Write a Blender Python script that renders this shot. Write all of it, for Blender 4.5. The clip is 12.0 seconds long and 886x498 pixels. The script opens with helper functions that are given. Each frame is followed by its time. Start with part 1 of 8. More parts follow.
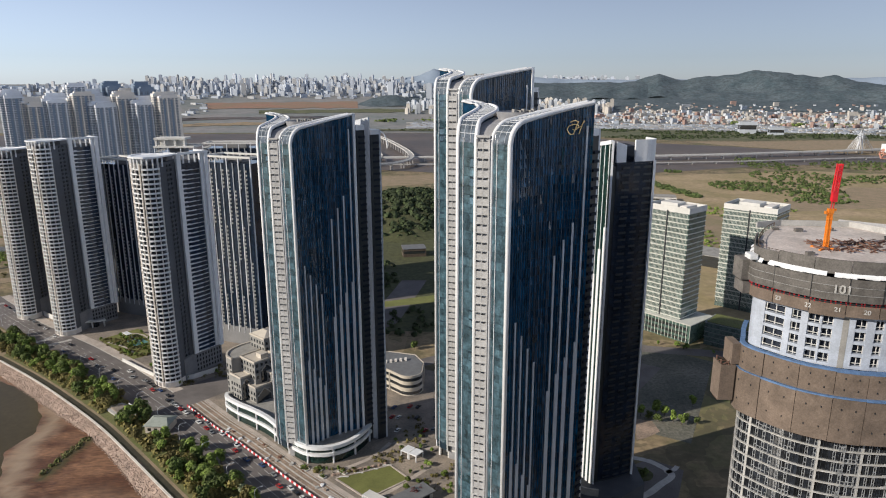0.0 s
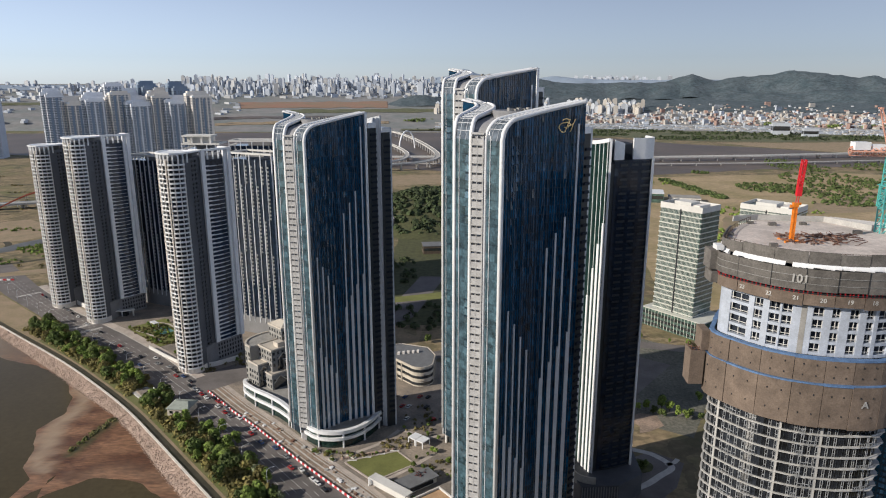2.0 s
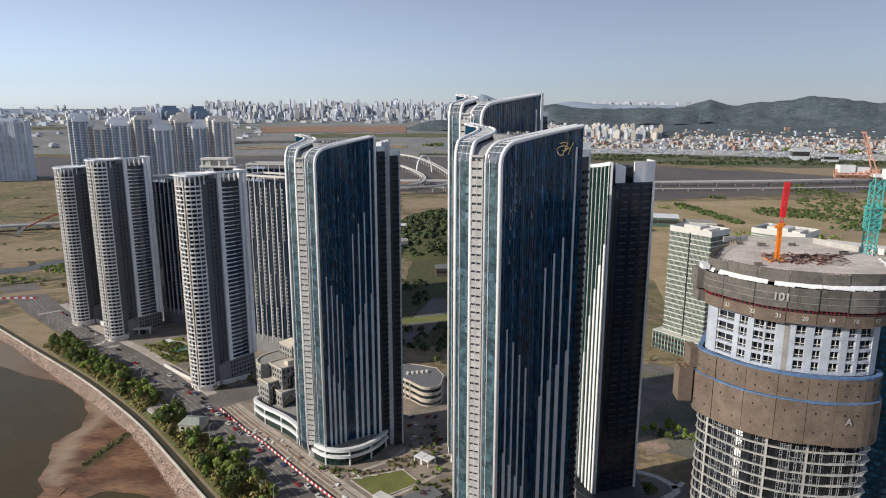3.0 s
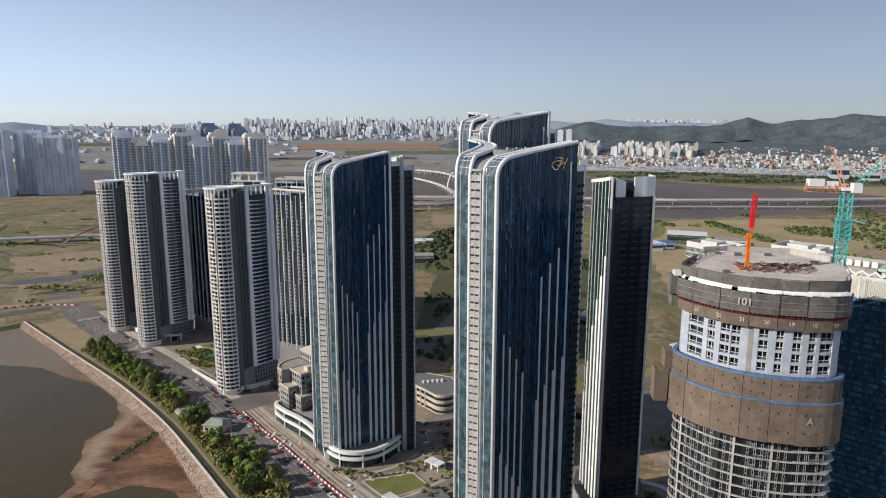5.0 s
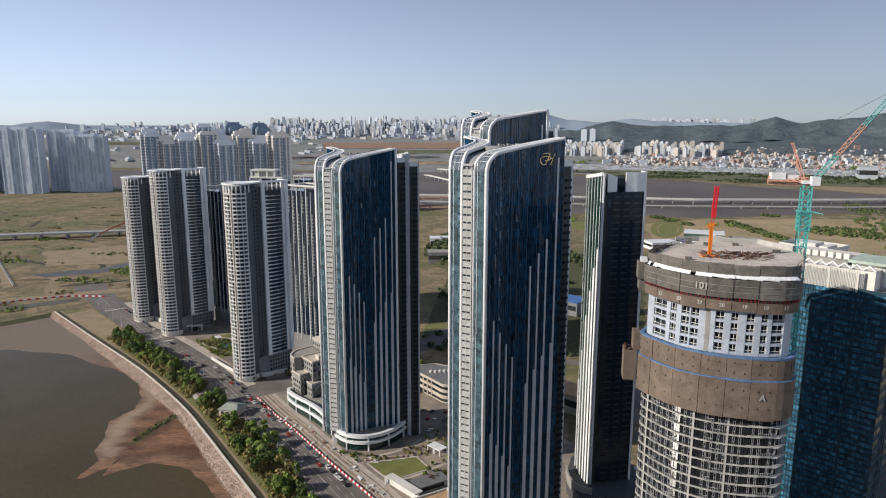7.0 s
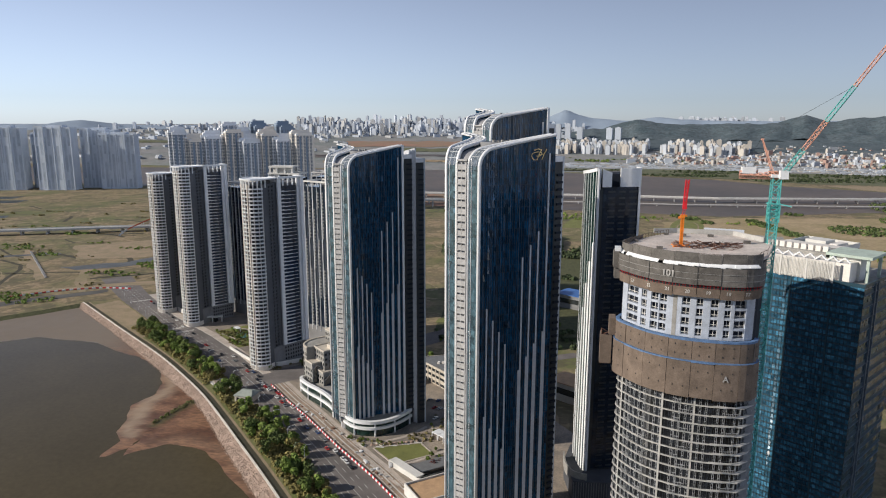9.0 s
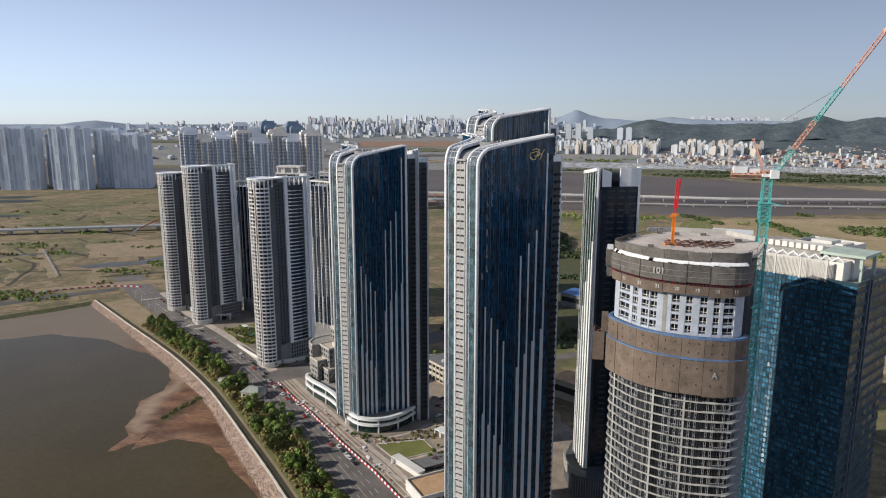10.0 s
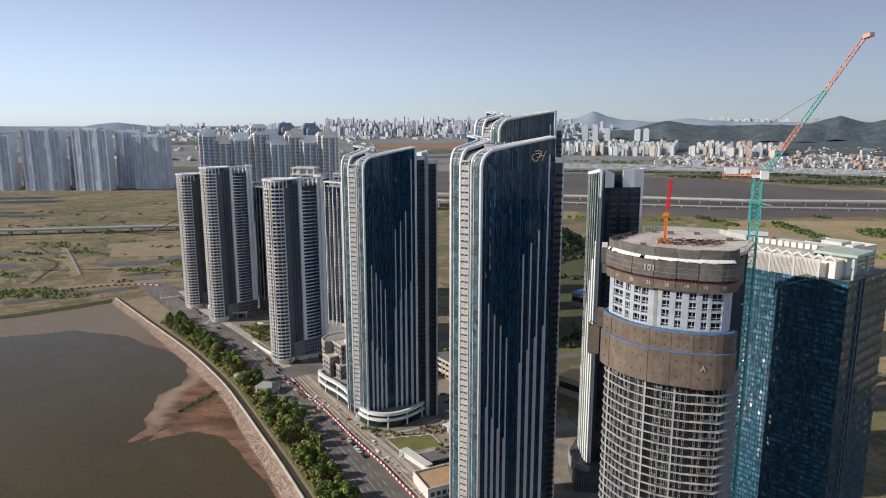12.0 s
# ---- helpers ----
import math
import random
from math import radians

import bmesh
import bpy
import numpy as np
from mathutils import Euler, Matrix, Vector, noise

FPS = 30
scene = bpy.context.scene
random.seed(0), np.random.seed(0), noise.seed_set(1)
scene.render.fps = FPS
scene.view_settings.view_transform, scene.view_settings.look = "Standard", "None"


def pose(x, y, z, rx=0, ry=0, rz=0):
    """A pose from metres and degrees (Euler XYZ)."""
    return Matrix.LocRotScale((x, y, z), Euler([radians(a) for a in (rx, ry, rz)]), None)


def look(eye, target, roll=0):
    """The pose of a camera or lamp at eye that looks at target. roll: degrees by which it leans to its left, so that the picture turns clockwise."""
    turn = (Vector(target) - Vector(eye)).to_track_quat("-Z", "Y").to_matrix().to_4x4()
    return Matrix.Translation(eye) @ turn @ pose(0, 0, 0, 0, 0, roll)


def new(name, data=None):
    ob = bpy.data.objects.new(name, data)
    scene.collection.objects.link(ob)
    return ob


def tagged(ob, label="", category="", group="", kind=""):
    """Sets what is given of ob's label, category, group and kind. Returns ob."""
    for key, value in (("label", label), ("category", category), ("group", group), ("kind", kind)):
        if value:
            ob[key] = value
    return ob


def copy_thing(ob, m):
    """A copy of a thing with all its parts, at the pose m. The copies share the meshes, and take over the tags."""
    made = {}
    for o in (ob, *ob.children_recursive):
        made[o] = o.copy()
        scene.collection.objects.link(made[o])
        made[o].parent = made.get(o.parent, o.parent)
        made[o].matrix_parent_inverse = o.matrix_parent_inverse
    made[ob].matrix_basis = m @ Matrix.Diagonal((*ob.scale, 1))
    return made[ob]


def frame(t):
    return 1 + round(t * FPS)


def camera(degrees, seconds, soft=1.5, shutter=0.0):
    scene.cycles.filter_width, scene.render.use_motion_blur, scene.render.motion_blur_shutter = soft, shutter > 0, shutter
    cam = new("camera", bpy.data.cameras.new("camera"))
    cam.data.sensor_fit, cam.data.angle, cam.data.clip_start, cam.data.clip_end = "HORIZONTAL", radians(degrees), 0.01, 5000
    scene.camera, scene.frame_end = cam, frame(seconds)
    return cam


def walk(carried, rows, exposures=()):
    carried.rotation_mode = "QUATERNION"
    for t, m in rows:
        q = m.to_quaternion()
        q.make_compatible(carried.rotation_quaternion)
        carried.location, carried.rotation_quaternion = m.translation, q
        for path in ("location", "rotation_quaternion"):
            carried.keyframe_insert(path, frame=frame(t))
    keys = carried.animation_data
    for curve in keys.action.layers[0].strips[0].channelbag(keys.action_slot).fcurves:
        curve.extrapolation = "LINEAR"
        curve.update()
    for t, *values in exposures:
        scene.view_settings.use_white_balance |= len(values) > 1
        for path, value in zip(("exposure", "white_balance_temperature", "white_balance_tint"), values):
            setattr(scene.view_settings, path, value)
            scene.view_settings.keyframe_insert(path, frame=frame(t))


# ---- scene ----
# ---- the camera and its flight ----
cam = camera(67.4, 12.0, soft=1.1)


def eye(x, y, z, yaw, pitch, roll):
    """A level heading, tilted and leaned."""
    return pose(x, y, z, 90 + pitch, 0, yaw) @ pose(0, 0, 0, 0, 0, roll)


walk(cam, [
    (0.0, eye(0.0, 0.0, 194.6, 0.32, -14.21, -0.08)),
    (0.5, eye(2.6, -2.9, 194.7, 0.88, -14.21, -0.07)),
    (1.0, eye(5.5, -5.9, 194.7, 1.52, -14.21, -0.05)),
    (1.5, eye(8.7, -9.0, 194.6, 2.22, -14.22, -0.04)),
    (2.0, eye(11.8, -12.1, 194.5, 2.95, -14.20, -0.02)),
    (2.5, eye(15.1, -15.3, 194.4, 3.74, -14.20, 0.0)),
    (2.6, eye(15.8, -16.0, 194.4, 3.90, -13.90, 0.0)),
    (2.8, eye(17.1, -17.3, 194.4, 4.23, -13.00, 0.02)),
    (3.0, eye(18.5, -18.6, 194.4, 4.57, -12.14, 0.03)),
    (3.2, eye(19.9, -20.0, 194.3, 4.92, -11.17, 0.06)),
    (3.4, eye(21.3, -21.4, 194.3, 5.25, -10.72, 0.07)),
    (3.8, eye(24.1, -24.0, 194.3, 5.86, -10.66, 0.08)),
    (5.0, eye(32.5, -31.9, 194.2, 7.59, -10.68, 0.08)),
    (5.5, eye(36.1, -35.4, 194.2, 8.13, -10.69, 0.08)),
    (6.0, eye(39.6, -38.9, 194.0, 8.65, -10.72, 0.08)),
    (6.5, eye(43.2, -42.5, 193.8, 9.19, -10.72, 0.09)),
    (7.0, eye(46.9, -45.9, 193.4, 9.73, -10.72, 0.10)),
    (8.0, eye(54.7, -52.4, 193.0, 10.90, -10.78, 0.10)),
    (9.0, eye(61.7, -57.0, 192.8, 11.98, -10.84, 0.09)),
    (9.5, eye(64.9, -58.7, 192.8, 12.50, -10.85, 0.06)),
    (10.0, eye(67.5, -60.2, 192.9, 12.94, -10.83, 0.04)),
    (10.5, eye(69.8, -61.9, 193.2, 13.36, -10.82, 0.01)),
    (11.0, eye(71.8, -63.7, 193.4, 13.75, -10.79, -0.03)),
    (11.5, eye(73.4, -65.8, 193.5, 14.09, -10.76, -0.04)),
    (12.0, eye(74.9, -68.4, 193.4, 14.43, -10.71, -0.04)),
])

# ---- sky, sun and exposure ----
SUN_EL, SUN_TO = radians(26), Vector((-0.912, -0.41, 0)).normalized()
world = bpy.data.worlds.new("sky")
scene.world = world
world.use_nodes = True
wt = world.node_tree
sky = wt.nodes.new("ShaderNodeTexSky")
sky.sky_type = "NISHITA"
sky.sun_disc = False
sky.sun_elevation = SUN_EL
sky.sun_rotation = -math.atan2(SUN_TO.x, SUN_TO.y)
sky.air_density, sky.dust_density, sky.ozone_density = 0.75, 0.2, 3.0
wt.nodes["Background"].inputs["Strength"].default_value = 0.096
soft_sky = wt.nodes.new("ShaderNodeHueSaturation")
soft_sky.inputs["Saturation"].default_value = 0.48
hazy = wt.nodes.new("ShaderNodeMix")
hazy.data_type, hazy.blend_type = "RGBA", "MULTIPLY"
hazy.inputs[0].default_value = 1.0
hazy.inputs[7].default_value = (0.90, 0.96, 1.10, 1)
wt.links.new(sky.outputs[0], soft_sky.inputs["Color"])
wt.links.new(soft_sky.outputs[0], hazy.inputs[6])
wt.links.new(hazy.outputs[2], wt.nodes["Background"].inputs["Color"])
sun = new("sun", bpy.data.lights.new("sun", "SUN"))
sun.data.energy, sun.data.angle, sun.data.color = 5.0, radians(0.6), (1.0, 0.92, 0.81)
to_sun = SUN_TO * math.cos(SUN_EL) + Vector((0, 0, math.sin(SUN_EL)))
sun.matrix_world = look(to_sun * 900, (0, 0, 0))
scene.view_settings.exposure = 0.0


# ---- materials ----
def mat(name, colour, rough=0.7, metal=0.0, vary=0.12, scale=0.3, fine=4.0, tint=None, bump=0.0, spec=0.5, by_object=0.0, by_island=0.0):
    """A surface with broad stains and fine grain, at sizes in metres; tint: a second colour mixed in by the broad pattern."""
    m = bpy.data.materials.new(name)
    m.use_nodes = True
    nt, b = m.node_tree, m.node_tree.nodes["Principled BSDF"]
    lk = nt.links.new

    def node(kind, **kw):
        n = nt.nodes.new(kind)
        for k, v in kw.items():
            n.inputs[k].default_value = v
        return n

    geo = nt.nodes.new("ShaderNodeNewGeometry")
    n1 = node("ShaderNodeTexNoise", Scale=scale, Detail=4.0, Roughness=0.6)
    n2 = node("ShaderNodeTexNoise", Scale=fine, Detail=3.0, Roughness=0.65)
    lk(geo.outputs["Position"], n1.inputs["Vector"])
    lk(geo.outputs["Position"], n2.inputs["Vector"])
    ramp = node("ShaderNodeMapRange")
    lk(n1.outputs["Fac"], ramp.inputs["Value"])
    ramp.inputs["From Min"].default_value, ramp.inputs["From Max"].default_value = 0.35, 0.65
    mix = nt.nodes.new("ShaderNodeMix")
    mix.data_type = "RGBA"
    a = [c * (1 - vary) for c in colour]
    c2 = tint if tint else [min(1.0, c * (1 + vary)) for c in colour]
    mix.inputs[6].default_value = (*(colour if tint else a), 1)
    mix.inputs[7].default_value = (*c2, 1)
    lk(ramp.outputs[0], mix.inputs[0])
    mul = nt.nodes.new("ShaderNodeMix")
    mul.data_type, mul.blend_type = "RGBA", "MULTIPLY"
    mul.inputs[0].default_value = 1.0
    lk(mix.outputs[2], mul.inputs[6])
    grain = node("ShaderNodeMapRange")
    grain.inputs["From Min"].default_value, grain.inputs["From Max"].default_value = 0.3, 0.7
    grain.inputs["To Min"].default_value, grain.inputs["To Max"].default_value = 1 - vary, 1 + vary
    lk(n2.outputs["Fac"], grain.inputs["Value"])
    value = grain.outputs[0]
    for amount, kind, out in ((by_object, "ShaderNodeObjectInfo", "Random"), (by_island, "ShaderNodeNewGeometry", "Random Per Island")):
        if amount:
            oi = nt.nodes.new(kind)
            r = node("ShaderNodeMapRange")
            r.inputs["To Min"].default_value, r.inputs["To Max"].default_value = 1 - amount, 1 + amount
            lk(oi.outputs[out], r.inputs["Value"])
            mm = nt.nodes.new("ShaderNodeMath")
            mm.operation = "MULTIPLY"
            lk(value, mm.inputs[0])
            lk(r.outputs[0], mm.inputs[1])
            value = mm.outputs[0]
    lk(value, mul.inputs[7])
    lk(mul.outputs[2], b.inputs["Base Color"])
    b.inputs["Roughness"].default_value, b.inputs["Metallic"].default_value = rough, metal
    b.inputs["Specular IOR Level"].default_value = spec
    if bump:
        bp = node("ShaderNodeBump", Strength=0.6, Distance=bump)
        lk(n2.outputs["Fac"], bp.inputs["Height"])
        lk(bp.outputs[0], b.inputs["Normal"])
    return m


def glass_mat(name, colour, rough=0.06, wave=0.02, size=0.25, spec=1.0, coat=0.0, vary=0.4, shades=0.0):
    """Coated facade glass over dark rooms: glossy, each pane a little out of true."""
    m = mat(name, colour, rough, 0.0, vary, 0.35, 1.2, spec=spec, by_island=shades)
    nt, b = m.node_tree, m.node_tree.nodes["Principled BSDF"]
    geo = nt.nodes.new("ShaderNodeNewGeometry")
    n = nt.nodes.new("ShaderNodeTexNoise")
    n.inputs["Scale"].default_value = size
    nt.links.new(geo.outputs["Position"], n.inputs["Vector"])
    bp = nt.nodes.new("ShaderNodeBump")
    bp.inputs["Distance"].default_value, bp.inputs["Strength"].default_value = wave, 1.0
    nt.links.new(n.outputs["Fac"], bp.inputs["Height"])
    nt.links.new(bp.outputs[0], b.inputs["Normal"])
    b.inputs["Coat Weight"].default_value = coat
    b.inputs["Coat Roughness"].default_value = 0.02
    b.inputs["IOR"].default_value = 1.6
    return m


M = {
    "white": mat("white_panel", (0.78, 0.79, 0.80), 0.35, 0.0, 0.05, 0.2, 2.0),
    "fin": mat("grey_fin", (0.56, 0.58, 0.61), 0.4, 0.0, 0.08, 0.1, 2.0),
    "grille": mat("grey_grille", (0.43, 0.425, 0.42), 0.6, 0.0, 0.15, 0.3, 3.0),
    "dark": mat("dark_metal", (0.035, 0.04, 0.045), 0.45, 0.3, 0.2, 0.4, 3.0),
    "glass": glass_mat("blue_glass", (0.004, 0.040, 0.088), 0.02, 0.05, 0.3, spec=0.29, shades=0.55),
    "end_glass": glass_mat("pale_glass", (0.055, 0.10, 0.125), 0.06, 0.03, 0.3, shades=0.35),
    "green_glass": glass_mat("green_glass", (0.012, 0.032, 0.028), 0.06, 0.04, 0.25, spec=0.5),
    "teal_glass": glass_mat("teal_glass", (0.04, 0.125, 0.20), 0.05, 0.03, 0.3, spec=0.5, shades=0.45),
    "window": glass_mat("window_glass", (0.02, 0.025, 0.03), 0.08, 0.03, 0.5),
    "concrete": mat("concrete", (0.42, 0.41, 0.39), 0.85, 0.0, 0.14, 0.25, 3.0, bump=0.01),
    "pale_wall": mat("pale_wall", (0.62, 0.61, 0.58), 0.8, 0.0, 0.08, 0.1, 2.0),
    "grey_wall": mat("grey_wall", (0.20, 0.20, 0.205), 0.8, 0.0, 0.12, 0.1, 2.0),
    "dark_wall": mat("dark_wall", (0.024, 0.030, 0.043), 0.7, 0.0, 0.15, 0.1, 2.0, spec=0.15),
    "roof": mat("roof_felt", (0.30, 0.29, 0.27), 0.9, 0.0, 0.2, 0.15, 2.0),
    "net": mat("brown_netting", (0.155, 0.118, 0.092), 0.9, 0.0, 0.2, 0.25, 2.5, bump=0.08, by_object=0.12),
    "net_grey": mat("grey_netting", (0.13, 0.12, 0.11), 0.9, 0.0, 0.25, 0.35, 2.5, bump=0.08, by_object=0.15),
    "blue_sheet": mat("blue_sheet", (0.10, 0.18, 0.33), 0.6, 0.0, 0.2, 0.8, 5.0),
    "fresh_wall": mat("film_covered_wall", (0.42, 0.46, 0.53), 0.5, 0.0, 0.12, 0.4, 3.0),
    "red_paint": mat("red_paint", (0.65, 0.02, 0.03), 0.45),
    "orange_paint": mat("orange_paint", (0.75, 0.22, 0.02), 0.45),
    "teal_paint": mat("teal_paint", (0.10, 0.44, 0.42), 0.5),
    "asphalt": mat("asphalt", (0.15, 0.135, 0.128), 0.9, 0.0, 0.18, 0.06, 2.0),
    "paving": mat("paving", (0.45, 0.39, 0.34), 0.9, 0.0, 0.16, 0.1, 1.2),
    "line": mat("road_line", (0.42, 0.41, 0.39), 0.9, 0.0, 0.25, 0.4, 3.0),
    "soil": mat("bare_soil", (0.30, 0.22, 0.15), 0.95, 0.0, 0.2, 0.03, 0.6, tint=(0.22, 0.19, 0.10)),
    "grass": mat("dry_grass", (0.13, 0.13, 0.045), 0.95, 0.0, 0.25, 0.03, 0.8, tint=(0.20, 0.17, 0.08)),
    "lawn": mat("lawn", (0.16, 0.17, 0.05), 0.95, 0.0, 0.15, 0.1, 1.5),
    "leaf": mat("leaves", (0.10, 0.138, 0.032), 0.85, 0.0, 0.35, 0.15, 1.5, by_object=0.25, by_island=0.35),
    "leaf_bright": mat("young_leaves", (0.15, 0.21, 0.035), 0.85, 0.0, 0.3, 0.2, 1.5, by_object=0.15, by_island=0.3),
    "leaf_red": mat("red_leaves", (0.10, 0.03, 0.03), 0.85, 0.0, 0.3, 0.2, 1.5, by_island=0.3),
    "bark": mat("bark", (0.10, 0.075, 0.055), 0.95, 0.0, 0.3, 1.0, 8.0),
    "rock": mat("riprap", (0.37, 0.275, 0.22), 0.95, 0.0, 0.2, 0.2, 2.0, by_island=0.2),
    "kerb": mat("kerb_stone", (0.50, 0.48, 0.44), 0.9),
    "pier": mat("pale_pier", (0.68, 0.70, 0.73), 0.45, 0.0, 0.05, 0.1, 2.0),
    "salmon": mat("salmon_paint", (0.66, 0.34, 0.25), 0.5),
    "rust": mat("rusty_steel", (0.16, 0.085, 0.06), 0.9, 0.0, 0.3, 1.0, 5.0, by_island=0.4),
    "deck": mat("raw_deck", (0.54, 0.48, 0.44), 0.95, 0.0, 0.18, 0.15, 1.5),
    "teal_spandrel": mat("teal_spandrel", (0.02, 0.052, 0.075), 0.35, 0.0, 0.15, 0.2, 2.0),
    "helipad": mat("helipad_paint", (0.42, 0.50, 0.44), 0.8),
    "grass_dark": mat("rank_grass", (0.07, 0.075, 0.03), 0.95, 0.0, 0.3, 0.2, 2.0),
    "verge": mat("verge_grass", (0.13, 0.15, 0.042), 0.95, 0.0, 0.3, 0.08, 1.0, tint=(0.17, 0.16, 0.07)),
    "sand": mat("sandy_ground", (0.33, 0.245, 0.165), 0.95, 0.0, 0.22, 0.06, 0.8, tint=(0.24, 0.195, 0.115)),
    "dirt": mat("dug_earth", (0.36, 0.265, 0.20), 0.95, 0.0, 0.3, 0.12, 0.9, tint=(0.22, 0.17, 0.13)),
    "plaza": mat("plaza_stone", (0.17, 0.15, 0.13), 0.9, 0.0, 0.3, 0.06, 0.9, tint=(0.33, 0.275, 0.22)),
    "leaf_olive": mat("olive_leaves", (0.17, 0.145, 0.045), 0.85, 0.0, 0.35, 0.15, 1.5, by_object=0.25, by_island=0.35),
    "leaf_green": mat("green_leaves", (0.16, 0.225, 0.042), 0.85, 0.0, 0.35, 0.15, 1.5, by_object=0.25, by_island=0.35),
    "leaf_pale": mat("pale_leaves", (0.26, 0.29, 0.17), 0.85, 0.0, 0.3, 0.15, 1.5, by_object=0.15, by_island=0.3),
    "cream": mat("cream_wall", (0.52, 0.47, 0.40), 0.85, 0.0, 0.1, 0.1, 2.0),
    "shed_roof": mat("shed_roof", (0.30, 0.33, 0.29), 0.7, 0.0, 0.12, 0.3, 3.0),
    "stone_light": mat("stone_cladding", (0.27, 0.262, 0.245), 0.85, 0.0, 0.12, 0.2, 2.0),
    "barrier_red": mat("barrier_red", (0.50, 0.03, 0.04), 0.5),
    "slate": mat("slate_roof", (0.16, 0.165, 0.17), 0.7, 0.0, 0.12, 0.3, 3.0),
    "tan": mat("tan_paving", (0.48, 0.31, 0.18), 0.9, 0.0, 0.12, 0.2, 2.0),
    "office_glass": glass_mat("office_glass", (0.09, 0.13, 0.12), 0.12, 0.03, 0.3),
    "office_band": mat("office_band", (0.54, 0.55, 0.50), 0.6, 0.0, 0.08, 0.1, 2.0),
    "blue_roof": mat("blue_roof", (0.06, 0.16, 0.42), 0.5, 0.0, 0.1, 0.2, 2.0),
    "red_roof": mat("red_roof", (0.36, 0.07, 0.05), 0.7, 0.0, 0.1, 0.2, 2.0),
    "asphalt_old": mat("worn_asphalt", (0.09, 0.087, 0.082), 0.9, 0.0, 0.2, 0.05, 0.6),
    "creek": mat("creek_water", (0.105, 0.105, 0.095), 0.4, 0.0, 0.2, 0.03, 0.4, spec=0.2),
    "red_soil": mat("red_soil", (0.30, 0.17, 0.12), 0.95, 0.0, 0.15, 0.01, 0.2, tint=(0.24, 0.18, 0.12)),
    "arch_red": mat("arch_paint", (0.42, 0.10, 0.05), 0.5),
    "far_window": mat("far_window", (0.20, 0.23, 0.27), 0.3, 0.0, 0.1, 0.1, 1.0),
    # far white and grey walls: bluish distance haze is put into the colour
    "far_white": mat("haze_tinted_white_wall", (0.43, 0.46, 0.50), 0.85, 0.0, 0.06, 0.02, 0.2, by_object=0.06, by_island=0.28),
    "far_cream": mat("far_cream_wall", (0.45, 0.42, 0.38), 0.85, 0.0, 0.06, 0.02, 0.2, by_object=0.06, by_island=0.25),
    "estate_cream": mat("estate_cream_wall", (0.80, 0.74, 0.66), 0.85, 0.0, 0.06, 0.02, 0.2, by_object=0.06),
    "estate_white": mat("estate_white_wall", (0.74, 0.76, 0.79), 0.85, 0.0, 0.06, 0.02, 0.2, by_object=0.06),
    # city walls greyed and blued: the distance haze is in the colour
    "city_pale": mat("haze_tinted_city_wall", (0.44, 0.48, 0.54), 0.9, 0.0, 0.05, 0.02, 0.2, by_island=0.22),
    "city_warm": mat("haze_greyed_city_wall", (0.45, 0.455, 0.46), 0.9, 0.0, 0.05, 0.02, 0.2, by_island=0.22),
    "far_grey": mat("far_grey_wall", (0.50, 0.53, 0.57), 0.85, 0.0, 0.06, 0.02, 0.2, by_object=0.06, by_island=0.15),
    "far_blue": mat("far_blue_wall", (0.20, 0.26, 0.34), 0.7, 0.0, 0.06, 0.02, 0.2),
    "far_brick": mat("far_brick_wall", (0.36, 0.24, 0.20), 0.85, 0.0, 0.08, 0.02, 0.2, by_island=0.2),
    # hills and mountains: blue distance haze is put into both base colours
    "far_hill": mat("haze_tinted_hillside", (0.052, 0.078, 0.092), 0.95, 0.0, 0.4, 0.012, 0.06, tint=(0.09, 0.115, 0.13)),
    "haze_hill": mat("haze_tinted_mountain", (0.25, 0.31, 0.39), 0.95, 0.0, 0.05, 0.003, 0.02),
    "belt": mat("scrub_belt", (0.085, 0.10, 0.05), 0.95, 0.0, 0.25, 0.02, 0.1, tint=(0.14, 0.14, 0.075)),
    # pale grey of distance haze is put into the land colour
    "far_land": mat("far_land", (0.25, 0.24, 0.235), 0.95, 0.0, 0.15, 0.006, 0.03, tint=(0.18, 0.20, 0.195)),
    # slab walls and windows carry the blue of distance haze in their colour
    "far_slab": mat("haze_tinted_slab_wall", (0.54, 0.59, 0.66), 0.85, 0.0, 0.05, 0.02, 0.2, by_object=0.05),
    "hazed_slab_window": mat("hazed_slab_window", (0.30, 0.35, 0.42), 0.5, 0.0, 0.05, 0.02, 0.2),
    # window tone lifted and blued, with distance haze put into it
    "estate_window": mat("estate_window", (0.11, 0.14, 0.185), 0.3, 0.0, 0.1, 0.1, 1.0),
    # dark windows and the balconies' shade share this near-black colour
    "shaded_balcony_back": mat("shaded_balcony_back", (0.022, 0.024, 0.028), 0.3, 0.0, 0.2, 0.3, 2.0, spec=0.2),
    # darker copy of the leaves, with shadow put into the green
    "wood_leaf": mat("shade_toned_leaves", (0.045, 0.064, 0.024), 0.9, 0.0, 0.35, 0.1, 1.0, by_island=0.4),
    "wet_field": mat("wet_field", (0.06, 0.07, 0.07), 0.5, 0.0, 0.3, 0.02, 0.1, spec=0.3),
    "gold": mat("gold_letters", (0.75, 0.55, 0.28), 0.3, 0.8),
}


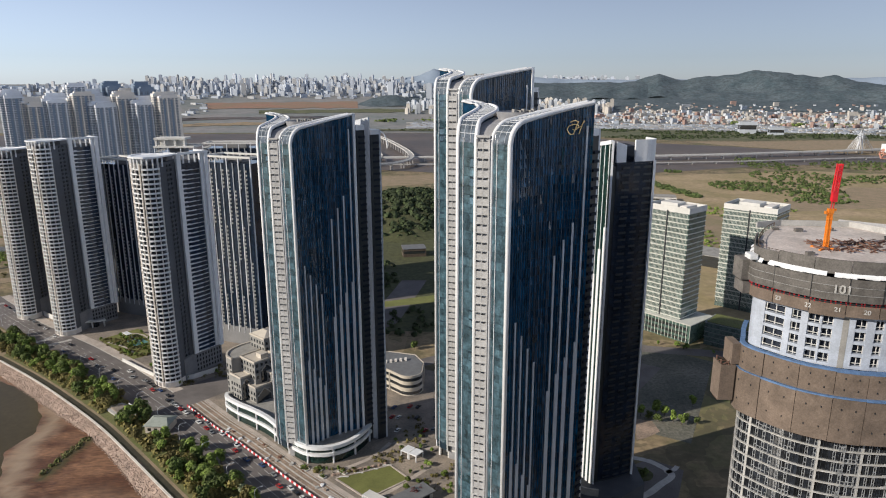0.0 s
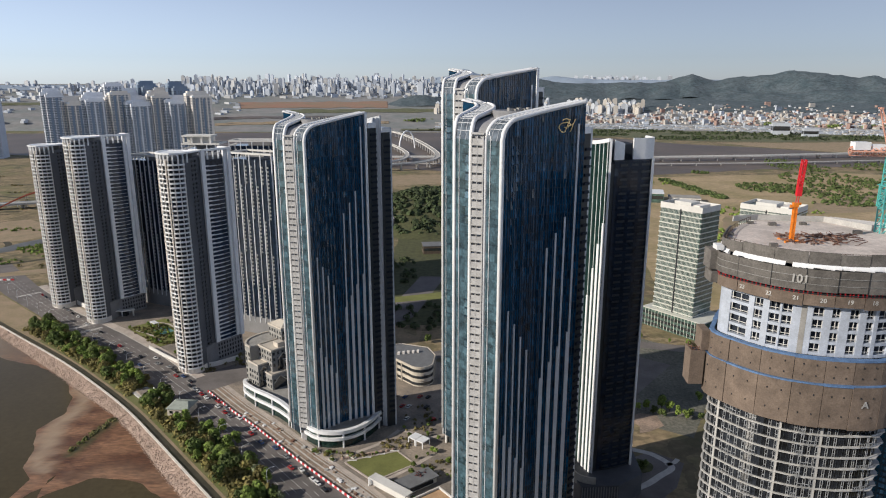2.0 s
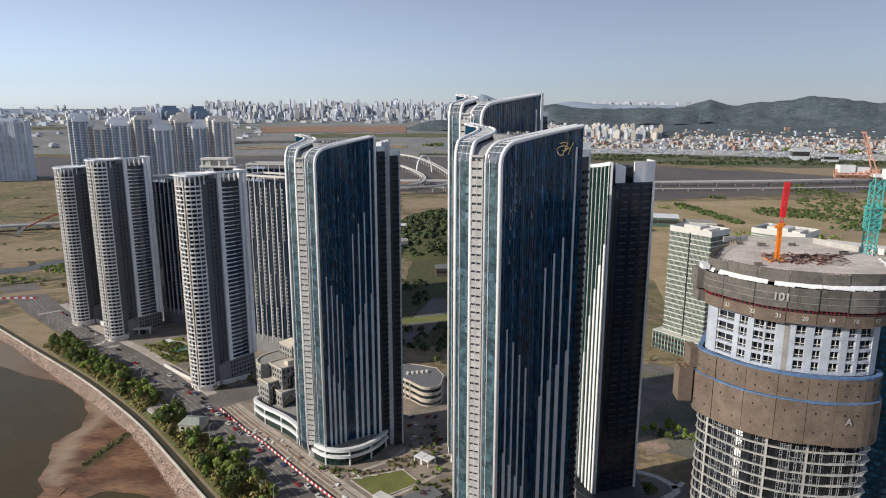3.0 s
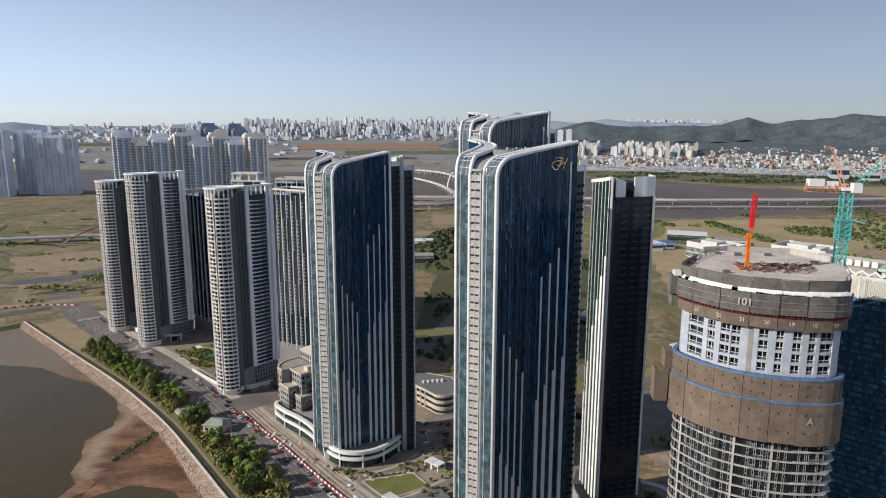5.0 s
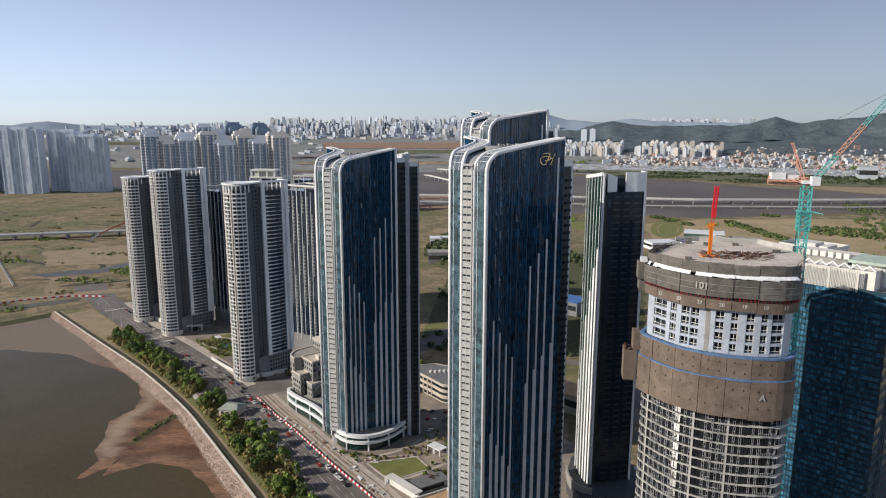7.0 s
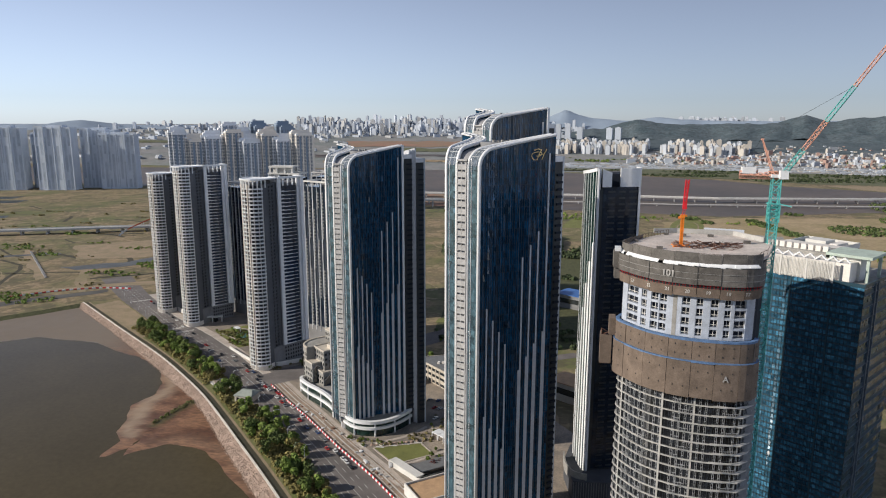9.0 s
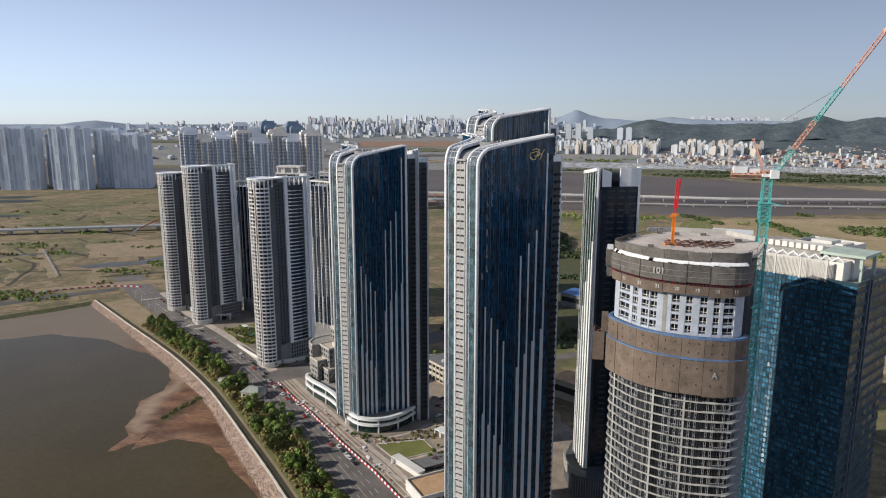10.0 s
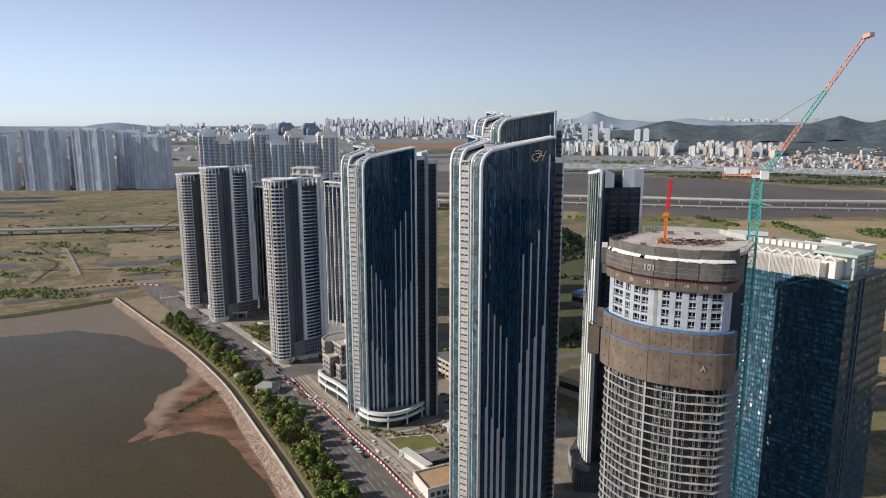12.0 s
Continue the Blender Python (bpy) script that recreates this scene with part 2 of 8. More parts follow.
# ---- building blocks ----
class Shape:
    """Vertices and faces of one mesh."""

    def __init__(self):
        self.v, self.f = [], []

    def add(self, verts, faces):
        k = len(self.v)
        self.v += [tuple(p) for p in verts]
        self.f += [tuple(i + k for i in q) for q in faces]
        return self

    def box(self, x0, x1, y0, y1, z0, z1):
        return self.add([(x0, y0, z0), (x1, y0, z0), (x1, y1, z0), (x0, y1, z0), (x0, y0, z1), (x1, y0, z1), (x1, y1, z1), (x0, y1, z1)],
                        [(3, 2, 1, 0), (4, 5, 6, 7), (0, 1, 5, 4), (1, 2, 6, 5), (2, 3, 7, 6), (3, 0, 4, 7)])

    def prism(self, poly, z0, z1):
        """An upright prism; z0 and z1 may be lists, a height for each corner. The outline runs anticlockwise."""
        n = len(poly)
        lo = z0 if isinstance(z0, (list, tuple)) else [z0] * n
        hi = z1 if isinstance(z1, (list, tuple)) else [z1] * n
        v = [(p[0], p[1], z) for p, z in zip(poly, lo)] + [(p[0], p[1], z) for p, z in zip(poly, hi)]
        f = [tuple(range(n - 1, -1, -1)), tuple(range(n, 2 * n))] + [(i, (i + 1) % n, (i + 1) % n + n, i + n) for i in range(n)]
        return self.add(v, f)

    def walls(self, poly, z0, z1, thick, closed=True):
        """A wall of that thickness along the outline, inside it where the outline runs anticlockwise."""
        inner = inset(poly, thick) if closed else shift_line(poly, thick)
        return self.band(poly, inner, z0, z1, closed)

    def band(self, outer, inner, z0, z1, closed=False):
        """One joined band between two lines in plan."""
        n = len(outer)
        lo = z0 if isinstance(z0, (list, tuple)) else [z0] * n
        hi = z1 if isinstance(z1, (list, tuple)) else [z1] * n
        v, f = [], []
        for i in range(n):
            v += [(*outer[i][:2], lo[i]), (*outer[i][:2], hi[i]), (*inner[i][:2], hi[i]), (*inner[i][:2], lo[i])]
        for i in range(n if closed else n - 1):
            a, b = 4 * i, 4 * ((i + 1) % n)
            f += [(a + k, b + k, b + (k + 1) % 4, a + (k + 1) % 4) for k in range(4)]
        if not closed:
            f += [(0, 1, 2, 3), (4 * n - 1, 4 * n - 2, 4 * n - 3, 4 * n - 4)]
        return self.add(v, f)

    def beam(self, a, b, w, h=None):
        """A straight square bar from a to b."""
        a, b = Vector(a), Vector(b)
        d = (b - a).normalized()
        s = d.cross(Vector((0, 0, 1)))
        s = Vector((1, 0, 0)) if s.length < 1e-4 else s.normalized()
        u = s.cross(d)
        s, u = s * w / 2, u * (h or w) / 2
        v = [p + q for p in (a, b) for q in (-s - u, s - u, s + u, -s + u)]
        return self.add(v, [(0, 1, 2, 3), (7, 6, 5, 4), (1, 0, 4, 5), (2, 1, 5, 6), (3, 2, 6, 7), (0, 3, 7, 4)])

    def sweep(self, path, sides, w, h):
        """A bar w by h along a path; sides: at each point the way of its width."""
        k = len(self.v)
        n = len(path)
        for i, p in enumerate(path):
            d = (Vector(path[min(i + 1, n - 1)]) - Vector(path[max(i - 1, 0)])).normalized()
            s = Vector(sides[i] if isinstance(sides, list) else sides).normalized()
            u = d.cross(s).normalized()
            self.v += [tuple(Vector(p) + q) for q in (-s * w / 2 - u * h / 2, s * w / 2 - u * h / 2, s * w / 2 + u * h / 2, -s * w / 2 + u * h / 2)]
        for i in range(n - 1):
            for j in range(4):
                self.f.append((k + 4 * i + j, k + 4 * i + (j + 1) % 4, k + 4 * i + 4 + (j + 1) % 4, k + 4 * i + 4 + j))
        self.f += [(k + 3, k + 2, k + 1, k), tuple(k + 4 * (n - 1) + j for j in range(4))]
        return self

    def strip(self, a, b):
        """A skin between two rows of points."""
        n = len(a)
        return self.add(list(a) + list(b), [(i, i + 1, n + i + 1, n + i) for i in range(n - 1)])

    def tube(self, a, b, r0, r1, n=8):
        a, b = Vector(a), Vector(b)
        d = (b - a).normalized()
        s = d.orthogonal().normalized()
        u = d.cross(s)
        ring = [(s * math.cos(q) + u * math.sin(q)) for q in (2 * math.pi * i / n for i in range(n))]
        v = [a + q * r0 for q in ring] + [b + q * r1 for q in ring]
        return self.add(v, [(i, (i + 1) % n, n + (i + 1) % n, n + i) for i in range(n)] + [tuple(range(n - 1, -1, -1)), tuple(range(n, 2 * n))])


def unit(a, b):
    d = Vector((b[0] - a[0], b[1] - a[1]))
    return d.normalized()


def inset(poly, t):
    """The outline moved inwards by t (anticlockwise outlines)."""
    out, n = [], len(poly)
    for i in range(n):
        d0, d1 = unit(poly[i - 1], poly[i]), unit(poly[i], poly[(i + 1) % n])
        n0, n1 = Vector((-d0.y, d0.x)), Vector((-d1.y, d1.x))
        m = n0 + n1
        m = m / max(m.length_squared, 0.3) * 2
        out.append((poly[i][0] + m.x * t, poly[i][1] + m.y * t))
    return out


def shift_line(line, t):
    """An open line moved to its left by t."""
    out, n = [], len(line)
    for i in range(n):
        d = unit(line[max(i - 1, 0)], line[min(i + 1, n - 1)])
        out.append((line[i][0] - d.y * t, line[i][1] + d.x * t))
    return out


def along(line, s):
    """The point and heading at s metres along an open line."""
    for a, b in zip(line, line[1:]):
        d = math.dist(a, b)
        if s <= d or b is line[-1]:
            u = unit(a, b)
            return (a[0] + u.x * s, a[1] + u.y * s), u
        s -= d


def length(line):
    return sum(math.dist(a, b) for a, b in zip(line, line[1:]))


def smooth_line(line, n):
    """A soft curve (Catmull-Rom) through the corners, n pieces to each."""
    p = [line[0], *line, line[-1]]
    out = []
    for i in range(1, len(p) - 2):
        for k in range(n):
            t = k / n
            a, b, c, d = (np.array(q, float) for q in p[i - 1:i + 3])
            q = 0.5 * (2 * b + (c - a) * t + (2 * a - 5 * b + 4 * c - d) * t * t + (3 * b - a - 3 * c + d) * t ** 3)
            out.append(tuple(float(x) for x in q))
    return out + [tuple(line[-1])]


def thing(name, at=(0, 0, 0), label="", category="", group="", kind="", rz=0.0):
    ob = new(name)
    ob.empty_display_size = 1.0
    ob.matrix_basis = pose(*at, 0, 0, rz)
    return tagged(ob, label, category, group, kind)


def part(name, shape, material, parent=None, label="", smooth=False):
    """Links a shape as one mesh under a thing or a part."""
    if isinstance(shape, Shape):
        me = bpy.data.meshes.new(name)
        me.from_pydata(shape.v, [], shape.f)
    else:
        me = shape
    if material is not None and not me.materials:
        me.materials.append(material)
    if smooth:
        me.polygons.foreach_set("use_smooth", [True] * len(me.polygons))
    ob = new(name, me)
    if parent is not None:
        ob.parent = parent
    return tagged(ob, label)


def solo(name, shape, material, label, category, group="", kind="", smooth=False):
    return tagged(part(name, shape, material, None, label, smooth), "", category, group, kind)


# ---- ground, bay, river ----
# past (60, 90) the shore is unseen, bent so that the facades mirror water
CREST = [(-463, 541), (-368, 473), (-286, 415), (-240, 379), (-200, 345), (-167, 313), (-137, 283), (-110, 256), (-84, 229), (-45, 188), (0, 140), (60, 90), (150, 40), (320, 0), (900, -60), (2400, -120), (4800, -200)]
CREST_S = smooth_line(CREST, 6)
BAY = CREST_S + [(4800, -2600), (-3000, -2600), (-2600, -900), (-1500, -200), (-900, 180), (-640, 350), (-560, 420), (-519, 464), (-486, 505)]


def far_height(x, y):
    """The land beyond the river, raised to meet the horizon in the camera's view."""
    d = math.hypot(x - 40, y + 30)
    return 0.0 if d < 2900 else 168 * ((min(d, 4850) - 2900) / 1900) ** 1.15


def make_ground():
    bm = bmesh.new()
    outer = [(-5200, -3000), (5200, -3000), (5200, 2600), (-5200, 2600)]
    ring = [bm.verts.new((x, y, 0)) for x, y in outer]
    hole = [bm.verts.new((x, y, 0)) for x, y in BAY]
    edges = [bm.edges.new((r[i], r[(i + 1) % len(r)])) for r in (ring, hole) for i in range(len(r))]
    bmesh.ops.triangle_fill(bm, use_beauty=True, use_dissolve=False, edges=edges)
    for f in bm.faces:
        f.normal_update()
        if f.normal.z < 0:
            f.normal_flip()
    me = bpy.data.meshes.new("ground")
    bm.to_mesh(me)
    bm.free()
    return me


def far_land():
    """The land beyond the river, lifted to fill the camera's view up to the skyline."""
    s = Shape()
    xs = [-5200 + 200 * i for i in range(53)]
    ys = [2600 + 100 * i for i in range(25)]
    for j, y in enumerate(ys):
        for x in xs:
            s.v.append((x, y, far_height(x, y) if j else 0))
    n = len(xs)
    for j in range(len(ys) - 1):
        for i in range(n - 1):
            s.f.append((j * n + i, j * n + i + 1, (j + 1) * n + i + 1, (j + 1) * n + i))
    return s


def ground_mat():
    """Dry reclaimed land: straw and sandy soil with green patches."""
    m = mat("reclaimed_land", (0.285, 0.21, 0.125), 0.95, 0.0, 0.32, 0.03, 0.2, tint=(0.165, 0.14, 0.07))
    nt, b = m.node_tree, m.node_tree.nodes["Principled BSDF"]
    lk = nt.links.new
    geo = nt.nodes.new("ShaderNodeNewGeometry")
    n = nt.nodes.new("ShaderNodeTexNoise")
    n.inputs["Scale"].default_value, n.inputs["Detail"].default_value, n.inputs["Roughness"].default_value = 0.006, 8.0, 0.68
    lk(geo.outputs["Position"], n.inputs["Vector"])
    r = nt.nodes.new("ShaderNodeMapRange")
    r.inputs["From Min"].default_value, r.inputs["From Max"].default_value = 0.47, 0.60
    lk(n.outputs["Fac"], r.inputs["Value"])
    mix = nt.nodes.new("ShaderNodeMix")
    mix.data_type = "RGBA"
    old = b.inputs["Base Color"].links[0].from_socket
    lk(r.outputs[0], mix.inputs[0])
    lk(old, mix.inputs[6])
    mix.inputs[7].default_value = (0.115, 0.125, 0.045, 1)
    # winding gullies and pale dry crests
    last = mix.outputs[2]
    for scale, wide, colour, seed in ((0.007, 0.018, (0.075, 0.066, 0.04), 0.0), (0.016, 0.022, (0.10, 0.085, 0.048), 40.0), (0.005, 0.006, (0.36, 0.27, 0.17), 90.0)):
        g = nt.nodes.new("ShaderNodeTexNoise")
        g.inputs["Scale"].default_value, g.inputs["Detail"].default_value, g.inputs["Roughness"].default_value, g.inputs["Distortion"].default_value = scale, 5.0, 0.55, 0.6
        off = nt.nodes.new("ShaderNodeVectorMath")
        off.inputs[1].default_value = (seed, -seed, 0)
        lk(geo.outputs["Position"], off.inputs[0])
        lk(off.outputs[0], g.inputs["Vector"])
        near = nt.nodes.new("ShaderNodeMath")
        near.operation = "COMPARE"
        near.inputs[1].default_value, near.inputs[2].default_value = 0.5, wide
        lk(g.outputs["Fac"], near.inputs[0])
        some = nt.nodes.new("ShaderNodeMath")
        some.operation = "MULTIPLY"
        lk(near.outputs[0], some.inputs[0])
        lk(n.outputs["Fac"], some.inputs[1])
        mx = nt.nodes.new("ShaderNodeMix")
        mx.data_type = "RGBA"
        lk(some.outputs[0], mx.inputs[0])
        lk(last, mx.inputs[6])
        mx.inputs[7].default_value = (*colour, 1)
        last = mx.outputs[2]
    lk(last, b.inputs["Base Color"])
    return m


solo("far_land", far_land(), M["far_land"], "land beyond the river, distance haze put into its pale colour", "land", kind="structure", smooth=True)
solo("ground", make_ground(), ground_mat(), "dry straw-coloured reclaimed land with green patches", "ground", kind="structure")

M["mud"] = mat("mud", (0.115, 0.052, 0.027), 0.5, 0.0, 0.4, 0.05, 0.4, tint=(0.25, 0.132, 0.072), bump=0.2)
for nd in M["mud"].node_tree.nodes:
    if nd.bl_idname == "ShaderNodeMapRange" and nd.inputs["From Max"].default_value > 0.6 and nd.inputs["To Max"].default_value == 1.0:
        nd.inputs["From Min"].default_value, nd.inputs["From Max"].default_value = 0.42, 0.6
stretch = M["mud"].node_tree
turn = stretch.nodes.new("ShaderNodeMapping")
turn.inputs["Rotation"].default_value, turn.inputs["Scale"].default_value = (0, 0, radians(-25)), (0.55, 1.7, 1)
for nd in [q for q in stretch.nodes if q.bl_idname == "ShaderNodeTexNoise"]:
    src = nd.inputs["Vector"].links[0].from_socket
    stretch.links.new(src, turn.inputs["Vector"])
    stretch.links.new(turn.outputs[0], nd.inputs["Vector"])


WATER_LINE = [(-560, 392), (-500, 398), (-462, 413), (-425, 439), (-361, 437), (-300, 412), (-268, 393), (-246, 366), (-240, 345), (-243, 325), (-234, 306), (-225, 287), (-214, 278), (-215, 269), (-214, 259), (-210, 248), (-205, 253), (-200, 261), (-196, 267), (-184, 277), (-171, 279), (-156, 277), (-143, 270), (-120, 248), (-99, 226), (-62, 186), (-14, 136), (50, 70)]
MUD = WATER_LINE + [(60, 90), (0, 140), (-45, 188), (-84, 229), (-137, 283), (-200, 345), (-286, 415), (-368, 473), (-463, 541), (-486, 505), (-560, 420)]


def inside(p, poly):
    n, c = len(poly), False
    for i in range(n):
        (x0, y0), (x1, y1) = poly[i - 1], poly[i]
        if (y0 > p[1]) != (y1 > p[1]) and p[0] < (x1 - x0) * (p[1] - y0) / (y1 - y0) + x0:
            c = not c
    return c


def to_line(p, line):
    best = 1e9
    for a, b in zip(line, line[1:]):
        dx, dy = b[0] - a[0], b[1] - a[1]
        t = max(0.0, min(1.0, ((p[0] - a[0]) * dx + (p[1] - a[1]) * dy) / (dx * dx + dy * dy)))
        best = min(best, math.hypot(p[0] - a[0] - dx * t, p[1] - a[1] - dy * t))
    return best


RILL = [(-194, 340), (-198, 328), (-200, 314.6), (-201.4, 294), (-204, 277), (-206, 264), (-209, 246), (-212, 236)]


def bay_floor():
    """Mud that shelves from the sea wall, with a spit running out into the bay."""
    s = Shape()
    nx, ny = 210, 170
    x0, x1, y0, y1 = -600.0, 60.0, 50.0, 560.0
    silt = []
    for j in range(ny + 1):
        for i in range(nx + 1):
            x, y = x0 + (x1 - x0) * i / nx, y0 + (y1 - y0) * j / ny
            side = noise.noise((x * 0.025, y * 0.025, 0)) * 0.35 + noise.noise((x * 0.09, y * 0.09, 3)) * 0.18
            d = to_line((x, y), WATER_LINE)
            land = inside((x, y), MUD)
            z = -3.2 + min(d * 0.03, 0.9) if land else -3.2 - min(d * 0.04, 3)
            dr = to_line((x, y), RILL)
            out = max(0.0, (268 - y) / 26)
            z = max(z, -3.12 - out * 0.25 - dr * 0.03) if dr < 14 else z
            if land and dr < 5:
                z -= 0.35 * (1 - dr / 5)
            s.v.append((x, y, z + side * min(1.0, 0.25 + d * 0.02)))
            w = noise.noise((x * 0.06, y * 0.06, 7)) * 6 + noise.noise((x * 0.2, y * 0.2, 9)) * 4
            pale = max(0.0, 1 - abs(d - 7 + w) / 9) * (1.0 if -262 < x < -195 and y > 282 else 0.2) * min(1.0, dr / 7)
            weed = max(0.0, 1 - abs(dr - 6 + w * 0.4) / 5) if y > 296 and x < -200 else 0.0
            head = max(0.0, min(1.0, (-300 - x) / 60))
            silt.append((pale, weed, head))
    for j in range(ny):
        for i in range(nx):
            k = j * (nx + 1) + i
            s.f.append((k, k + 1, k + nx + 2, k + nx + 1))
    return s, silt


def mud_sediment(ob, silt):
    """Pale silt, weed and grey head mud as kinds of sediment laid by the tide."""
    nt, b = M["mud"].node_tree, M["mud"].node_tree.nodes["Principled BSDF"]
    last = b.inputs["Base Color"].links[0].from_socket
    for i, (key, colour) in enumerate((("silt", (0.36, 0.27, 0.185)), ("weed", (0.06, 0.068, 0.025)), ("head", (0.20, 0.16, 0.115)))):
        at = ob.data.attributes.new(key, "FLOAT", "POINT")
        at.data.foreach_set("value", [q[i] for q in silt])
        rd = nt.nodes.new("ShaderNodeAttribute")
        rd.attribute_name = key
        mx = nt.nodes.new("ShaderNodeMix")
        mx.data_type = "RGBA"
        half = nt.nodes.new("ShaderNodeMath")
        half.operation = "MULTIPLY"
        half.inputs[1].default_value = 0.95
        nt.links.new(rd.outputs["Fac"], half.inputs[0])
        nt.links.new(half.outputs[0], mx.inputs[0])
        nt.links.new(last, mx.inputs[6])
        mx.inputs[7].default_value = (*colour, 1)
        last = mx.outputs[2]
    nt.links.new(last, b.inputs["Base Color"])


floor_shape, silt = bay_floor()
mud_sediment(solo("mud_flat", floor_shape, M["mud"], "reddish-brown tidal mud flat with a curved spit", "mud flat", kind="structure", smooth=True), silt)
M["bay_water"] = mat("bay_water", (0.080, 0.064, 0.035), 0.2, 0.0, 0.12, 0.008, 0.3, bump=0.02, spec=0.10)
# runs on unseen behind the camera, added for the glass to mirror
w = Shape().add([(-3200, -2700, -3.2), (5000, -2700, -3.2), (5000, 600, -3.2), (-3200, 600, -3.2)], [(0, 1, 2, 3)])
solo("bay_water", w, M["bay_water"], "calm murky grey-brown tidal water", "water", kind="structure")
M["river"] = mat("river_water", (0.10, 0.085, 0.075), 0.5, 0.0, 0.15, 0.004, 0.05, tint=(0.15, 0.12, 0.10), spec=0.3)
near_bank = [(-3000, 1900), (-900, 1700), (-400, 1560), (-174, 1500), (-5, 1440), (164, 1420), (342, 1400), (520, 1470), (664, 1530), (1100, 1640), (2400, 1900), (5000, 2300)]
far_bank = [(5000, 2420), (2400, 2050), (1140, 1780), (853, 2040), (638, 2165), (507, 2330), (243, 2470), (-77, 2580), (-500, 2590), (-1400, 2500), (-3000, 2350)]
r = Shape().add([(x, y, 0.2) for x, y in near_bank + far_bank], [tuple(range(len(near_bank) + len(far_bank)))])
solo("river", r, M["river"], "wide muddy grey-brown tidal river", "river", kind="structure")

bank = [(-463, 541), (-486, 505), (-519, 464), (-560, 420), (-640, 350), (-900, 180), (-1500, -200)]
b2 = [(x + 5, y - 3, -4.0) for x, y in shift_line(bank, 9)]
solo("bay_bank", Shape().strip([(x, y, 0.02) for x, y in bank], b2), M["grass_dark"], "dark grassy bank at the head of the bay", "bank", kind="structure")

# ---- shore road ----
ROAD_L = [(-520, 640), (-430, 560), (-332, 484), (-270, 435), (-207, 386), (-147, 331), (-102, 287), (-77, 260), (-30, 208), (30, 140), (120, 50)]
ROAD_R = [(-500, 668), (-415, 587), (-337, 518), (-268, 469), (-218, 429), (-176, 391), (-124, 340), (-90, 308), (-47, 265), (0, 215), (60, 150)]
s = Shape()
s.strip([(x, y, 0.06) for x, y in ROAD_L], [(x, y, 0.06) for x, y in ROAD_R][:len(ROAD_L)])
solo("road", s, M["asphalt"], "wide asphalt shore road with lane markings", "road", kind="structure")


# ---- glass towers with curved blades ----
def crown(dist, total, lo, hi, r=6.0):
    """The height of a blade's top edge: a rounded shoulder, then a slow rise to the tip."""
    z = lo + (hi - lo) * dist / total
    return z - (r - math.sqrt(max(0.0, r * r - (r - dist) ** 2)) if dist < r else 0.0)


def panes(line, tops, z0, floor, tilt, rng, gap=0.05):
    """Glass panes, one to a bay and floor, each a hair out of true."""
    s = Shape()
    for i in range(len(line) - 1):
        a, b = line[i], line[i + 1]
        d = unit(a, b)
        out = Vector((d.y, -d.x))
        top = [tops[i], tops[i + 1]]
        lean = (rng.gauss(0, tilt), rng.gauss(0, tilt), rng.choice((0.0, 0.0, 0.0, 0.0, 0.02, 0.05, 0.5)))
        z = z0
        while z < max(top):
            za, zb = min(z + floor - gap, top[0]), min(z + floor - gap, top[1])
            if za > z or zb > z:
                h, k = lean[0] + rng.gauss(0, tilt * 0.4), lean[1] + rng.gauss(0, tilt * 0.4)
                if rng.random() < lean[2]:
                    h = rng.uniform(0.1, 0.26)      # tilted up so that the pane mirrors the sky as a glint
                pa, pb = Vector(a), Vector(b)
                lo_a, lo_b = pa + out * (h + k), pb + out * (h - k)
                hi_a, hi_b = pa + out * (-h + k), pb + out * (-h - k)
                pts = [(*lo_a, z), (*lo_b, z), (*hi_b, max(zb, z)), (*hi_a, max(za, z))]
                s.add(pts, [(0, 1, 2, 3)])
            z += floor
    return s


def flat_bar(s, a, out, z0, z1, w, d):
    """An upright bar on a facade at a, standing out by d."""
    t = Vector((-out.y, out.x))
    p = Vector(a)
    s.prism([p - t * w / 2 + out * d, p + t * w / 2 + out * d, p + t * w / 2 - out * 0.05, p - t * w / 2 - out * 0.05][::-1], z0, z1)


BALCONY = {}


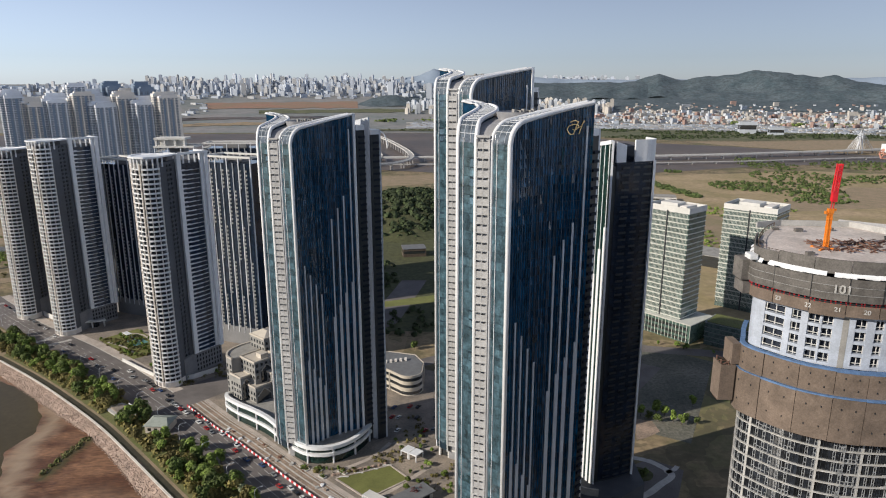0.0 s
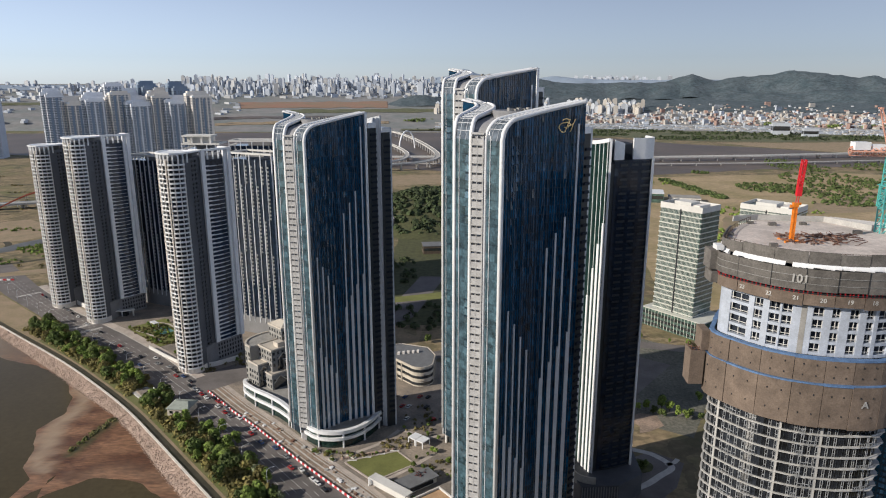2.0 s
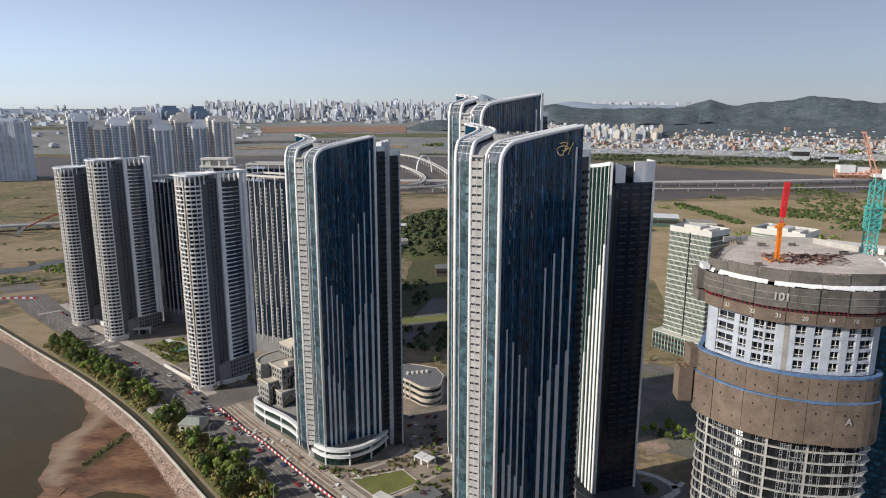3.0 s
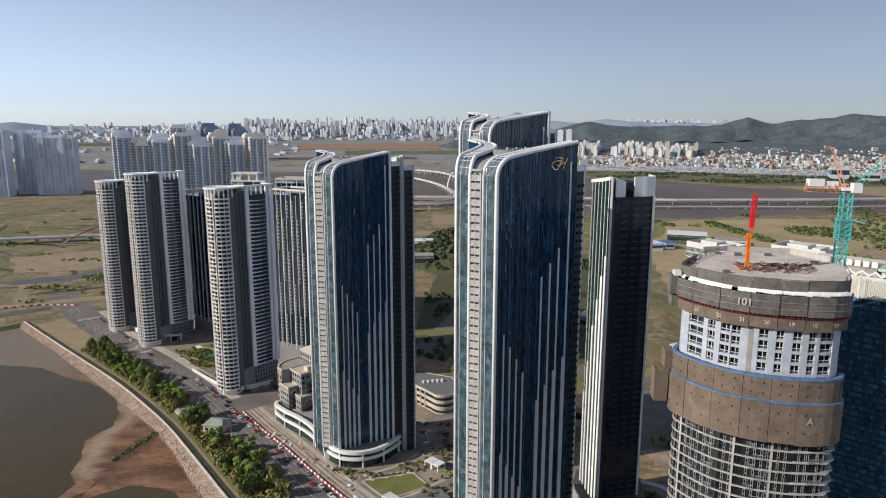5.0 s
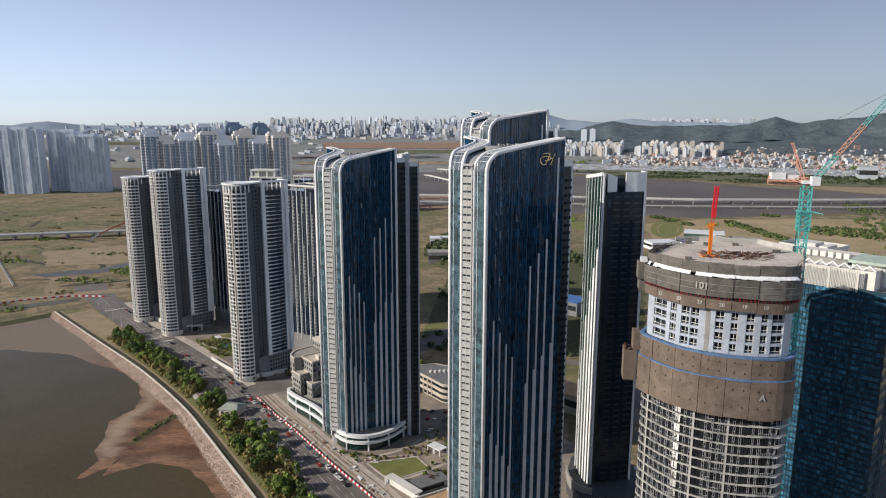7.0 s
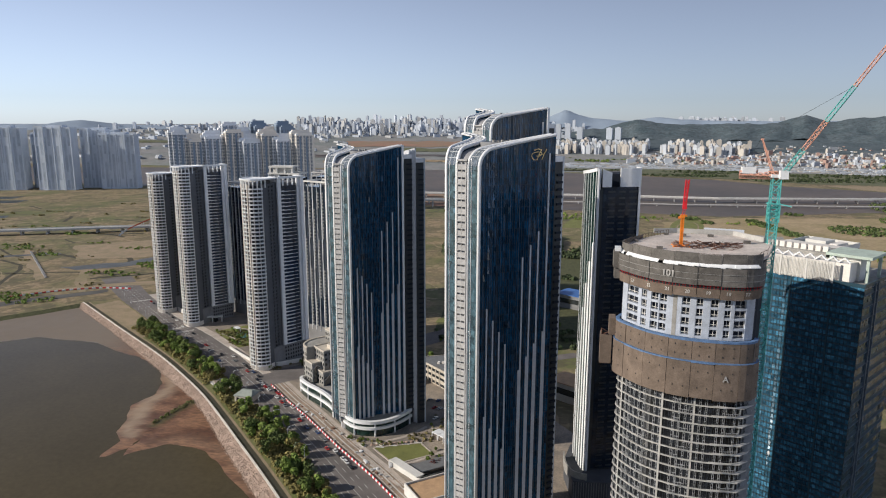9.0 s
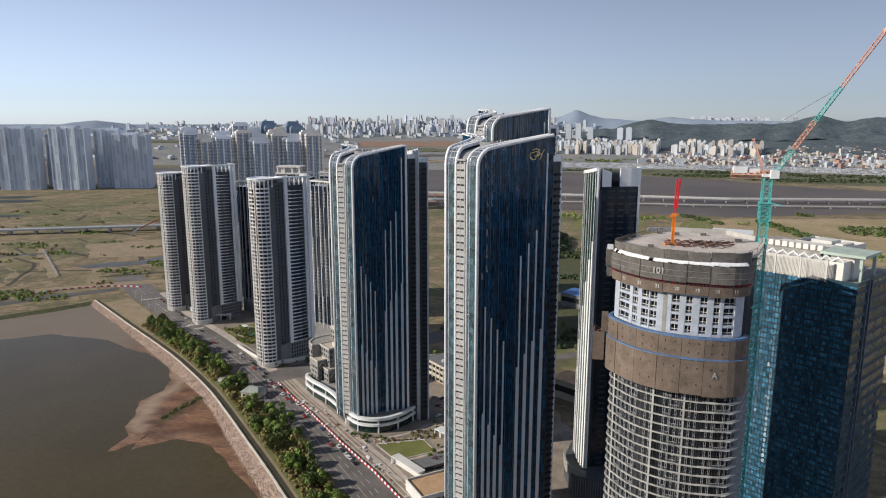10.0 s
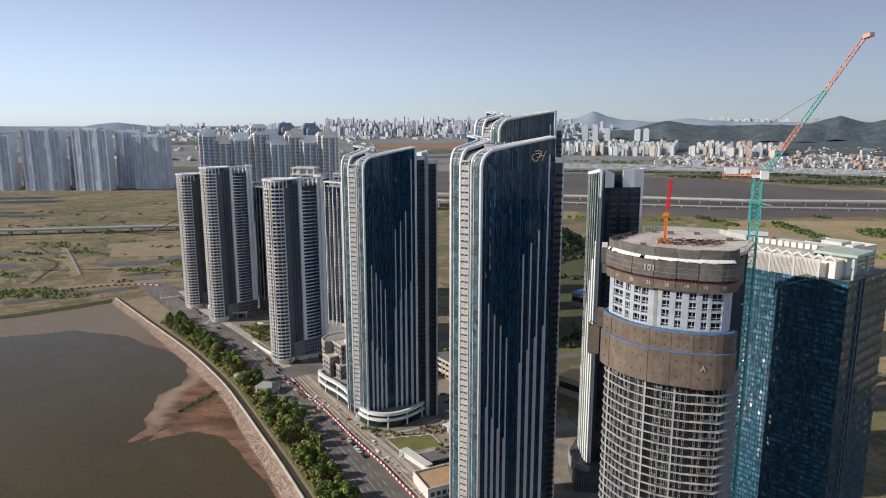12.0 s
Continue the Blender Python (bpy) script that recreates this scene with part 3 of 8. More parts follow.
def leaf_tower(at, rz, z_low, z_tip, label, wing, fins):
    """A glass tower of two curved blades that rise to a tip; local x runs along the front facade, y into the tower."""
    rng = random.Random(int(z_tip))
    root = thing("glass_tower", (at[0], at[1], 0), label, "skyscraper", "curved glass towers", rz=rz)
    W, floor, base = 33.8, 3.1, 9.0
    n = 32
    us = [i / n for i in range(n + 1)]
    front = [(W * u, 2.2 * math.sin(math.pi * u)) for u in us]
    back = [(-2.2 + (W + 1.2) * u, 6.9 + 2.2 * math.sin(math.pi * u) - 4.4 * u) for u in us]
    fine = [i / 60 for i in range(61)]
    f_fine = [(W * u, 2.2 * math.sin(math.pi * u)) for u in fine]
    b_fine = [(-2.2 + (W + 1.2) * u, 6.9 + 2.2 * math.sin(math.pi * u) - 4.4 * u) for u in fine]
    t_fine = [crown(W * u, W, z_low, z_tip) for u in fine]
    top = [crown(W * u, W, z_low, z_tip) for u in us]

    tagged(part("facade_panes", panes(front, [t - 0.2 for t in top], base, floor, 0.02, rng), M["glass"], root, "tall dark blue glass panes"), kind="stuff")
    part("facade_backing", Shape().strip([(x, y + 0.25, base) for x, y in front], [(x, y + 0.25, z - 0.4) for (x, y), z in zip(front, top)]), M["dark"], root)
    lines = Shape()
    for k in range(1, int((z_tip - base) / floor)):
        z = base + k * floor
        pts = [p for p, t in zip(front, top) if t > z + 0.5]
        if len(pts) > 1:
            lines.strip([(x, y - 0.03, z - 0.09) for x, y in pts], [(x, y - 0.03, z + 0.07) for x, y in pts])
    tagged(part("floor_line_grid", lines, M["spandrel"], root), kind="stuff")
    for i in range(1, n):
        d = unit(front[i - 1], front[i + 1])
        m = Shape()
        flat_bar(m, front[i], Vector((d.y, -d.x)), base, top[i] - 0.4, 0.16, 0.14)
        part("mullion", m, M["mullion_pale"] if i % 4 == 2 else M["mullion"], root)
    for u, z1, z2 in fins:
        p = (W * u, 2.2 * math.sin(math.pi * u))
        d = unit((0, 2.2 * math.sin(math.pi * (u - 0.02))), (W * 0.04, 2.2 * math.sin(math.pi * (u + 0.02))))
        m = Shape()
        flat_bar(m, (p[0] - 0.4, p[1]), Vector((d.y, -d.x)), base - 1, z1, 1.5, 0.35)
        flat_bar(m, p, Vector((d.y, -d.x)), z1, z2, 0.7, 0.35)
        part("fin", m, M["fin"], root, "pale grey vertical metal fin")

    # the white frames of the front blade: up the end, over the shoulder, along the top, down the tip
    def edge_path(line, tops):
        q = [(*line[0], base), *((*p, z) for p, z in zip(line, tops)), ]
        return q

    for line, w in ((f_fine, 1.15), (b_fine, 0.95)):
        path = edge_path(line, t_fine)
        part("blade_frame", Shape().sweep(path, [Vector((0.1, 1, 0))] * len(path), w, 1.3), M["white"], root, "glossy white curved frame", True)
    m = Shape().box(W - 0.4, W + 0.9, -0.6, 0.9, base - 6, z_tip + 0.3)
    part("tip_frame", m, M["white"], root, "white vertical edge frame")
    part("roof_band", Shape().strip([(*p, z) for p, z in zip(f_fine, t_fine)], [(*p, z) for p, z in zip(b_fine, t_fine)]), M["band_glass"], root, "grey glazed roof band", True)
    ribs = Shape()
    for i in range(2, 60, 3):
        ribs.beam((*f_fine[i], t_fine[i] + 0.08), (*b_fine[i], t_fine[i] + 0.08), 0.16, 0.2)
    for fr in (0.33, 0.66):
        path = [tuple(np.array((*f, z)) * (1 - fr) + np.array((*b, z)) * fr) for f, b, z in zip(f_fine, b_fine, t_fine)]
        ribs.sweep(path, Vector((0, 1, 0)), 0.13, 0.2)
    tagged(part("roof_ribs", ribs, M["fin"], root), kind="stuff")
    inner = Shape().strip([(x, y + 0.1, z - 9) for (x, y), z in zip(b_fine, t_fine)][::-1], [(x, y + 0.1, z) for (x, y), z in zip(b_fine, t_fine)][::-1])
    part("blade_inside", inner, M["drum"], root)

    # glazed ends of the two blades
    def end_glazing(a, b, z1):
        d = unit(a, b)
        out = Vector((d.y, -d.x))
        k = 3
        line = [tuple(Vector(a).lerp(Vector(b), i / k)) for i in range(k + 1)]
        tagged(part("end_panes", panes(line, [z1] * (k + 1), base, floor, 0.014, rng, 0.14), M["end_glass"], root, "pale blue-green end glazing"), kind="stuff")
        m = Shape().prism([Vector(a) - out * 0.12, Vector(b) - out * 0.12, Vector(b) - out * 0.5, Vector(a) - out * 0.5], base - 4, z1)
        part("end_spandrel", m, M["spandrel"], root)
        for f in (0.02, 0.3, 0.98):
            q = Shape()
            flat_bar(q, Vector(a).lerp(Vector(b), f), out, base - 4, z1 + 1.5, 0.16 if 0.1 < f < 0.9 else 0.5, 0.3)
            part("end_mullion", q, M["white"], root)

    end_glazing(back[0], front[0], z_low - 6)
    rear_o = smooth_line([(-7.9, 18.9), (-3, 24), (4, 28.5), (8, 32), (9, 36), (6, 39.5)], 8)
    rear_i = smooth_line([(-5.8, 10.8), (0.5, 17), (9, 22.5), (13, 28), (13, 34), (8, 39.8)], 8)
    end_glazing(rear_o[0], rear_i[0], z_low - 6)
    tot = length(rear_i)
    rt = [crown(length(rear_i[:i + 1]) if i else 0.0, tot, z_low, z_tip) for i in range(len(rear_i))]
    s = Shape().strip([(*p, z) for p, z in zip(rear_o, rt)], [(*p, base) for p in rear_o]).strip([(*p, base) for p in rear_i], [(*p, z) for p, z in zip(rear_i, rt)])
    part("rear_blade", s, M["glass"], root)
    part("rear_roof_band", Shape().strip([(*p, z) for p, z in zip(rear_i, rt)], [(*p, z) for p, z in zip(rear_o, rt)]), M["band_glass"], root, "grey glazed roof band", True)
    ribs = Shape()
    for i in range(1, len(rear_i) - 1, 2):
        ribs.beam((*rear_o[i], rt[i] + 0.08), (*rear_i[i], rt[i] + 0.08), 0.16, 0.2)
    for fr in (0.33, 0.66):
        path = [tuple(np.array((*f, z)) * (1 - fr) + np.array((*b, z)) * fr) for f, b, z in zip(rear_o, rear_i, rt)]
        ribs.sweep(path, Vector((0.7, -0.7, 0)), 0.13, 0.2)
    tagged(part("rear_roof_ribs", ribs, M["fin"], root), kind="stuff")
    for line, w in ((rear_o, 1.1), (rear_i, 1.1)):
        path = [(*line[0], base), *((*p, z) for p, z in zip(line, rt))]
        part("blade_frame", Shape().sweep(path, [Vector((0.5, -0.85, 0))] * len(path), w, 1.3), M["white"], root, "glossy white curved frame", True)

    # the recess between the blades: a stack of grey balconies
    a, b = Vector((-5.6, 10.9)), Vector((-2.5, 7.3))
    d = (b - a).normalized()
    out = Vector((d.y, -d.x))
    if not BALCONY:
        m = Shape()
        for x0, x1, zz0, zz1, y0, y1 in ((0, 1, 0, 0.4, -0.1, 1.1), (0.02, 0.98, 0.4, 2.3, 0.75, 0.9), (0.0, 0.1, 0.4, floor, -0.1, 1.05), (0.47, 0.53, 0.4, floor, -0.1, 0.95), (0.9, 1.0, 0.4, floor, -0.1, 1.05)):
            L = (b - a).length
            m.box(x0 * L, x1 * L, -y1, -y0, zz0, zz1)
        BALCONY["recess"] = part("balcony", m, M["grille"], root).data
        bpy.data.objects.remove(root.children[-1])
    ang = math.degrees(math.atan2(d.y, d.x))
    for k in range(int((z_low - 3.5 - base) / floor)):
        o = part("balcony", BALCONY["recess"], None, root)
        o.matrix_basis = pose(a.x, a.y, base + k * floor, 0, 0, ang)
    m = Shape().prism([a - out * 0.1, b - out * 0.1, b - out * 0.6, a - out * 0.6], base, z_low - 3.6)
    part("recess_wall", m, M["recess"], root)
    part("recess_roof", Shape().prism([a + out * 0.9, b + out * 0.9, b - out * 5, a - out * 5], z_low - 4.1, z_low - 3.4), M["grille"], root)
    core = [(-4.2, 11.4), (-1.8, 8.2), *[(x, y + 0.3) for x, y in back[2:-1]], (34, 4), (38, 12), (38, 24), (33, 33), (14, 36), *[(x + 0.2, y) for x, y in rear_i[::-1][4:-2]]]
    part("core", Shape().prism(core, 0, z_low - 4.5), M["drum"], root)

    # the dark drum between the blades on the roof
    c = (16.0, 16.5)
    drum = Shape()
    n2 = 36
    for r0, z0, r1, z1 in ((7.0, z_low - 7, 9.5, z_tip - 3.2), (9.5, z_tip - 3.2, 8.8, z_tip - 3.2), (8.8, z_tip - 3.2, 8.4, z_tip - 4.5)):
        ra = [(c[0] + r0 * math.cos(2 * math.pi * i / n2), c[1] + r0 * 0.8 * math.sin(2 * math.pi * i / n2), z0) for i in range(n2 + 1)]
        rb = [(c[0] + r1 * math.cos(2 * math.pi * i / n2), c[1] + r1 * 0.8 * math.sin(2 * math.pi * i / n2), z1) for i in range(n2 + 1)]
        drum.strip(ra, rb)
    drum.add([(c[0] + 8.5 * math.cos(2 * math.pi * i / n2), c[1] + 6.8 * math.sin(2 * math.pi * i / n2), z_tip - 4.4) for i in range(n2)], [tuple(range(n2))])
    part("roof_drum", drum, M["drum"], root, "dark louvred roof drum", True)
    for k in range(5):
        part("roof_unit", Shape().box(c[0] - 4 + k * 2, c[0] - 3 + k * 2, c[1] - 1 - k % 2, c[1] + 0.5, z_tip - 4.5, z_tip - 2.4 - 0.4 * (k % 2)), M["roof"], root)

    # grey roof between the blades, from the recess to the drum
    half = [b_fine[2 * i] for i in range(16)]
    inner_r = [along(rear_i, tot * 0.5 * i / 15)[0] for i in range(16)]
    lid = Shape().strip([(x, y + 0.2, t_fine[2 * i] - 1.6) for i, (x, y) in enumerate(half)], [(x, y, t_fine[2 * i] - 1.6) for i, (x, y) in enumerate(inner_r)])
    part("recess_lid", lid, M["drum"], root, "grey louvred roof between the blades", True)

    # stepped wing behind the tip
    for x0, y0, x1, y1, z1, cap in wing:
        deep = 13.0
        d = unit((x0, y0), (x1, y1))
        nrm = Vector((-d.y, d.x))
        q = [Vector((x0, y0)), Vector((x1, y1)), Vector((x1, y1)) + nrm * deep, Vector((x0, y0)) + nrm * deep]
        w = part("wing", Shape().prism(q, 0, z1 - cap), M["dark"], root, "dark recessed wing with balconies")
        part("wing_cap", Shape().prism(q, z1 - cap, z1), M["white"], w)
        part("wing_frame", Shape().prism([q[1], q[1] + d * 1.0, q[1] + d * 1.0 + nrm * 2, q[1] + nrm * 2], 0, z1), M["fin"], w)
        sl = Shape()
        L = (q[1] - q[0]).length
        for k in range(int((z1 - cap - base) / floor)):
            z = base + k * floor
            e = q[0] + d * 0.25 * L
            g = q[0] + d * 0.97 * L
            sl.prism([e - nrm * 0.7, g - nrm * 0.7, g, e], z, z + 1.0)
        tagged(part("wing_balcony_grid", sl, M["dark_wall"], w), kind="stuff")
    return root


M["recess"] = mat("recess_panel", (0.42, 0.42, 0.425), 0.6, 0.0, 0.15, 0.3, 3.0)
M["spandrel"] = mat("spandrel", (0.015, 0.03, 0.045), 0.3)
M["mullion_pale"] = mat("pale_mullion", (0.10, 0.135, 0.18), 0.4, 0.3)
M["mullion"] = mat("mullion", (0.03, 0.05, 0.07), 0.4, 0.3)
M["drum"] = mat("drum_louvre", (0.30, 0.30, 0.31), 0.6, 0.1, 0.15, 0.2, 3.0)
M["band_glass"] = glass_mat("roof_band_glass", (0.10, 0.12, 0.14), 0.12, 0.02, 0.4)

M["navy_glass"] = glass_mat("navy_glass", (0.012, 0.020, 0.036), 0.1, 0.03, 0.5, spec=0.25)
# fins in two groups of four: place along the facade, height of the broad foot, height of the slim upper part
FINS = [(0.125, 65.8, 114.7), (0.215, 59.8, 109.2), (0.308, 54.1, 103.7), (0.398, 48.8, 97.8), (0.615, 85.1, 135.9), (0.718, 91.2, 141.2), (0.816, 97.1, 147.0), (0.926, 102.6, 180.0)]
H_TOWER = leaf_tower((20.0, 210.4), 29.1, 181.0, 187.6, "dark blue glass tower with white curved frames and gold emblem",
                     [(34.6, 1.5, 38.6, 2.6, 178.5, 2.2)], FINS)
L_TOWER = leaf_tower((-72.8, 311.1), 38.0, 172.0, 178.8, "dark blue glass tower with white curved frames on a white podium",
                     [(35.0, -1.0, 40.0, -0.4, 173.5, 2.6), (41.8, -3.2, 46.4, -3.6, 171.0, 2.4)], [(u, a - 9.2, b - 8.3) for u, a, b in FINS])
leaf_tower((11.0, 307.0), 29.8, 194.5, 200.3, "tallest of the blue glass towers, with white curved frames",
                     [(34.6, 1.5, 39.6, 2.8, 191.5, 2.2)], [(u, a + 12.7, b + 12.7) for u, a, b in FINS])

# a further blade of the podium tower's rear wing, with its own sloping top
m = Shape().prism([(36.5, 6.5), (41.2, -2.2), (42.0, -2.2), (42.0, 9.0)], 0, [175.0, 177.2, 177.2, 175.5])
part("rear_fin_wall", m, M["fin"], L_TOWER)


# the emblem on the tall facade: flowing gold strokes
def emblem():
    curves = []
    h = [[(-2.6, -1.2), (-3.2, -0.4), (-2.6, 0.5), (-1.2, 0.9), (0.2, 0.8), (0.6, 0.2), (-0.4, -0.5), (-1.4, -0.4)],
         [(-1.2, -1.6), (-0.6, -0.6), (-0.1, 0.6), (0.6, 1.7)], [(0.7, -1.7), (1.2, -0.6), (1.7, 0.6), (2.5, 1.8)],
         [(-0.5, -0.1), (0.6, 0.1), (1.6, 0.3)], [(-3.0, -1.0), (-2.0, -1.7), (-0.8, -1.6)], [(0.4, 1.6), (-0.8, 1.9), (-2.2, 1.5)]]
    for c in h:
        curves.append(smooth_line(c, 5))
    return curves


u_e = 0.80
pe = (33.8 * u_e, 2.2 * math.sin(math.pi * u_e))
m = Shape()
for c in emblem():
    m.sweep([(pe[0] + x * 1.15 * 0.99, pe[1] - 0.55 - x * 1.15 * 0.12, 179.4 + z * 1.25) for x, z in c], Vector((0, 1, 0)), 0.3, 0.26)
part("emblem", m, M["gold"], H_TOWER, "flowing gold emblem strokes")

# ---- the fourth glass tower, seen on its edge ----
M["podium_dark"] = mat("dark_podium_stone", (0.07, 0.075, 0.085), 0.7, 0.0, 0.15, 0.2, 2.0)
T4 = thing("glass_tower", (68, 276, 0), "dark green glass tower with white crown walls and long fins", "skyscraper", "curved glass towers")


def t4(x, y):
    return (x - 68.0, y - 276.0)


left = [t4(61.5, 296) , t4(62.6, 289.5), t4(64.4, 283), t4(66.2, 278.6), t4(68, 275.6)]
left = smooth_line(left, 3)
tops = [167.2 + 3.0 * i / (len(left) - 1) for i in range(len(left))]
rng = random.Random(4)
tagged(part("facade_panes", panes(left, tops, 12, 3.1, 0.012, rng), M["green_glass"], T4, "dark green glass panes"), kind="stuff")
part("crown_cap", Shape().sweep([(*p, z) for p, z in zip(left, tops)], Vector((1, 0.3, 0)), 0.9, 1.6), M["white"], T4)
for i, z1 in ((1, 60), (3, 78), (5, 98), (7, 112), (9, 124), (11, 134)):
    d = unit(left[i - 1], left[i + 1])
    m = Shape()
    flat_bar(m, left[i], Vector((d.y, -d.x)), 10, z1, 1.5, 0.4)
    flat_bar(m, left[i], Vector((d.y, -d.x)), z1, tops[i], 0.3, 0.25)
    part("fin", m, M["white"], T4, "long white vertical fin")
part("corner_pier", Shape().prism([t4(68, 275.3), t4(68.9, 275.2), t4(69.8, 279), t4(68.5, 279)], 10, 170.4), M["pier"], T4)
part("crown_wall", Shape().prism([t4(70.5, 276.3), t4(75.0, 278.2), t4(74.8, 279.3), t4(70.5, 278)], 161.5, [170.2, 168.6, 168.6, 170.2]), M["white"], T4)
part("crown_wall", Shape().walls(smooth_line([t4(79.2, 280.2), t4(82.4, 281.3), t4(85.4, 282.3), t4(88.6, 284.2), t4(89.6, 288.5), t4(88.4, 296)], 4), 161.5, 170.6, 0.8, False), M["white"], T4, "curved white crown wall")
part("corner_pier", Shape().prism([t4(88.2, 283.4), t4(89.3, 283.8), t4(89.0, 286.5), t4(88, 286.5)], 10, 161.6), M["pier"], T4)
face = [t4(71.0, 277.4), t4(74.5, 278.2), t4(79.5, 280.0), t4(84.5, 282.2), t4(88.2, 284.4)]
face = smooth_line(face, 2)
tagged(part("rear_panes", panes(face, [161.5] * len(face), 12, 3.1, 0.008, rng), M["navy_glass"], T4, "dark glass between balconies"), kind="stuff")
for k in range(48):
    m = Shape()
    z = 13 + k * 3.1
    for x0, x1 in ((0.14, 0.34), (0.44, 0.62), (0.72, 0.97)):
        a, b = Vector(face[0]).lerp(Vector(face[-1]), x0), Vector(face[0]).lerp(Vector(face[-1]), x1)
        m.prism([(a.x + 0.15, a.y - 0.9), (b.x + 0.15, b.y - 0.9), (b.x, b.y + 0.2), (a.x, a.y + 0.2)], z, z + 0.9)
    part("balcony", m, M["dark"], T4)
body = [t4(62.2, 296), *[(x + 0.3, y + 0.2) for x, y in left[1:-1]], t4(69, 277), *[(x, y + 0.3) for x, y in face], t4(88.5, 300), t4(70, 306)]
part("core", Shape().prism(body, 0, 160), M["dark"], T4)
# dark interior of the open crown is put into this block's colour
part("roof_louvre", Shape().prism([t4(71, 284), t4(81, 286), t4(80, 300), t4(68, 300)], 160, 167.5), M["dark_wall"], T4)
part("podium", Shape().prism([t4(57, 286), t4(62, 264), t4(80, 266), t4(93, 276), t4(93, 300), t4(75, 312), t4(60, 304)], 0, 11), M["podium_dark"], T4, "dark stone podium")
for i in range(14):
    c = Vector(t4(62, 264)).lerp(Vector(t4(80, 266)), (i + 0.5) / 14)
    part("podium_fin", Shape().box(c.x - 0.18, c.x + 0.18, c.y - 0.45, c.y + 0.3, 0, 10.4), M["grey_wall"], T4)
arc = smooth_line([t4(56.4, 288), t4(57.8, 276), t4(62, 268), t4(69, 265.6)], 5)
part("podium_band", Shape().walls(arc, 9, 14.5, 0.8, False), M["stone_light"], T4)
# ---- apartment towers along the shore road ----
NOSE = smooth_line([(0, 0), (2.4, -4.6), (7.4, -8.6), (13.4, -10.2), (18.8, -7.2), (20.8, 0)], 4)
FLAT = 2.95
SHARED = {}


def shared(key, name, shape, material, parent, at=(0, 0, 0), rz=0.0, label=""):
    """One of many alike pieces on one mesh."""
    if key not in SHARED:
        o = part(name, shape(), material, parent, label)
        SHARED[key] = o.data
    else:
        o = part(name, SHARED[key], None, parent, label)
    o.matrix_basis = pose(*at, 0, 0, rz)
    return o


def ring(line, out0, out1, z0, z1):
    """A band along an open line, from out1 in front of it to out0."""
    return Shape().band(shift_line(line, -out1), shift_line(line, -out0), z0, z1)


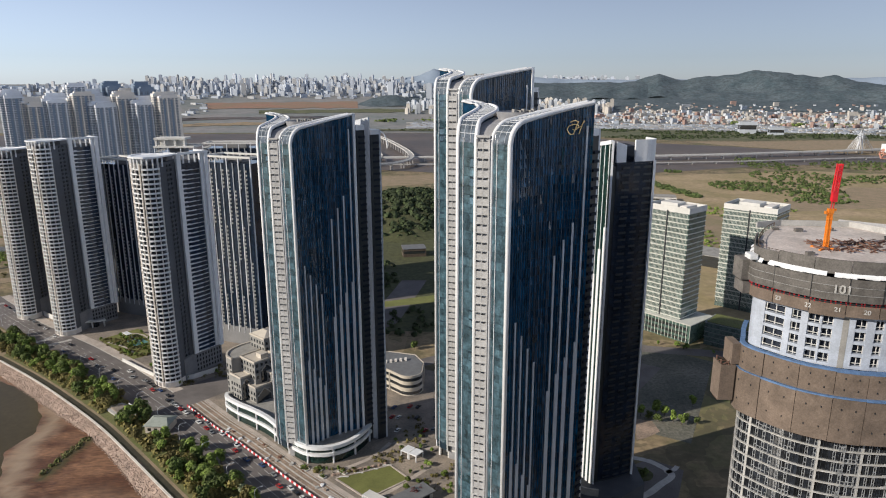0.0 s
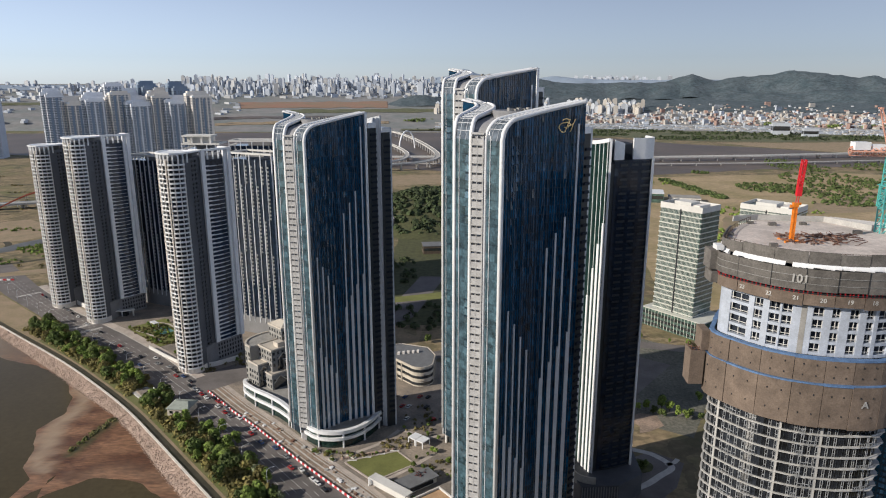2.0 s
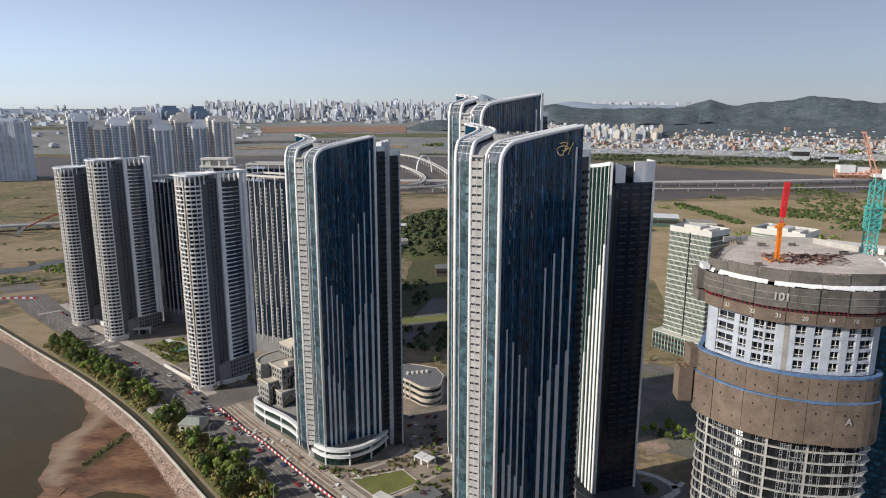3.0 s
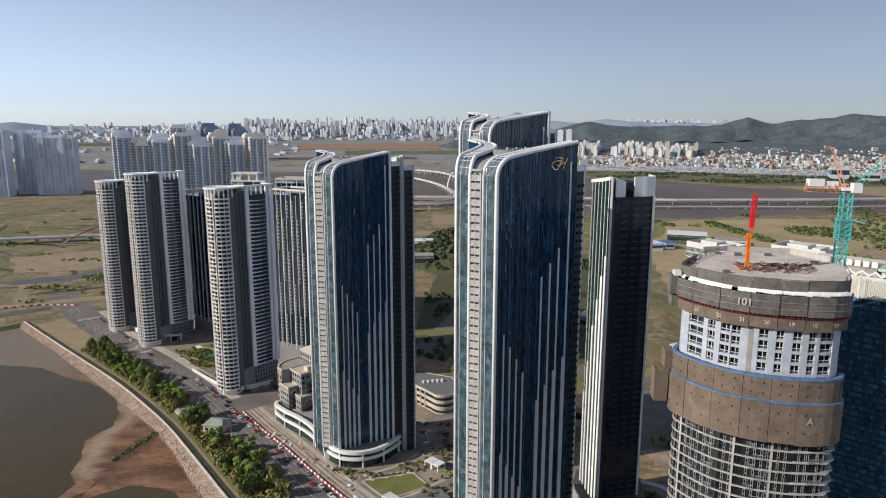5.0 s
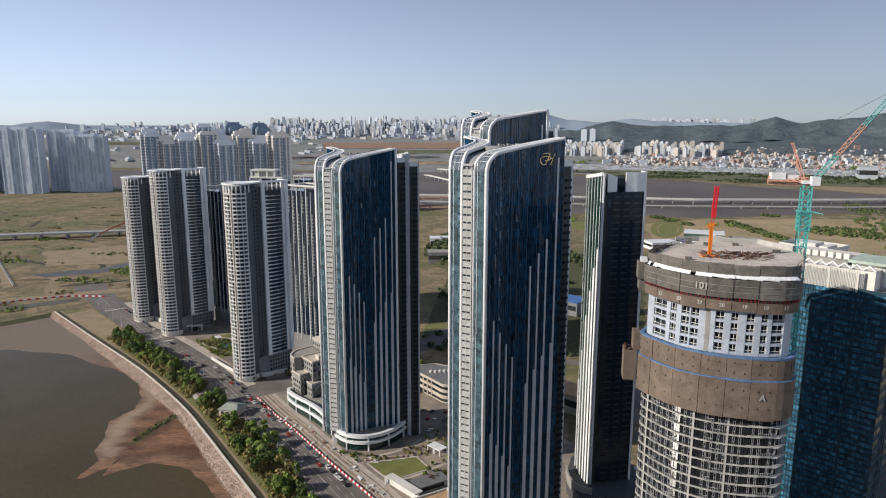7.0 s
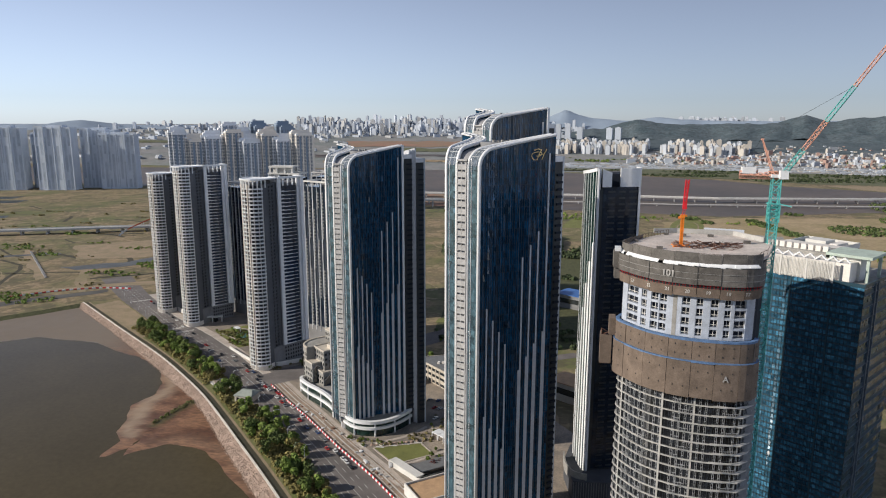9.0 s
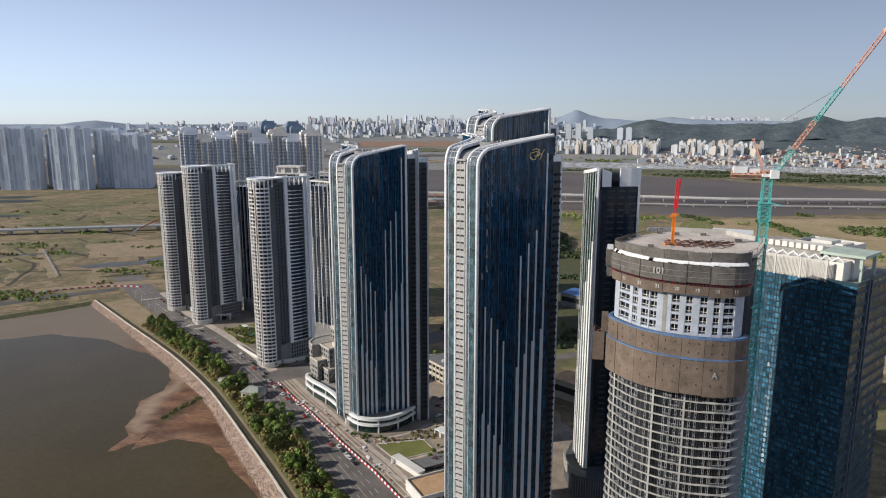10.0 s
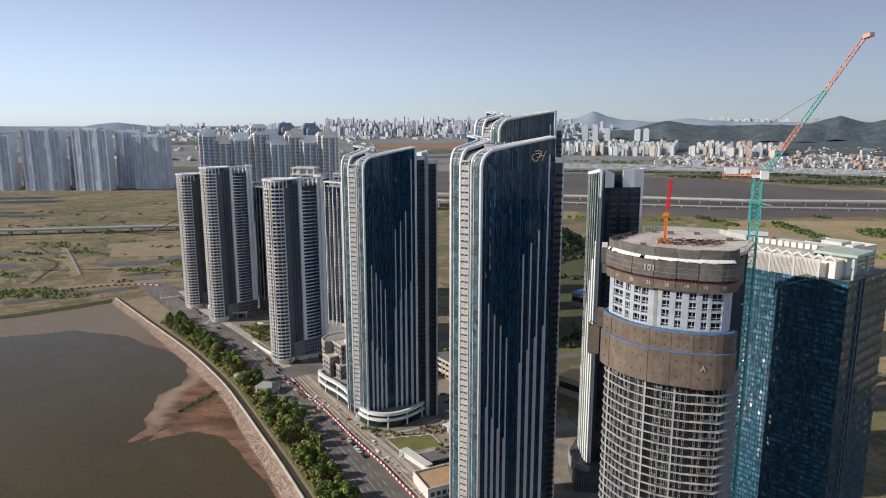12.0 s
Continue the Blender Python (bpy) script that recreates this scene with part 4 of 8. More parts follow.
def shore_tower(at, top, label):
    root = thing("apartment_tower", (at[0], at[1], 0), label, "apartment tower", "shore apartment towers")
    floors = int((top - 3 - 4) / FLAT)
    body = [*NOSE, (22.2, 10.5), (23.2, 12), (34.8, 30.6), (24, 44), (6, 32), (-3, 12)]
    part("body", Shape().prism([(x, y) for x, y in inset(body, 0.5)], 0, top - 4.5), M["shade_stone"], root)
    part("stone_base", Shape().prism([(20.9, 0.3), (22.6, 10.5), (23.7, 11.6), (35.4, 30.8), (24, 44.4), (5.6, 32.4), (-0.6, 12)], 0, 15), M["grey_wall"], root, "dark stone base storeys")
    low = Shape()
    for k in range(4):
        for f in range(9):
            c = Vector((24.0, 12.2)).lerp(Vector((35.2, 30.4)), (f + 0.5) / 9)
            low.box(c.x - 0.1, c.x + 0.35, c.y - 0.7, c.y + 0.5, 2.2 + k * 3.1, 3.9 + k * 3.1)
    tagged(part("base_window_grid", low, M["window"], root), kind="stuff")
    part("nose_base", Shape().prism([*inset(NOSE + [(20.8, 4), (0, 4)], 0.1)], 0, 4), M["stone"], root, "pale stone plinth")
    mid = NOSE[6:17]
    curl = NOSE[11:18]
    side = NOSE[:7]
    for k in range(floors):
        z = 4 + k * FLAT
        swell = 1.0 + 0.6 * math.sin(k * 0.3)
        key = ("nose", round(swell, 1))
        shared(key, "balcony", lambda: ring(curl, 0.1, swell - 0.02, 0, 0.25).add(*(lambda r: (r.v, r.f))(ring(curl, swell - 0.15, swell, -0.1, 1.05))), M["white"], root, (0, 0, z), label="white curved balcony parapet")
        shared("front_bal" + str(k % 2), "balcony", lambda: ring(mid[:5], 0.1, 1.0 - 0.35 * (k % 2), 0, 0.25).add(*(lambda r: (r.v, r.f))(ring(mid[:4 + k % 2], 0.85 - 0.35 * (k % 2), 1.0 - 0.35 * (k % 2), -0.1, 0.95))), M["white"], root, (0, 0, z), label="white balcony parapet")
        tagged(shared("nose_glass", "window_band", lambda: ring(mid, -0.4, -0.2, 0.2, FLAT - 0.1), M["shaded_balcony_back"], root, (0, 0, z)), kind="stuff")
        shared("side_wall", "spandrel", lambda: ring(side, -0.1, 0.1, 0, 1.25), M["stone"], root, (0, 0, z))
    piers = Shape()
    for line, step in ((side, 1), (mid[:6], 2), (curl, 2)):
        for i in range(0, len(line), step):
            d = unit(line[max(0, i - 1)], line[min(len(line) - 1, i + 1)])
            flat_bar(piers, line[i], Vector((d.y, -d.x)), 1, top - 4, 0.6 if step == 1 else 0.38, 0.3 if step == 1 else 0.9)
    tagged(part("pier_grid", piers, M["stone"], root), kind="stuff")
    # the side in shadow, its shade put into the stone colour, with small openings
    slots = Shape()
    for k in range(4, floors):
        z = 4 + k * FLAT
        for f in (0.3, 0.7):
            p = Vector((20.9, 1)).lerp(Vector((22.2, 10.5)), f)
            slots.box(p.x - 0.2, p.x + 0.25, p.y - 1.0, p.y + 1.0, z + 0.4, z + 1.9)
    tagged(part("opening_grid", slots, M["window"], root), kind="stuff")
    # wing with its pale piers and stacked balconies
    a, b = Vector((23.4, 11.6)), Vector((35.4, 30.8))
    d = (b - a).normalized()
    out = Vector((d.y, -d.x))
    L = (b - a).length
    for f0, f1, dep in ((0.0, 0.13, 1.6), (0.78, 0.88, 1.2), (0.88, 1.0, 3.0)):
        p, q = a + d * L * f0, a + d * L * f1
        part("wing_pier", Shape().prism([p + out * dep, q + out * dep, q - out * 0.3, p - out * 0.3], 15, top - 0.8), M["white"], root, "tall pale wall pier")
    p, q = a + d * L * 0.13, a + d * L * 0.78
    part("wing_glass", Shape().prism([p + out * 0.1, q + out * 0.1, q - out * 0.4, p - out * 0.4], 15, top - 7), M["wing_glass"], root)
    ang = math.degrees(math.atan2(d.y, d.x))
    ww = L * 0.65
    for k in range(floors - 5):
        shared("wing_bal", "balcony", lambda: Shape().box(0.2, ww * 0.62, -1.3, 0.1, 0, 0.45).box(0.2, ww * 0.2, -1.3, -1.2, 0.45, 1.1).box(ww * 0.7, ww - 0.1, -0.5, 0.1, 0, 0.25),
               M["rail"], root, (p.x, p.y, 15 + k * FLAT), ang)
    # crown: roof slab over the nose and an open frame over the wing
    slab = [(-1.2, 3.5), (1.6, -5.6), (7.0, -9.8), (13.6, -11.4), (19.8, -8.0), (22.2, 0.4), (24.0, 10.5), (12, 13), (1, 12)]
    part("crown_slab", Shape().walls(slab, top - 1.1, top - 0.1, 1.6).prism(inset(slab, 1.4), top - 1.1, top - 0.6), M["white"], root, "white overhanging roof slab")
    for i in range(1, len(NOSE), 2):
        part("crown_post", Shape().box(NOSE[i][0] - 0.4, NOSE[i][0] + 0.4, NOSE[i][1] - 0.1, NOSE[i][1] + 0.7, top - 7, top - 1.1), M["white"], root)
    fr = Shape()
    for f in (0.02, 0.24, 0.43, 0.62, 0.81, 0.98):
        c = a + d * L * f + out * 0.8
        fr.beam((c.x, c.y, top - 7), (c.x, c.y, top), 0.9)
    c0, c1 = a + out * 1.4, b + out * 2.4
    fr.beam((c0.x, c0.y, top - 0.5), (c1.x, c1.y, top - 0.5), 2.0, 1.4)
    fr.beam((c0.x - 9, c0.y + 4, top - 0.5), (c0.x, c0.y, top - 0.5), 2.0, 1.4)
    e0, e1 = b + out * 2.4, b - out * 10
    fr.beam((e0.x, e0.y, top - 0.5), (e1.x, e1.y, top - 0.5), 2.0, 1.4)
    part("crown_frame", fr, M["white"], root, "white open roof frame")
    part("lift_house", Shape().box(10, 19, 10, 19, top - 5, top - 1.8), M["grey_wall"], root)
    return root


# darker copy of the stone, holding the shadow side's shade in its colour
M["shade_stone"] = mat("shaded_stone", (0.105, 0.11, 0.122), 0.8, 0.0, 0.12, 0.1, 2.0)
M["stone"] = mat("pale_stone", (0.74, 0.70, 0.65), 0.8, 0.0, 0.1, 0.1, 2.0)
M["wing_glass"] = glass_mat("wing_glass", (0.022, 0.036, 0.062), 0.1, 0.03, 0.5, spec=0.5)
M["rail"] = mat("balcony_rail", (0.66, 0.68, 0.71), 0.5, 0.0, 0.1, 0.1, 2.0)
for (x, y, z), w in (((-195, 408, 150.6), "at the road crossing"), ((-313.5, 499, 152.4), "beside the garden gate"), ((-366.5, 535, 142.6), "at the road bend")):
    shore_tower((x, y), z, "pale apartment tower with curved balconies " + w)


def striped_tower(a, b, deep, top, label, pitch=5.2, frame=True):
    """A dark slab of flats with pale upright piers and an open roof frame; a and b: its front corners."""
    d = unit(a, b)
    root = thing("apartment_block", (a[0], a[1], 0), label, "apartment tower", "dark slab towers", rz=math.degrees(math.atan2(d.y, d.x)))
    L = math.dist(a, b)
    part("body", Shape().box(0, L, 0.3, deep, 0, top - 5), M["navy_glass"], root)
    part("stone_base", Shape().box(-0.2, L + 0.2, -0.1, deep + 0.1, 0, 14), M["grey_wall"], root)
    n = max(2, round(L / pitch))
    for i in range(n + 1):
        x = L * i / n
        w = 0.6 if i % 2 == 0 else 0.3
        part("pier", Shape().box(x - w / 2, x + w / 2, -0.5, 0.4, 10, top - (0.5 if i % 2 == 0 else 5)), M["pier"], root)
        part("side_pier", Shape().box(-0.4, 0.3, deep * i / n - w / 2 + 0.7, deep * i / n + w / 2 + 0.7, 10, top - 4), M["pale_wall"], root)
    bal = Shape()
    for k in range(int((top - 20) / FLAT)):
        for i in range(n):
            if (i + k // 9) % 3:
                bal.box(L * i / n + 0.6, L * i / n + 1.7, -0.35, 0.4, 14 + k * FLAT, 15.2 + k * FLAT)
    tagged(part("balcony_grid", bal, M["grille"], root), kind="stuff")
    s = Shape().box(-0.6, L + 0.6, -0.8, 1.4, top - 1.3, top)
    s.box(-0.6, 1.2, 1.4, deep, top - 1.3, top).box(L - 1.2, L + 0.6, 1.4, deep, top - 1.3, top).box(-0.6, L + 0.6, deep - 1.5, deep + 0.6, top - 1.3, top)
    part("roof_frame", s, M["pale_wall"], root)
    part("roof_house", Shape().box(L * 0.3, L * 0.7, deep * 0.3, deep * 0.75, top - 5, top - 1.6), M["grey_wall"], root)
    return root


striped_tower((-176, 481), (-138, 466), 22, 143, "dark slab tower with white piers behind the curved-balcony tower")
striped_tower((-286, 546), (-252, 532), 20, 134, "dark slab tower with white piers between the curved-balcony towers")
C_BLOCK = striped_tower((-226, 516), (-196, 517), 20, 146, "dark slab tower with a white roof pavilion")
part("roof_pavilion", Shape().box(0, 24, 0, 14, 150.8, 152.2).box(0.5, 2, 0.5, 2, 144, 151).box(7, 8.5, 0.5, 2, 144, 151).box(15, 16.5, 0.5, 2, 144, 151).box(22, 23.5, 0.5, 2, 144, 151).box(3, 21, 4, 12, 144, 151), M["pale_wall"], C_BLOCK, "white flat-roofed roof pavilion")
striped_tower((-219, 600), (-166, 602), 22, 141, "long dark slab tower with an open roof frame")


# ---- the round tower under construction ----
CX, CY = 97.0, 160.0
SITE = thing("construction_tower", (CX, CY, 0), "round concrete tower under construction wrapped in brown and grey netting", "building under construction")


# the shallow bow of the front wall, a station for each bearing round the tower
FRONT = [(118, -6.0, 20.5), (135, -10.5, 15.5), (150, -14.6, 9.6), (163, -17.6, 4.4), (176, -20.0, -0.8), (190, -21.9, -5.8), (206, -18.6, -11.4), (219.6, -14.5, -16.2), (233.2, -9.9, -19.3), (246.8, -4.9, -21.3), (260.4, 0.4, -22.3), (274, 5.5, -22.6), (287.6, 10.4, -22.0), (297, 13.2, -20.4), (306, 14.6, -16.8)]
FRONT_S = smooth_line([(x, y) for _, x, y in FRONT], 8)
FRONT_A = [FRONT[k][0] + (FRONT[k + 1][0] - FRONT[k][0]) * i / 8 for k in range(len(FRONT) - 1) for i in range(8)] + [FRONT[-1][0]]


def bow(r, a):
    """A place on the front at bearing a; r: 23.4 on the wall itself, more in front of it. Gives the way out too."""
    x, y = (float(np.interp(a, FRONT_A, [p[q] for p in FRONT_S])) for q in (0, 1))
    k = min(len(FRONT_S) - 1, max(0, int(np.searchsorted(FRONT_A, a))))
    d = unit(FRONT_S[max(0, k - 3)], FRONT_S[min(len(FRONT_S) - 1, k + 3)])
    out = Vector((d.y, -d.x))
    return Vector((x, y)) + out * (r - 23.4) * 0.8, out


def rim(r, a0=118.0, a1=306.0, n=48):
    """The curved front and then the corner at the far end."""
    k = (r - 23.4) * 0.8
    return [tuple(bow(r, a0 + (a1 - a0) * i / n)[0]) for i in range(n + 1)] + [(17.6 + k, -12.0), (23 + k, 5)]


def site_prism(r, z0, z1):
    return Shape().prism(rim(r) + [(15, 21), (-3, 23)], z0, z1)


def arc_box(r0, r1, a0, a1, z0, z1, n=3):
    """A block along the bowed front between two depths."""
    q = [a0 + (a1 - a0) * i / n for i in range(n + 1)]
    return Shape().band([tuple(bow(r1, t)[0]) for t in q], [tuple(bow(r0, t)[0]) for t in q], z0, z1)


def lattice(s, a, b, w, bay, bar=0.16):
    """A square lattice boom from a to b."""
    a, b = Vector(a), Vector(b)
    d = (b - a).normalized()
    e = d.orthogonal().normalized() if abs(d.z) < 0.98 else Vector((1, 0, 0))
    f = d.cross(e)
    n = max(1, round((b - a).length / bay))
    cs = [(e * i + f * j) * w / 2 for i, j in ((-1, -1), (1, -1), (1, 1), (-1, 1))]
    for c in cs:
        s.beam(a + c, b + c, bar * 1.5)
    for k in range(n):
        p, q = a.lerp(b, k / n), a.lerp(b, (k + 1) / n)
        for i in range(4):
            s.beam(p + cs[i], p + cs[(i + 1) % 4], bar)
            s.beam(p + cs[i], q + cs[(i + 1) % 4], bar)
    return s


# near-black core: the shade inside the openings is put into its colour
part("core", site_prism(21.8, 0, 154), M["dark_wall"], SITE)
FLOORS = [114 - 2.95 * (k + 1) for k in range(38)]


def slab_edge():
    s = Shape()
    line = [tuple(bow(24.2, 118 + 4.5 * i)[0]) for i in range(38)] + [(12.6, -22.6), (15.6, -19.4), (17.0, -12.7), (23, 5)]
    return s.band(line, shift_line(line, 1.3), 0, 0.26)


def bays():
    """Dark window panes, pale wall strips, dark mullions and pale inner frames of one storey."""
    g, w, f, p = Shape(), Shape(), Shape(), Shape()

    def put(to, r0, r1, a0, a1, z0, z1):
        b = arc_box(r0, r1, a0, a1, z0, z1, 1)
        to.add(b.v, b.f)

    rng = random.Random(7)
    # the pale strip at 198 degrees paints a glint column on the glazing
    for a0, a1 in ((120.0, 197.5), (198.7, 233.6), (234.9, 256.4), (257.7, 310.0)):
        if a0 > 120:
            put(w, 23.2, 23.85, a0 - 1.2, a0, 0.26, 2.95)
        n = round((a1 - a0) / 4.3)
        step = (a1 - a0) / n
        for k in range(n):
            a = a0 + k * step
            put(g, 23.3 - 0.5 * (rng.random() < 0.3), 23.5, a, a + step, 0.26, 2.95)
            for q in (0.0, 0.36):
                put(f, 23.5, 23.62, a + step * q, a + step * q + 0.2, 0.26, 2.95)
            if rng.random() < 0.75:
                b0, b1 = a + step * 0.62, a + step * 0.98
                for x0, x1, z0, z1 in ((b0, b0 + 0.26, 0.3, 2.6), (b1 - 0.26, b1, 0.3, 2.6), (b0, b1, 2.45, 2.6), (b0, b1, 1.15, 1.27)):
                    put(p, 23.55, 23.72, x0, x1, z0, z1)
    return g, w, f, p


B_G, B_W, B_F, B_P = bays()
M["site_frame"] = mat("window_frames", (0.30, 0.31, 0.32), 0.5)
M["site_glass"] = glass_mat("new_window_glass", (0.016, 0.019, 0.025), 0.05, 0.02, 0.5, spec=0.6, shades=0.5)
M["slab"] = mat("slab_edge", (0.44, 0.43, 0.41), 0.8, 0.0, 0.15, 0.3, 3.0)
for k, z in enumerate(FLOORS):
    shared("site_slab", "floor_slab", slab_edge, M["slab"], SITE, (0, 0, z), label="rounded pale floor slab edge")
    tagged(shared("site_glass", "window_band", lambda: B_G, M["site_glass"], SITE, (0, 0, z)), kind="stuff")
    tagged(shared("site_wall", "wall_panel_grid", lambda: B_W, M["concrete"], SITE, (0, 0, z)), kind="stuff")
    tagged(shared("site_bars", "mullion_band", lambda: B_F, M["dark"], SITE, (0, 0, z)), kind="stuff")
    tagged(shared("site_frames", "window_frame_band", lambda: B_P, M["site_frame"], SITE, (0, 0, z)), kind="stuff")
# glazed balcony fronts standing between the slabs, in a broken rhythm
def balcony_fronts(seed):
    g = random.Random(seed)
    s, a = Shape(), 192.0
    while a < 286:
        w = g.choice((3.4, 4.8, 6.2))
        if g.random() < 0.3:
            for z0, z1 in ((0.26, 0.36), (1.3, 1.42)):
                s.add(*(lambda t: (t.v, t.f))(arc_box(24.35, 24.5, a, a + w, z0, z1, 2)))
            for q in (0.0, 0.34, 0.67, 1.0):
                s.add(*(lambda t: (t.v, t.f))(arc_box(24.35, 24.5, a + w * q - 0.12, a + w * q + 0.12, 0.26, 1.42 if q not in (0.0, 1.0) else 2.95, 1)))
        a += w + g.uniform(0.4, 2.2)
    return s


FRONTS = [balcony_fronts(q) for q in (3, 8)]
for k, z in enumerate(FLOORS):
    tagged(shared("fronts" + str(k % 2), "balcony_frame", lambda: FRONTS[k % 2], M["site_frame"], SITE, (0, 0, z)), kind="stuff")
# straight balconies on the flat stretch
for k, z in enumerate(FLOORS):
    shared("site_bal", "balcony", lambda: Shape().prism([(4.0, -23.2), (10.4, -23.0), (15.0, -20.6), (14.8, -20.4), (10.3, -22.8), (4.0, -23.0)], 0.26, 0.6), M["slab"], SITE, (0, 0, z))

# hanging nets: two tiers of brown panels with blue edges
SEAMS = [150, 168, 186, 203, 220, 236.8, 252.6, 268.2, 285, 303]
PAN = list(zip(SEAMS, SEAMS[1:]))
rng = random.Random(11)
for z0, z1, r, m in ((114.0, 125.0, 26.3, "net"), (125.1, 131.2, 25.6, "net")):
    for a0, a1 in PAN:
        jig = rng.uniform(-0.12, 0.12)
        p = part("net_panel", arc_box(r - 0.25 + jig, r + jig, a0 + 0.15, a1 - 0.15, z0 + rng.uniform(-0.15, 0.15), z1, 4), M[m], SITE, "dusty brown netting panel")
        for aa in (0.3, 0.72):
            for zz in (0.3, 0.75):
                c = bow(r + jig + 0.05, a0 + (a1 - a0) * aa)[0]
                z = z0 + (z1 - z0) * zz
                part("net_tie", Shape().box(c.x - 0.1, c.x + 0.1, c.y - 0.1, c.y + 0.1, z - 0.2, z + 0.2), M["dark"], p)
    for a0, a1 in PAN:
        top = rng.uniform(0.3, 0.45) if r < 26 else rng.uniform(0.1, 0.32)
        part("blue_edge", arc_box(r - (1.4 if r < 26 else 0.9), r + rng.uniform(0.02, 0.2), a0, a1 - 0.02, z1 - rng.uniform(0, 0.25), z1 + top, 4), M["blue_sheet"], SITE, "bright blue sheeting strip")
part("net_return", Shape().prism([(14.0, -22.2), (16.6, -17.0), (15.4, -16.4), (13.0, -21.0)], 114.2, 131), M["net_grey"], SITE)

# freshly poured storeys: pale film-covered walls with deep openings
wall_r = 23.4
opens = [(170, 177), (181, 187), (198, 209), (212, 216.5), (220, 225.7), (226.8, 232.3), (243.2, 249), (253.2, 257.8), (263, 268.7), (273, 277.7), (280.2, 289.4)]
edges = [150.0] + [q for o in opens for q in o] + [301.0]
for i in range(0, len(edges) - 1, 2):
    part("wall_pier", arc_box(wall_r - 1.2, wall_r, edges[i], edges[i + 1], 131.4, 144.2, 5), M["fresh_wall"], SITE, "pale blue film-covered wall")
M["site_dark"] = mat("raw_interior", (0.30, 0.30, 0.29), 0.9)
for a0, a1 in opens:
    part("opening_back", arc_box(wall_r - 3.4, wall_r - 3.0, a0 - 1, a1 + 1, 131.4, 144.2, 2), M["site_dark"], SITE)
    ra = Shape()
    for k in range(5):
        part("opening_slab", (arc_box(wall_r - 3.0, wall_r - 0.1, a0, a1, 131.4 + k * 2.95, 132.15 + k * 2.95, 2)), M["fresh_wall"], SITE)
        ra.add(*(lambda t: (t.v, t.f))(arc_box(wall_r - 0.5, wall_r - 0.35, a0, a1, 132.8 + k * 2.95, 132.95 + k * 2.95, 2)))
        ra.add(*(lambda t: (t.v, t.f))(arc_box(wall_r - 2.3, wall_r - 2.1, a0 + (a1 - a0) * 0.45, a0 + (a1 - a0) * 0.95, 131.9 + k * 2.95, 133.7 + k * 2.95, 1)))
        for f in (0.02, 0.5, 0.94):
            ra.add(*(lambda t: (t.v, t.f))(arc_box(wall_r - 0.75, wall_r - 0.6, a0 + (a1 - a0) * f, a0 + (a1 - a0) * f + 0.4, 132.3 + k * 2.95, 134.35 + k * 2.95, 1)))
    tagged(part("guard_rail", ra, M["pale_wall"], SITE), kind="stuff")
part("blue_film", arc_box(wall_r + 0.02, wall_r + 0.06, 237, 240, 131.4, 144.0, 3), M["stone_light"], SITE)
part("wall_return", Shape().prism([(12.6, -20.2), (14.3, -16.6), (18.6, 4), (15.5, 5)], 131, 154), M["blue_sheet"], SITE)


def lettering(text, size, r, ang, z, parent, material):
    """Words curved flat against the netting."""
    c = bpy.data.curves.new("lettering", "FONT")
    c.body, c.size, c.align_x, c.align_y, c.extrude = text, size, "CENTER", "CENTER", 0.02
    c.offset = 0.025 * size
    ob = new("lettering", c)
    me = bpy.data.meshes.new_from_object(ob)
    bpy.data.objects.remove(ob)
    o = part("lettering", me, material, parent, "white painted characters")
    p, out = bow(r, ang)
    o.matrix_basis = Matrix.Translation((p.x, p.y, z)) @ Matrix.Rotation(math.atan2(out.y, out.x) + math.pi / 2, 4, "Z") @ Matrix.Rotation(math.pi / 2, 4, "X")


# climbing formwork: number strip, red braces, the grey band and the parapet
for i, (a0, a1) in enumerate(PAN):
    part("number_strip", arc_box(24.8, 25.1, a0 + 0.2, a1 - 0.2, 144.0 - (0.35 if i % 3 == 1 else 0.0), 146.7, 3), M["net"], SITE)
    part("grey_net", arc_box(25.4, 25.7 + rng.uniform(-0.1, 0.1), a0 + 0.12, a1 - 0.12, 147.6 + rng.uniform(-0.1, 0.1), 152.7, 4), M["net_grey"], SITE, "weathered grey netting panel")
    part("parapet_net", arc_box(24.4, 24.7 + rng.uniform(-0.1, 0.1), a0 + 0.15, a1 - 0.15, 153.4, 156.4 + rng.uniform(-0.6, 0.35), 4), M["net_grey"], SITE, "weathered grey netting panel")
    for zz in (149.2, 150.9):
        part("scaffold_bar", arc_box(25.78, 25.88, a0 + 0.2, a1 - 0.2, zz, zz + 0.09, 3), M["site_dark"], SITE)
    part("net_seam", arc_box(25.75, 25.85, a1 - 0.1, a1 + 0.1, 147.6, 152.7, 1), M["dark"], SITE)
for i, t in enumerate(("23", "22", "21", "20", "19", "18", "17")):
    lettering(t, 1.4, 25.16, 206 + 13.6 * i, 145.4, SITE, M["line"])
lettering("101", 2.6, 25.95, 233.8, 150.2, SITE, M["line"])
lettering("A", 2.4, 26.6, 276.0, 120.6, SITE, M["line"])
led = Shape()
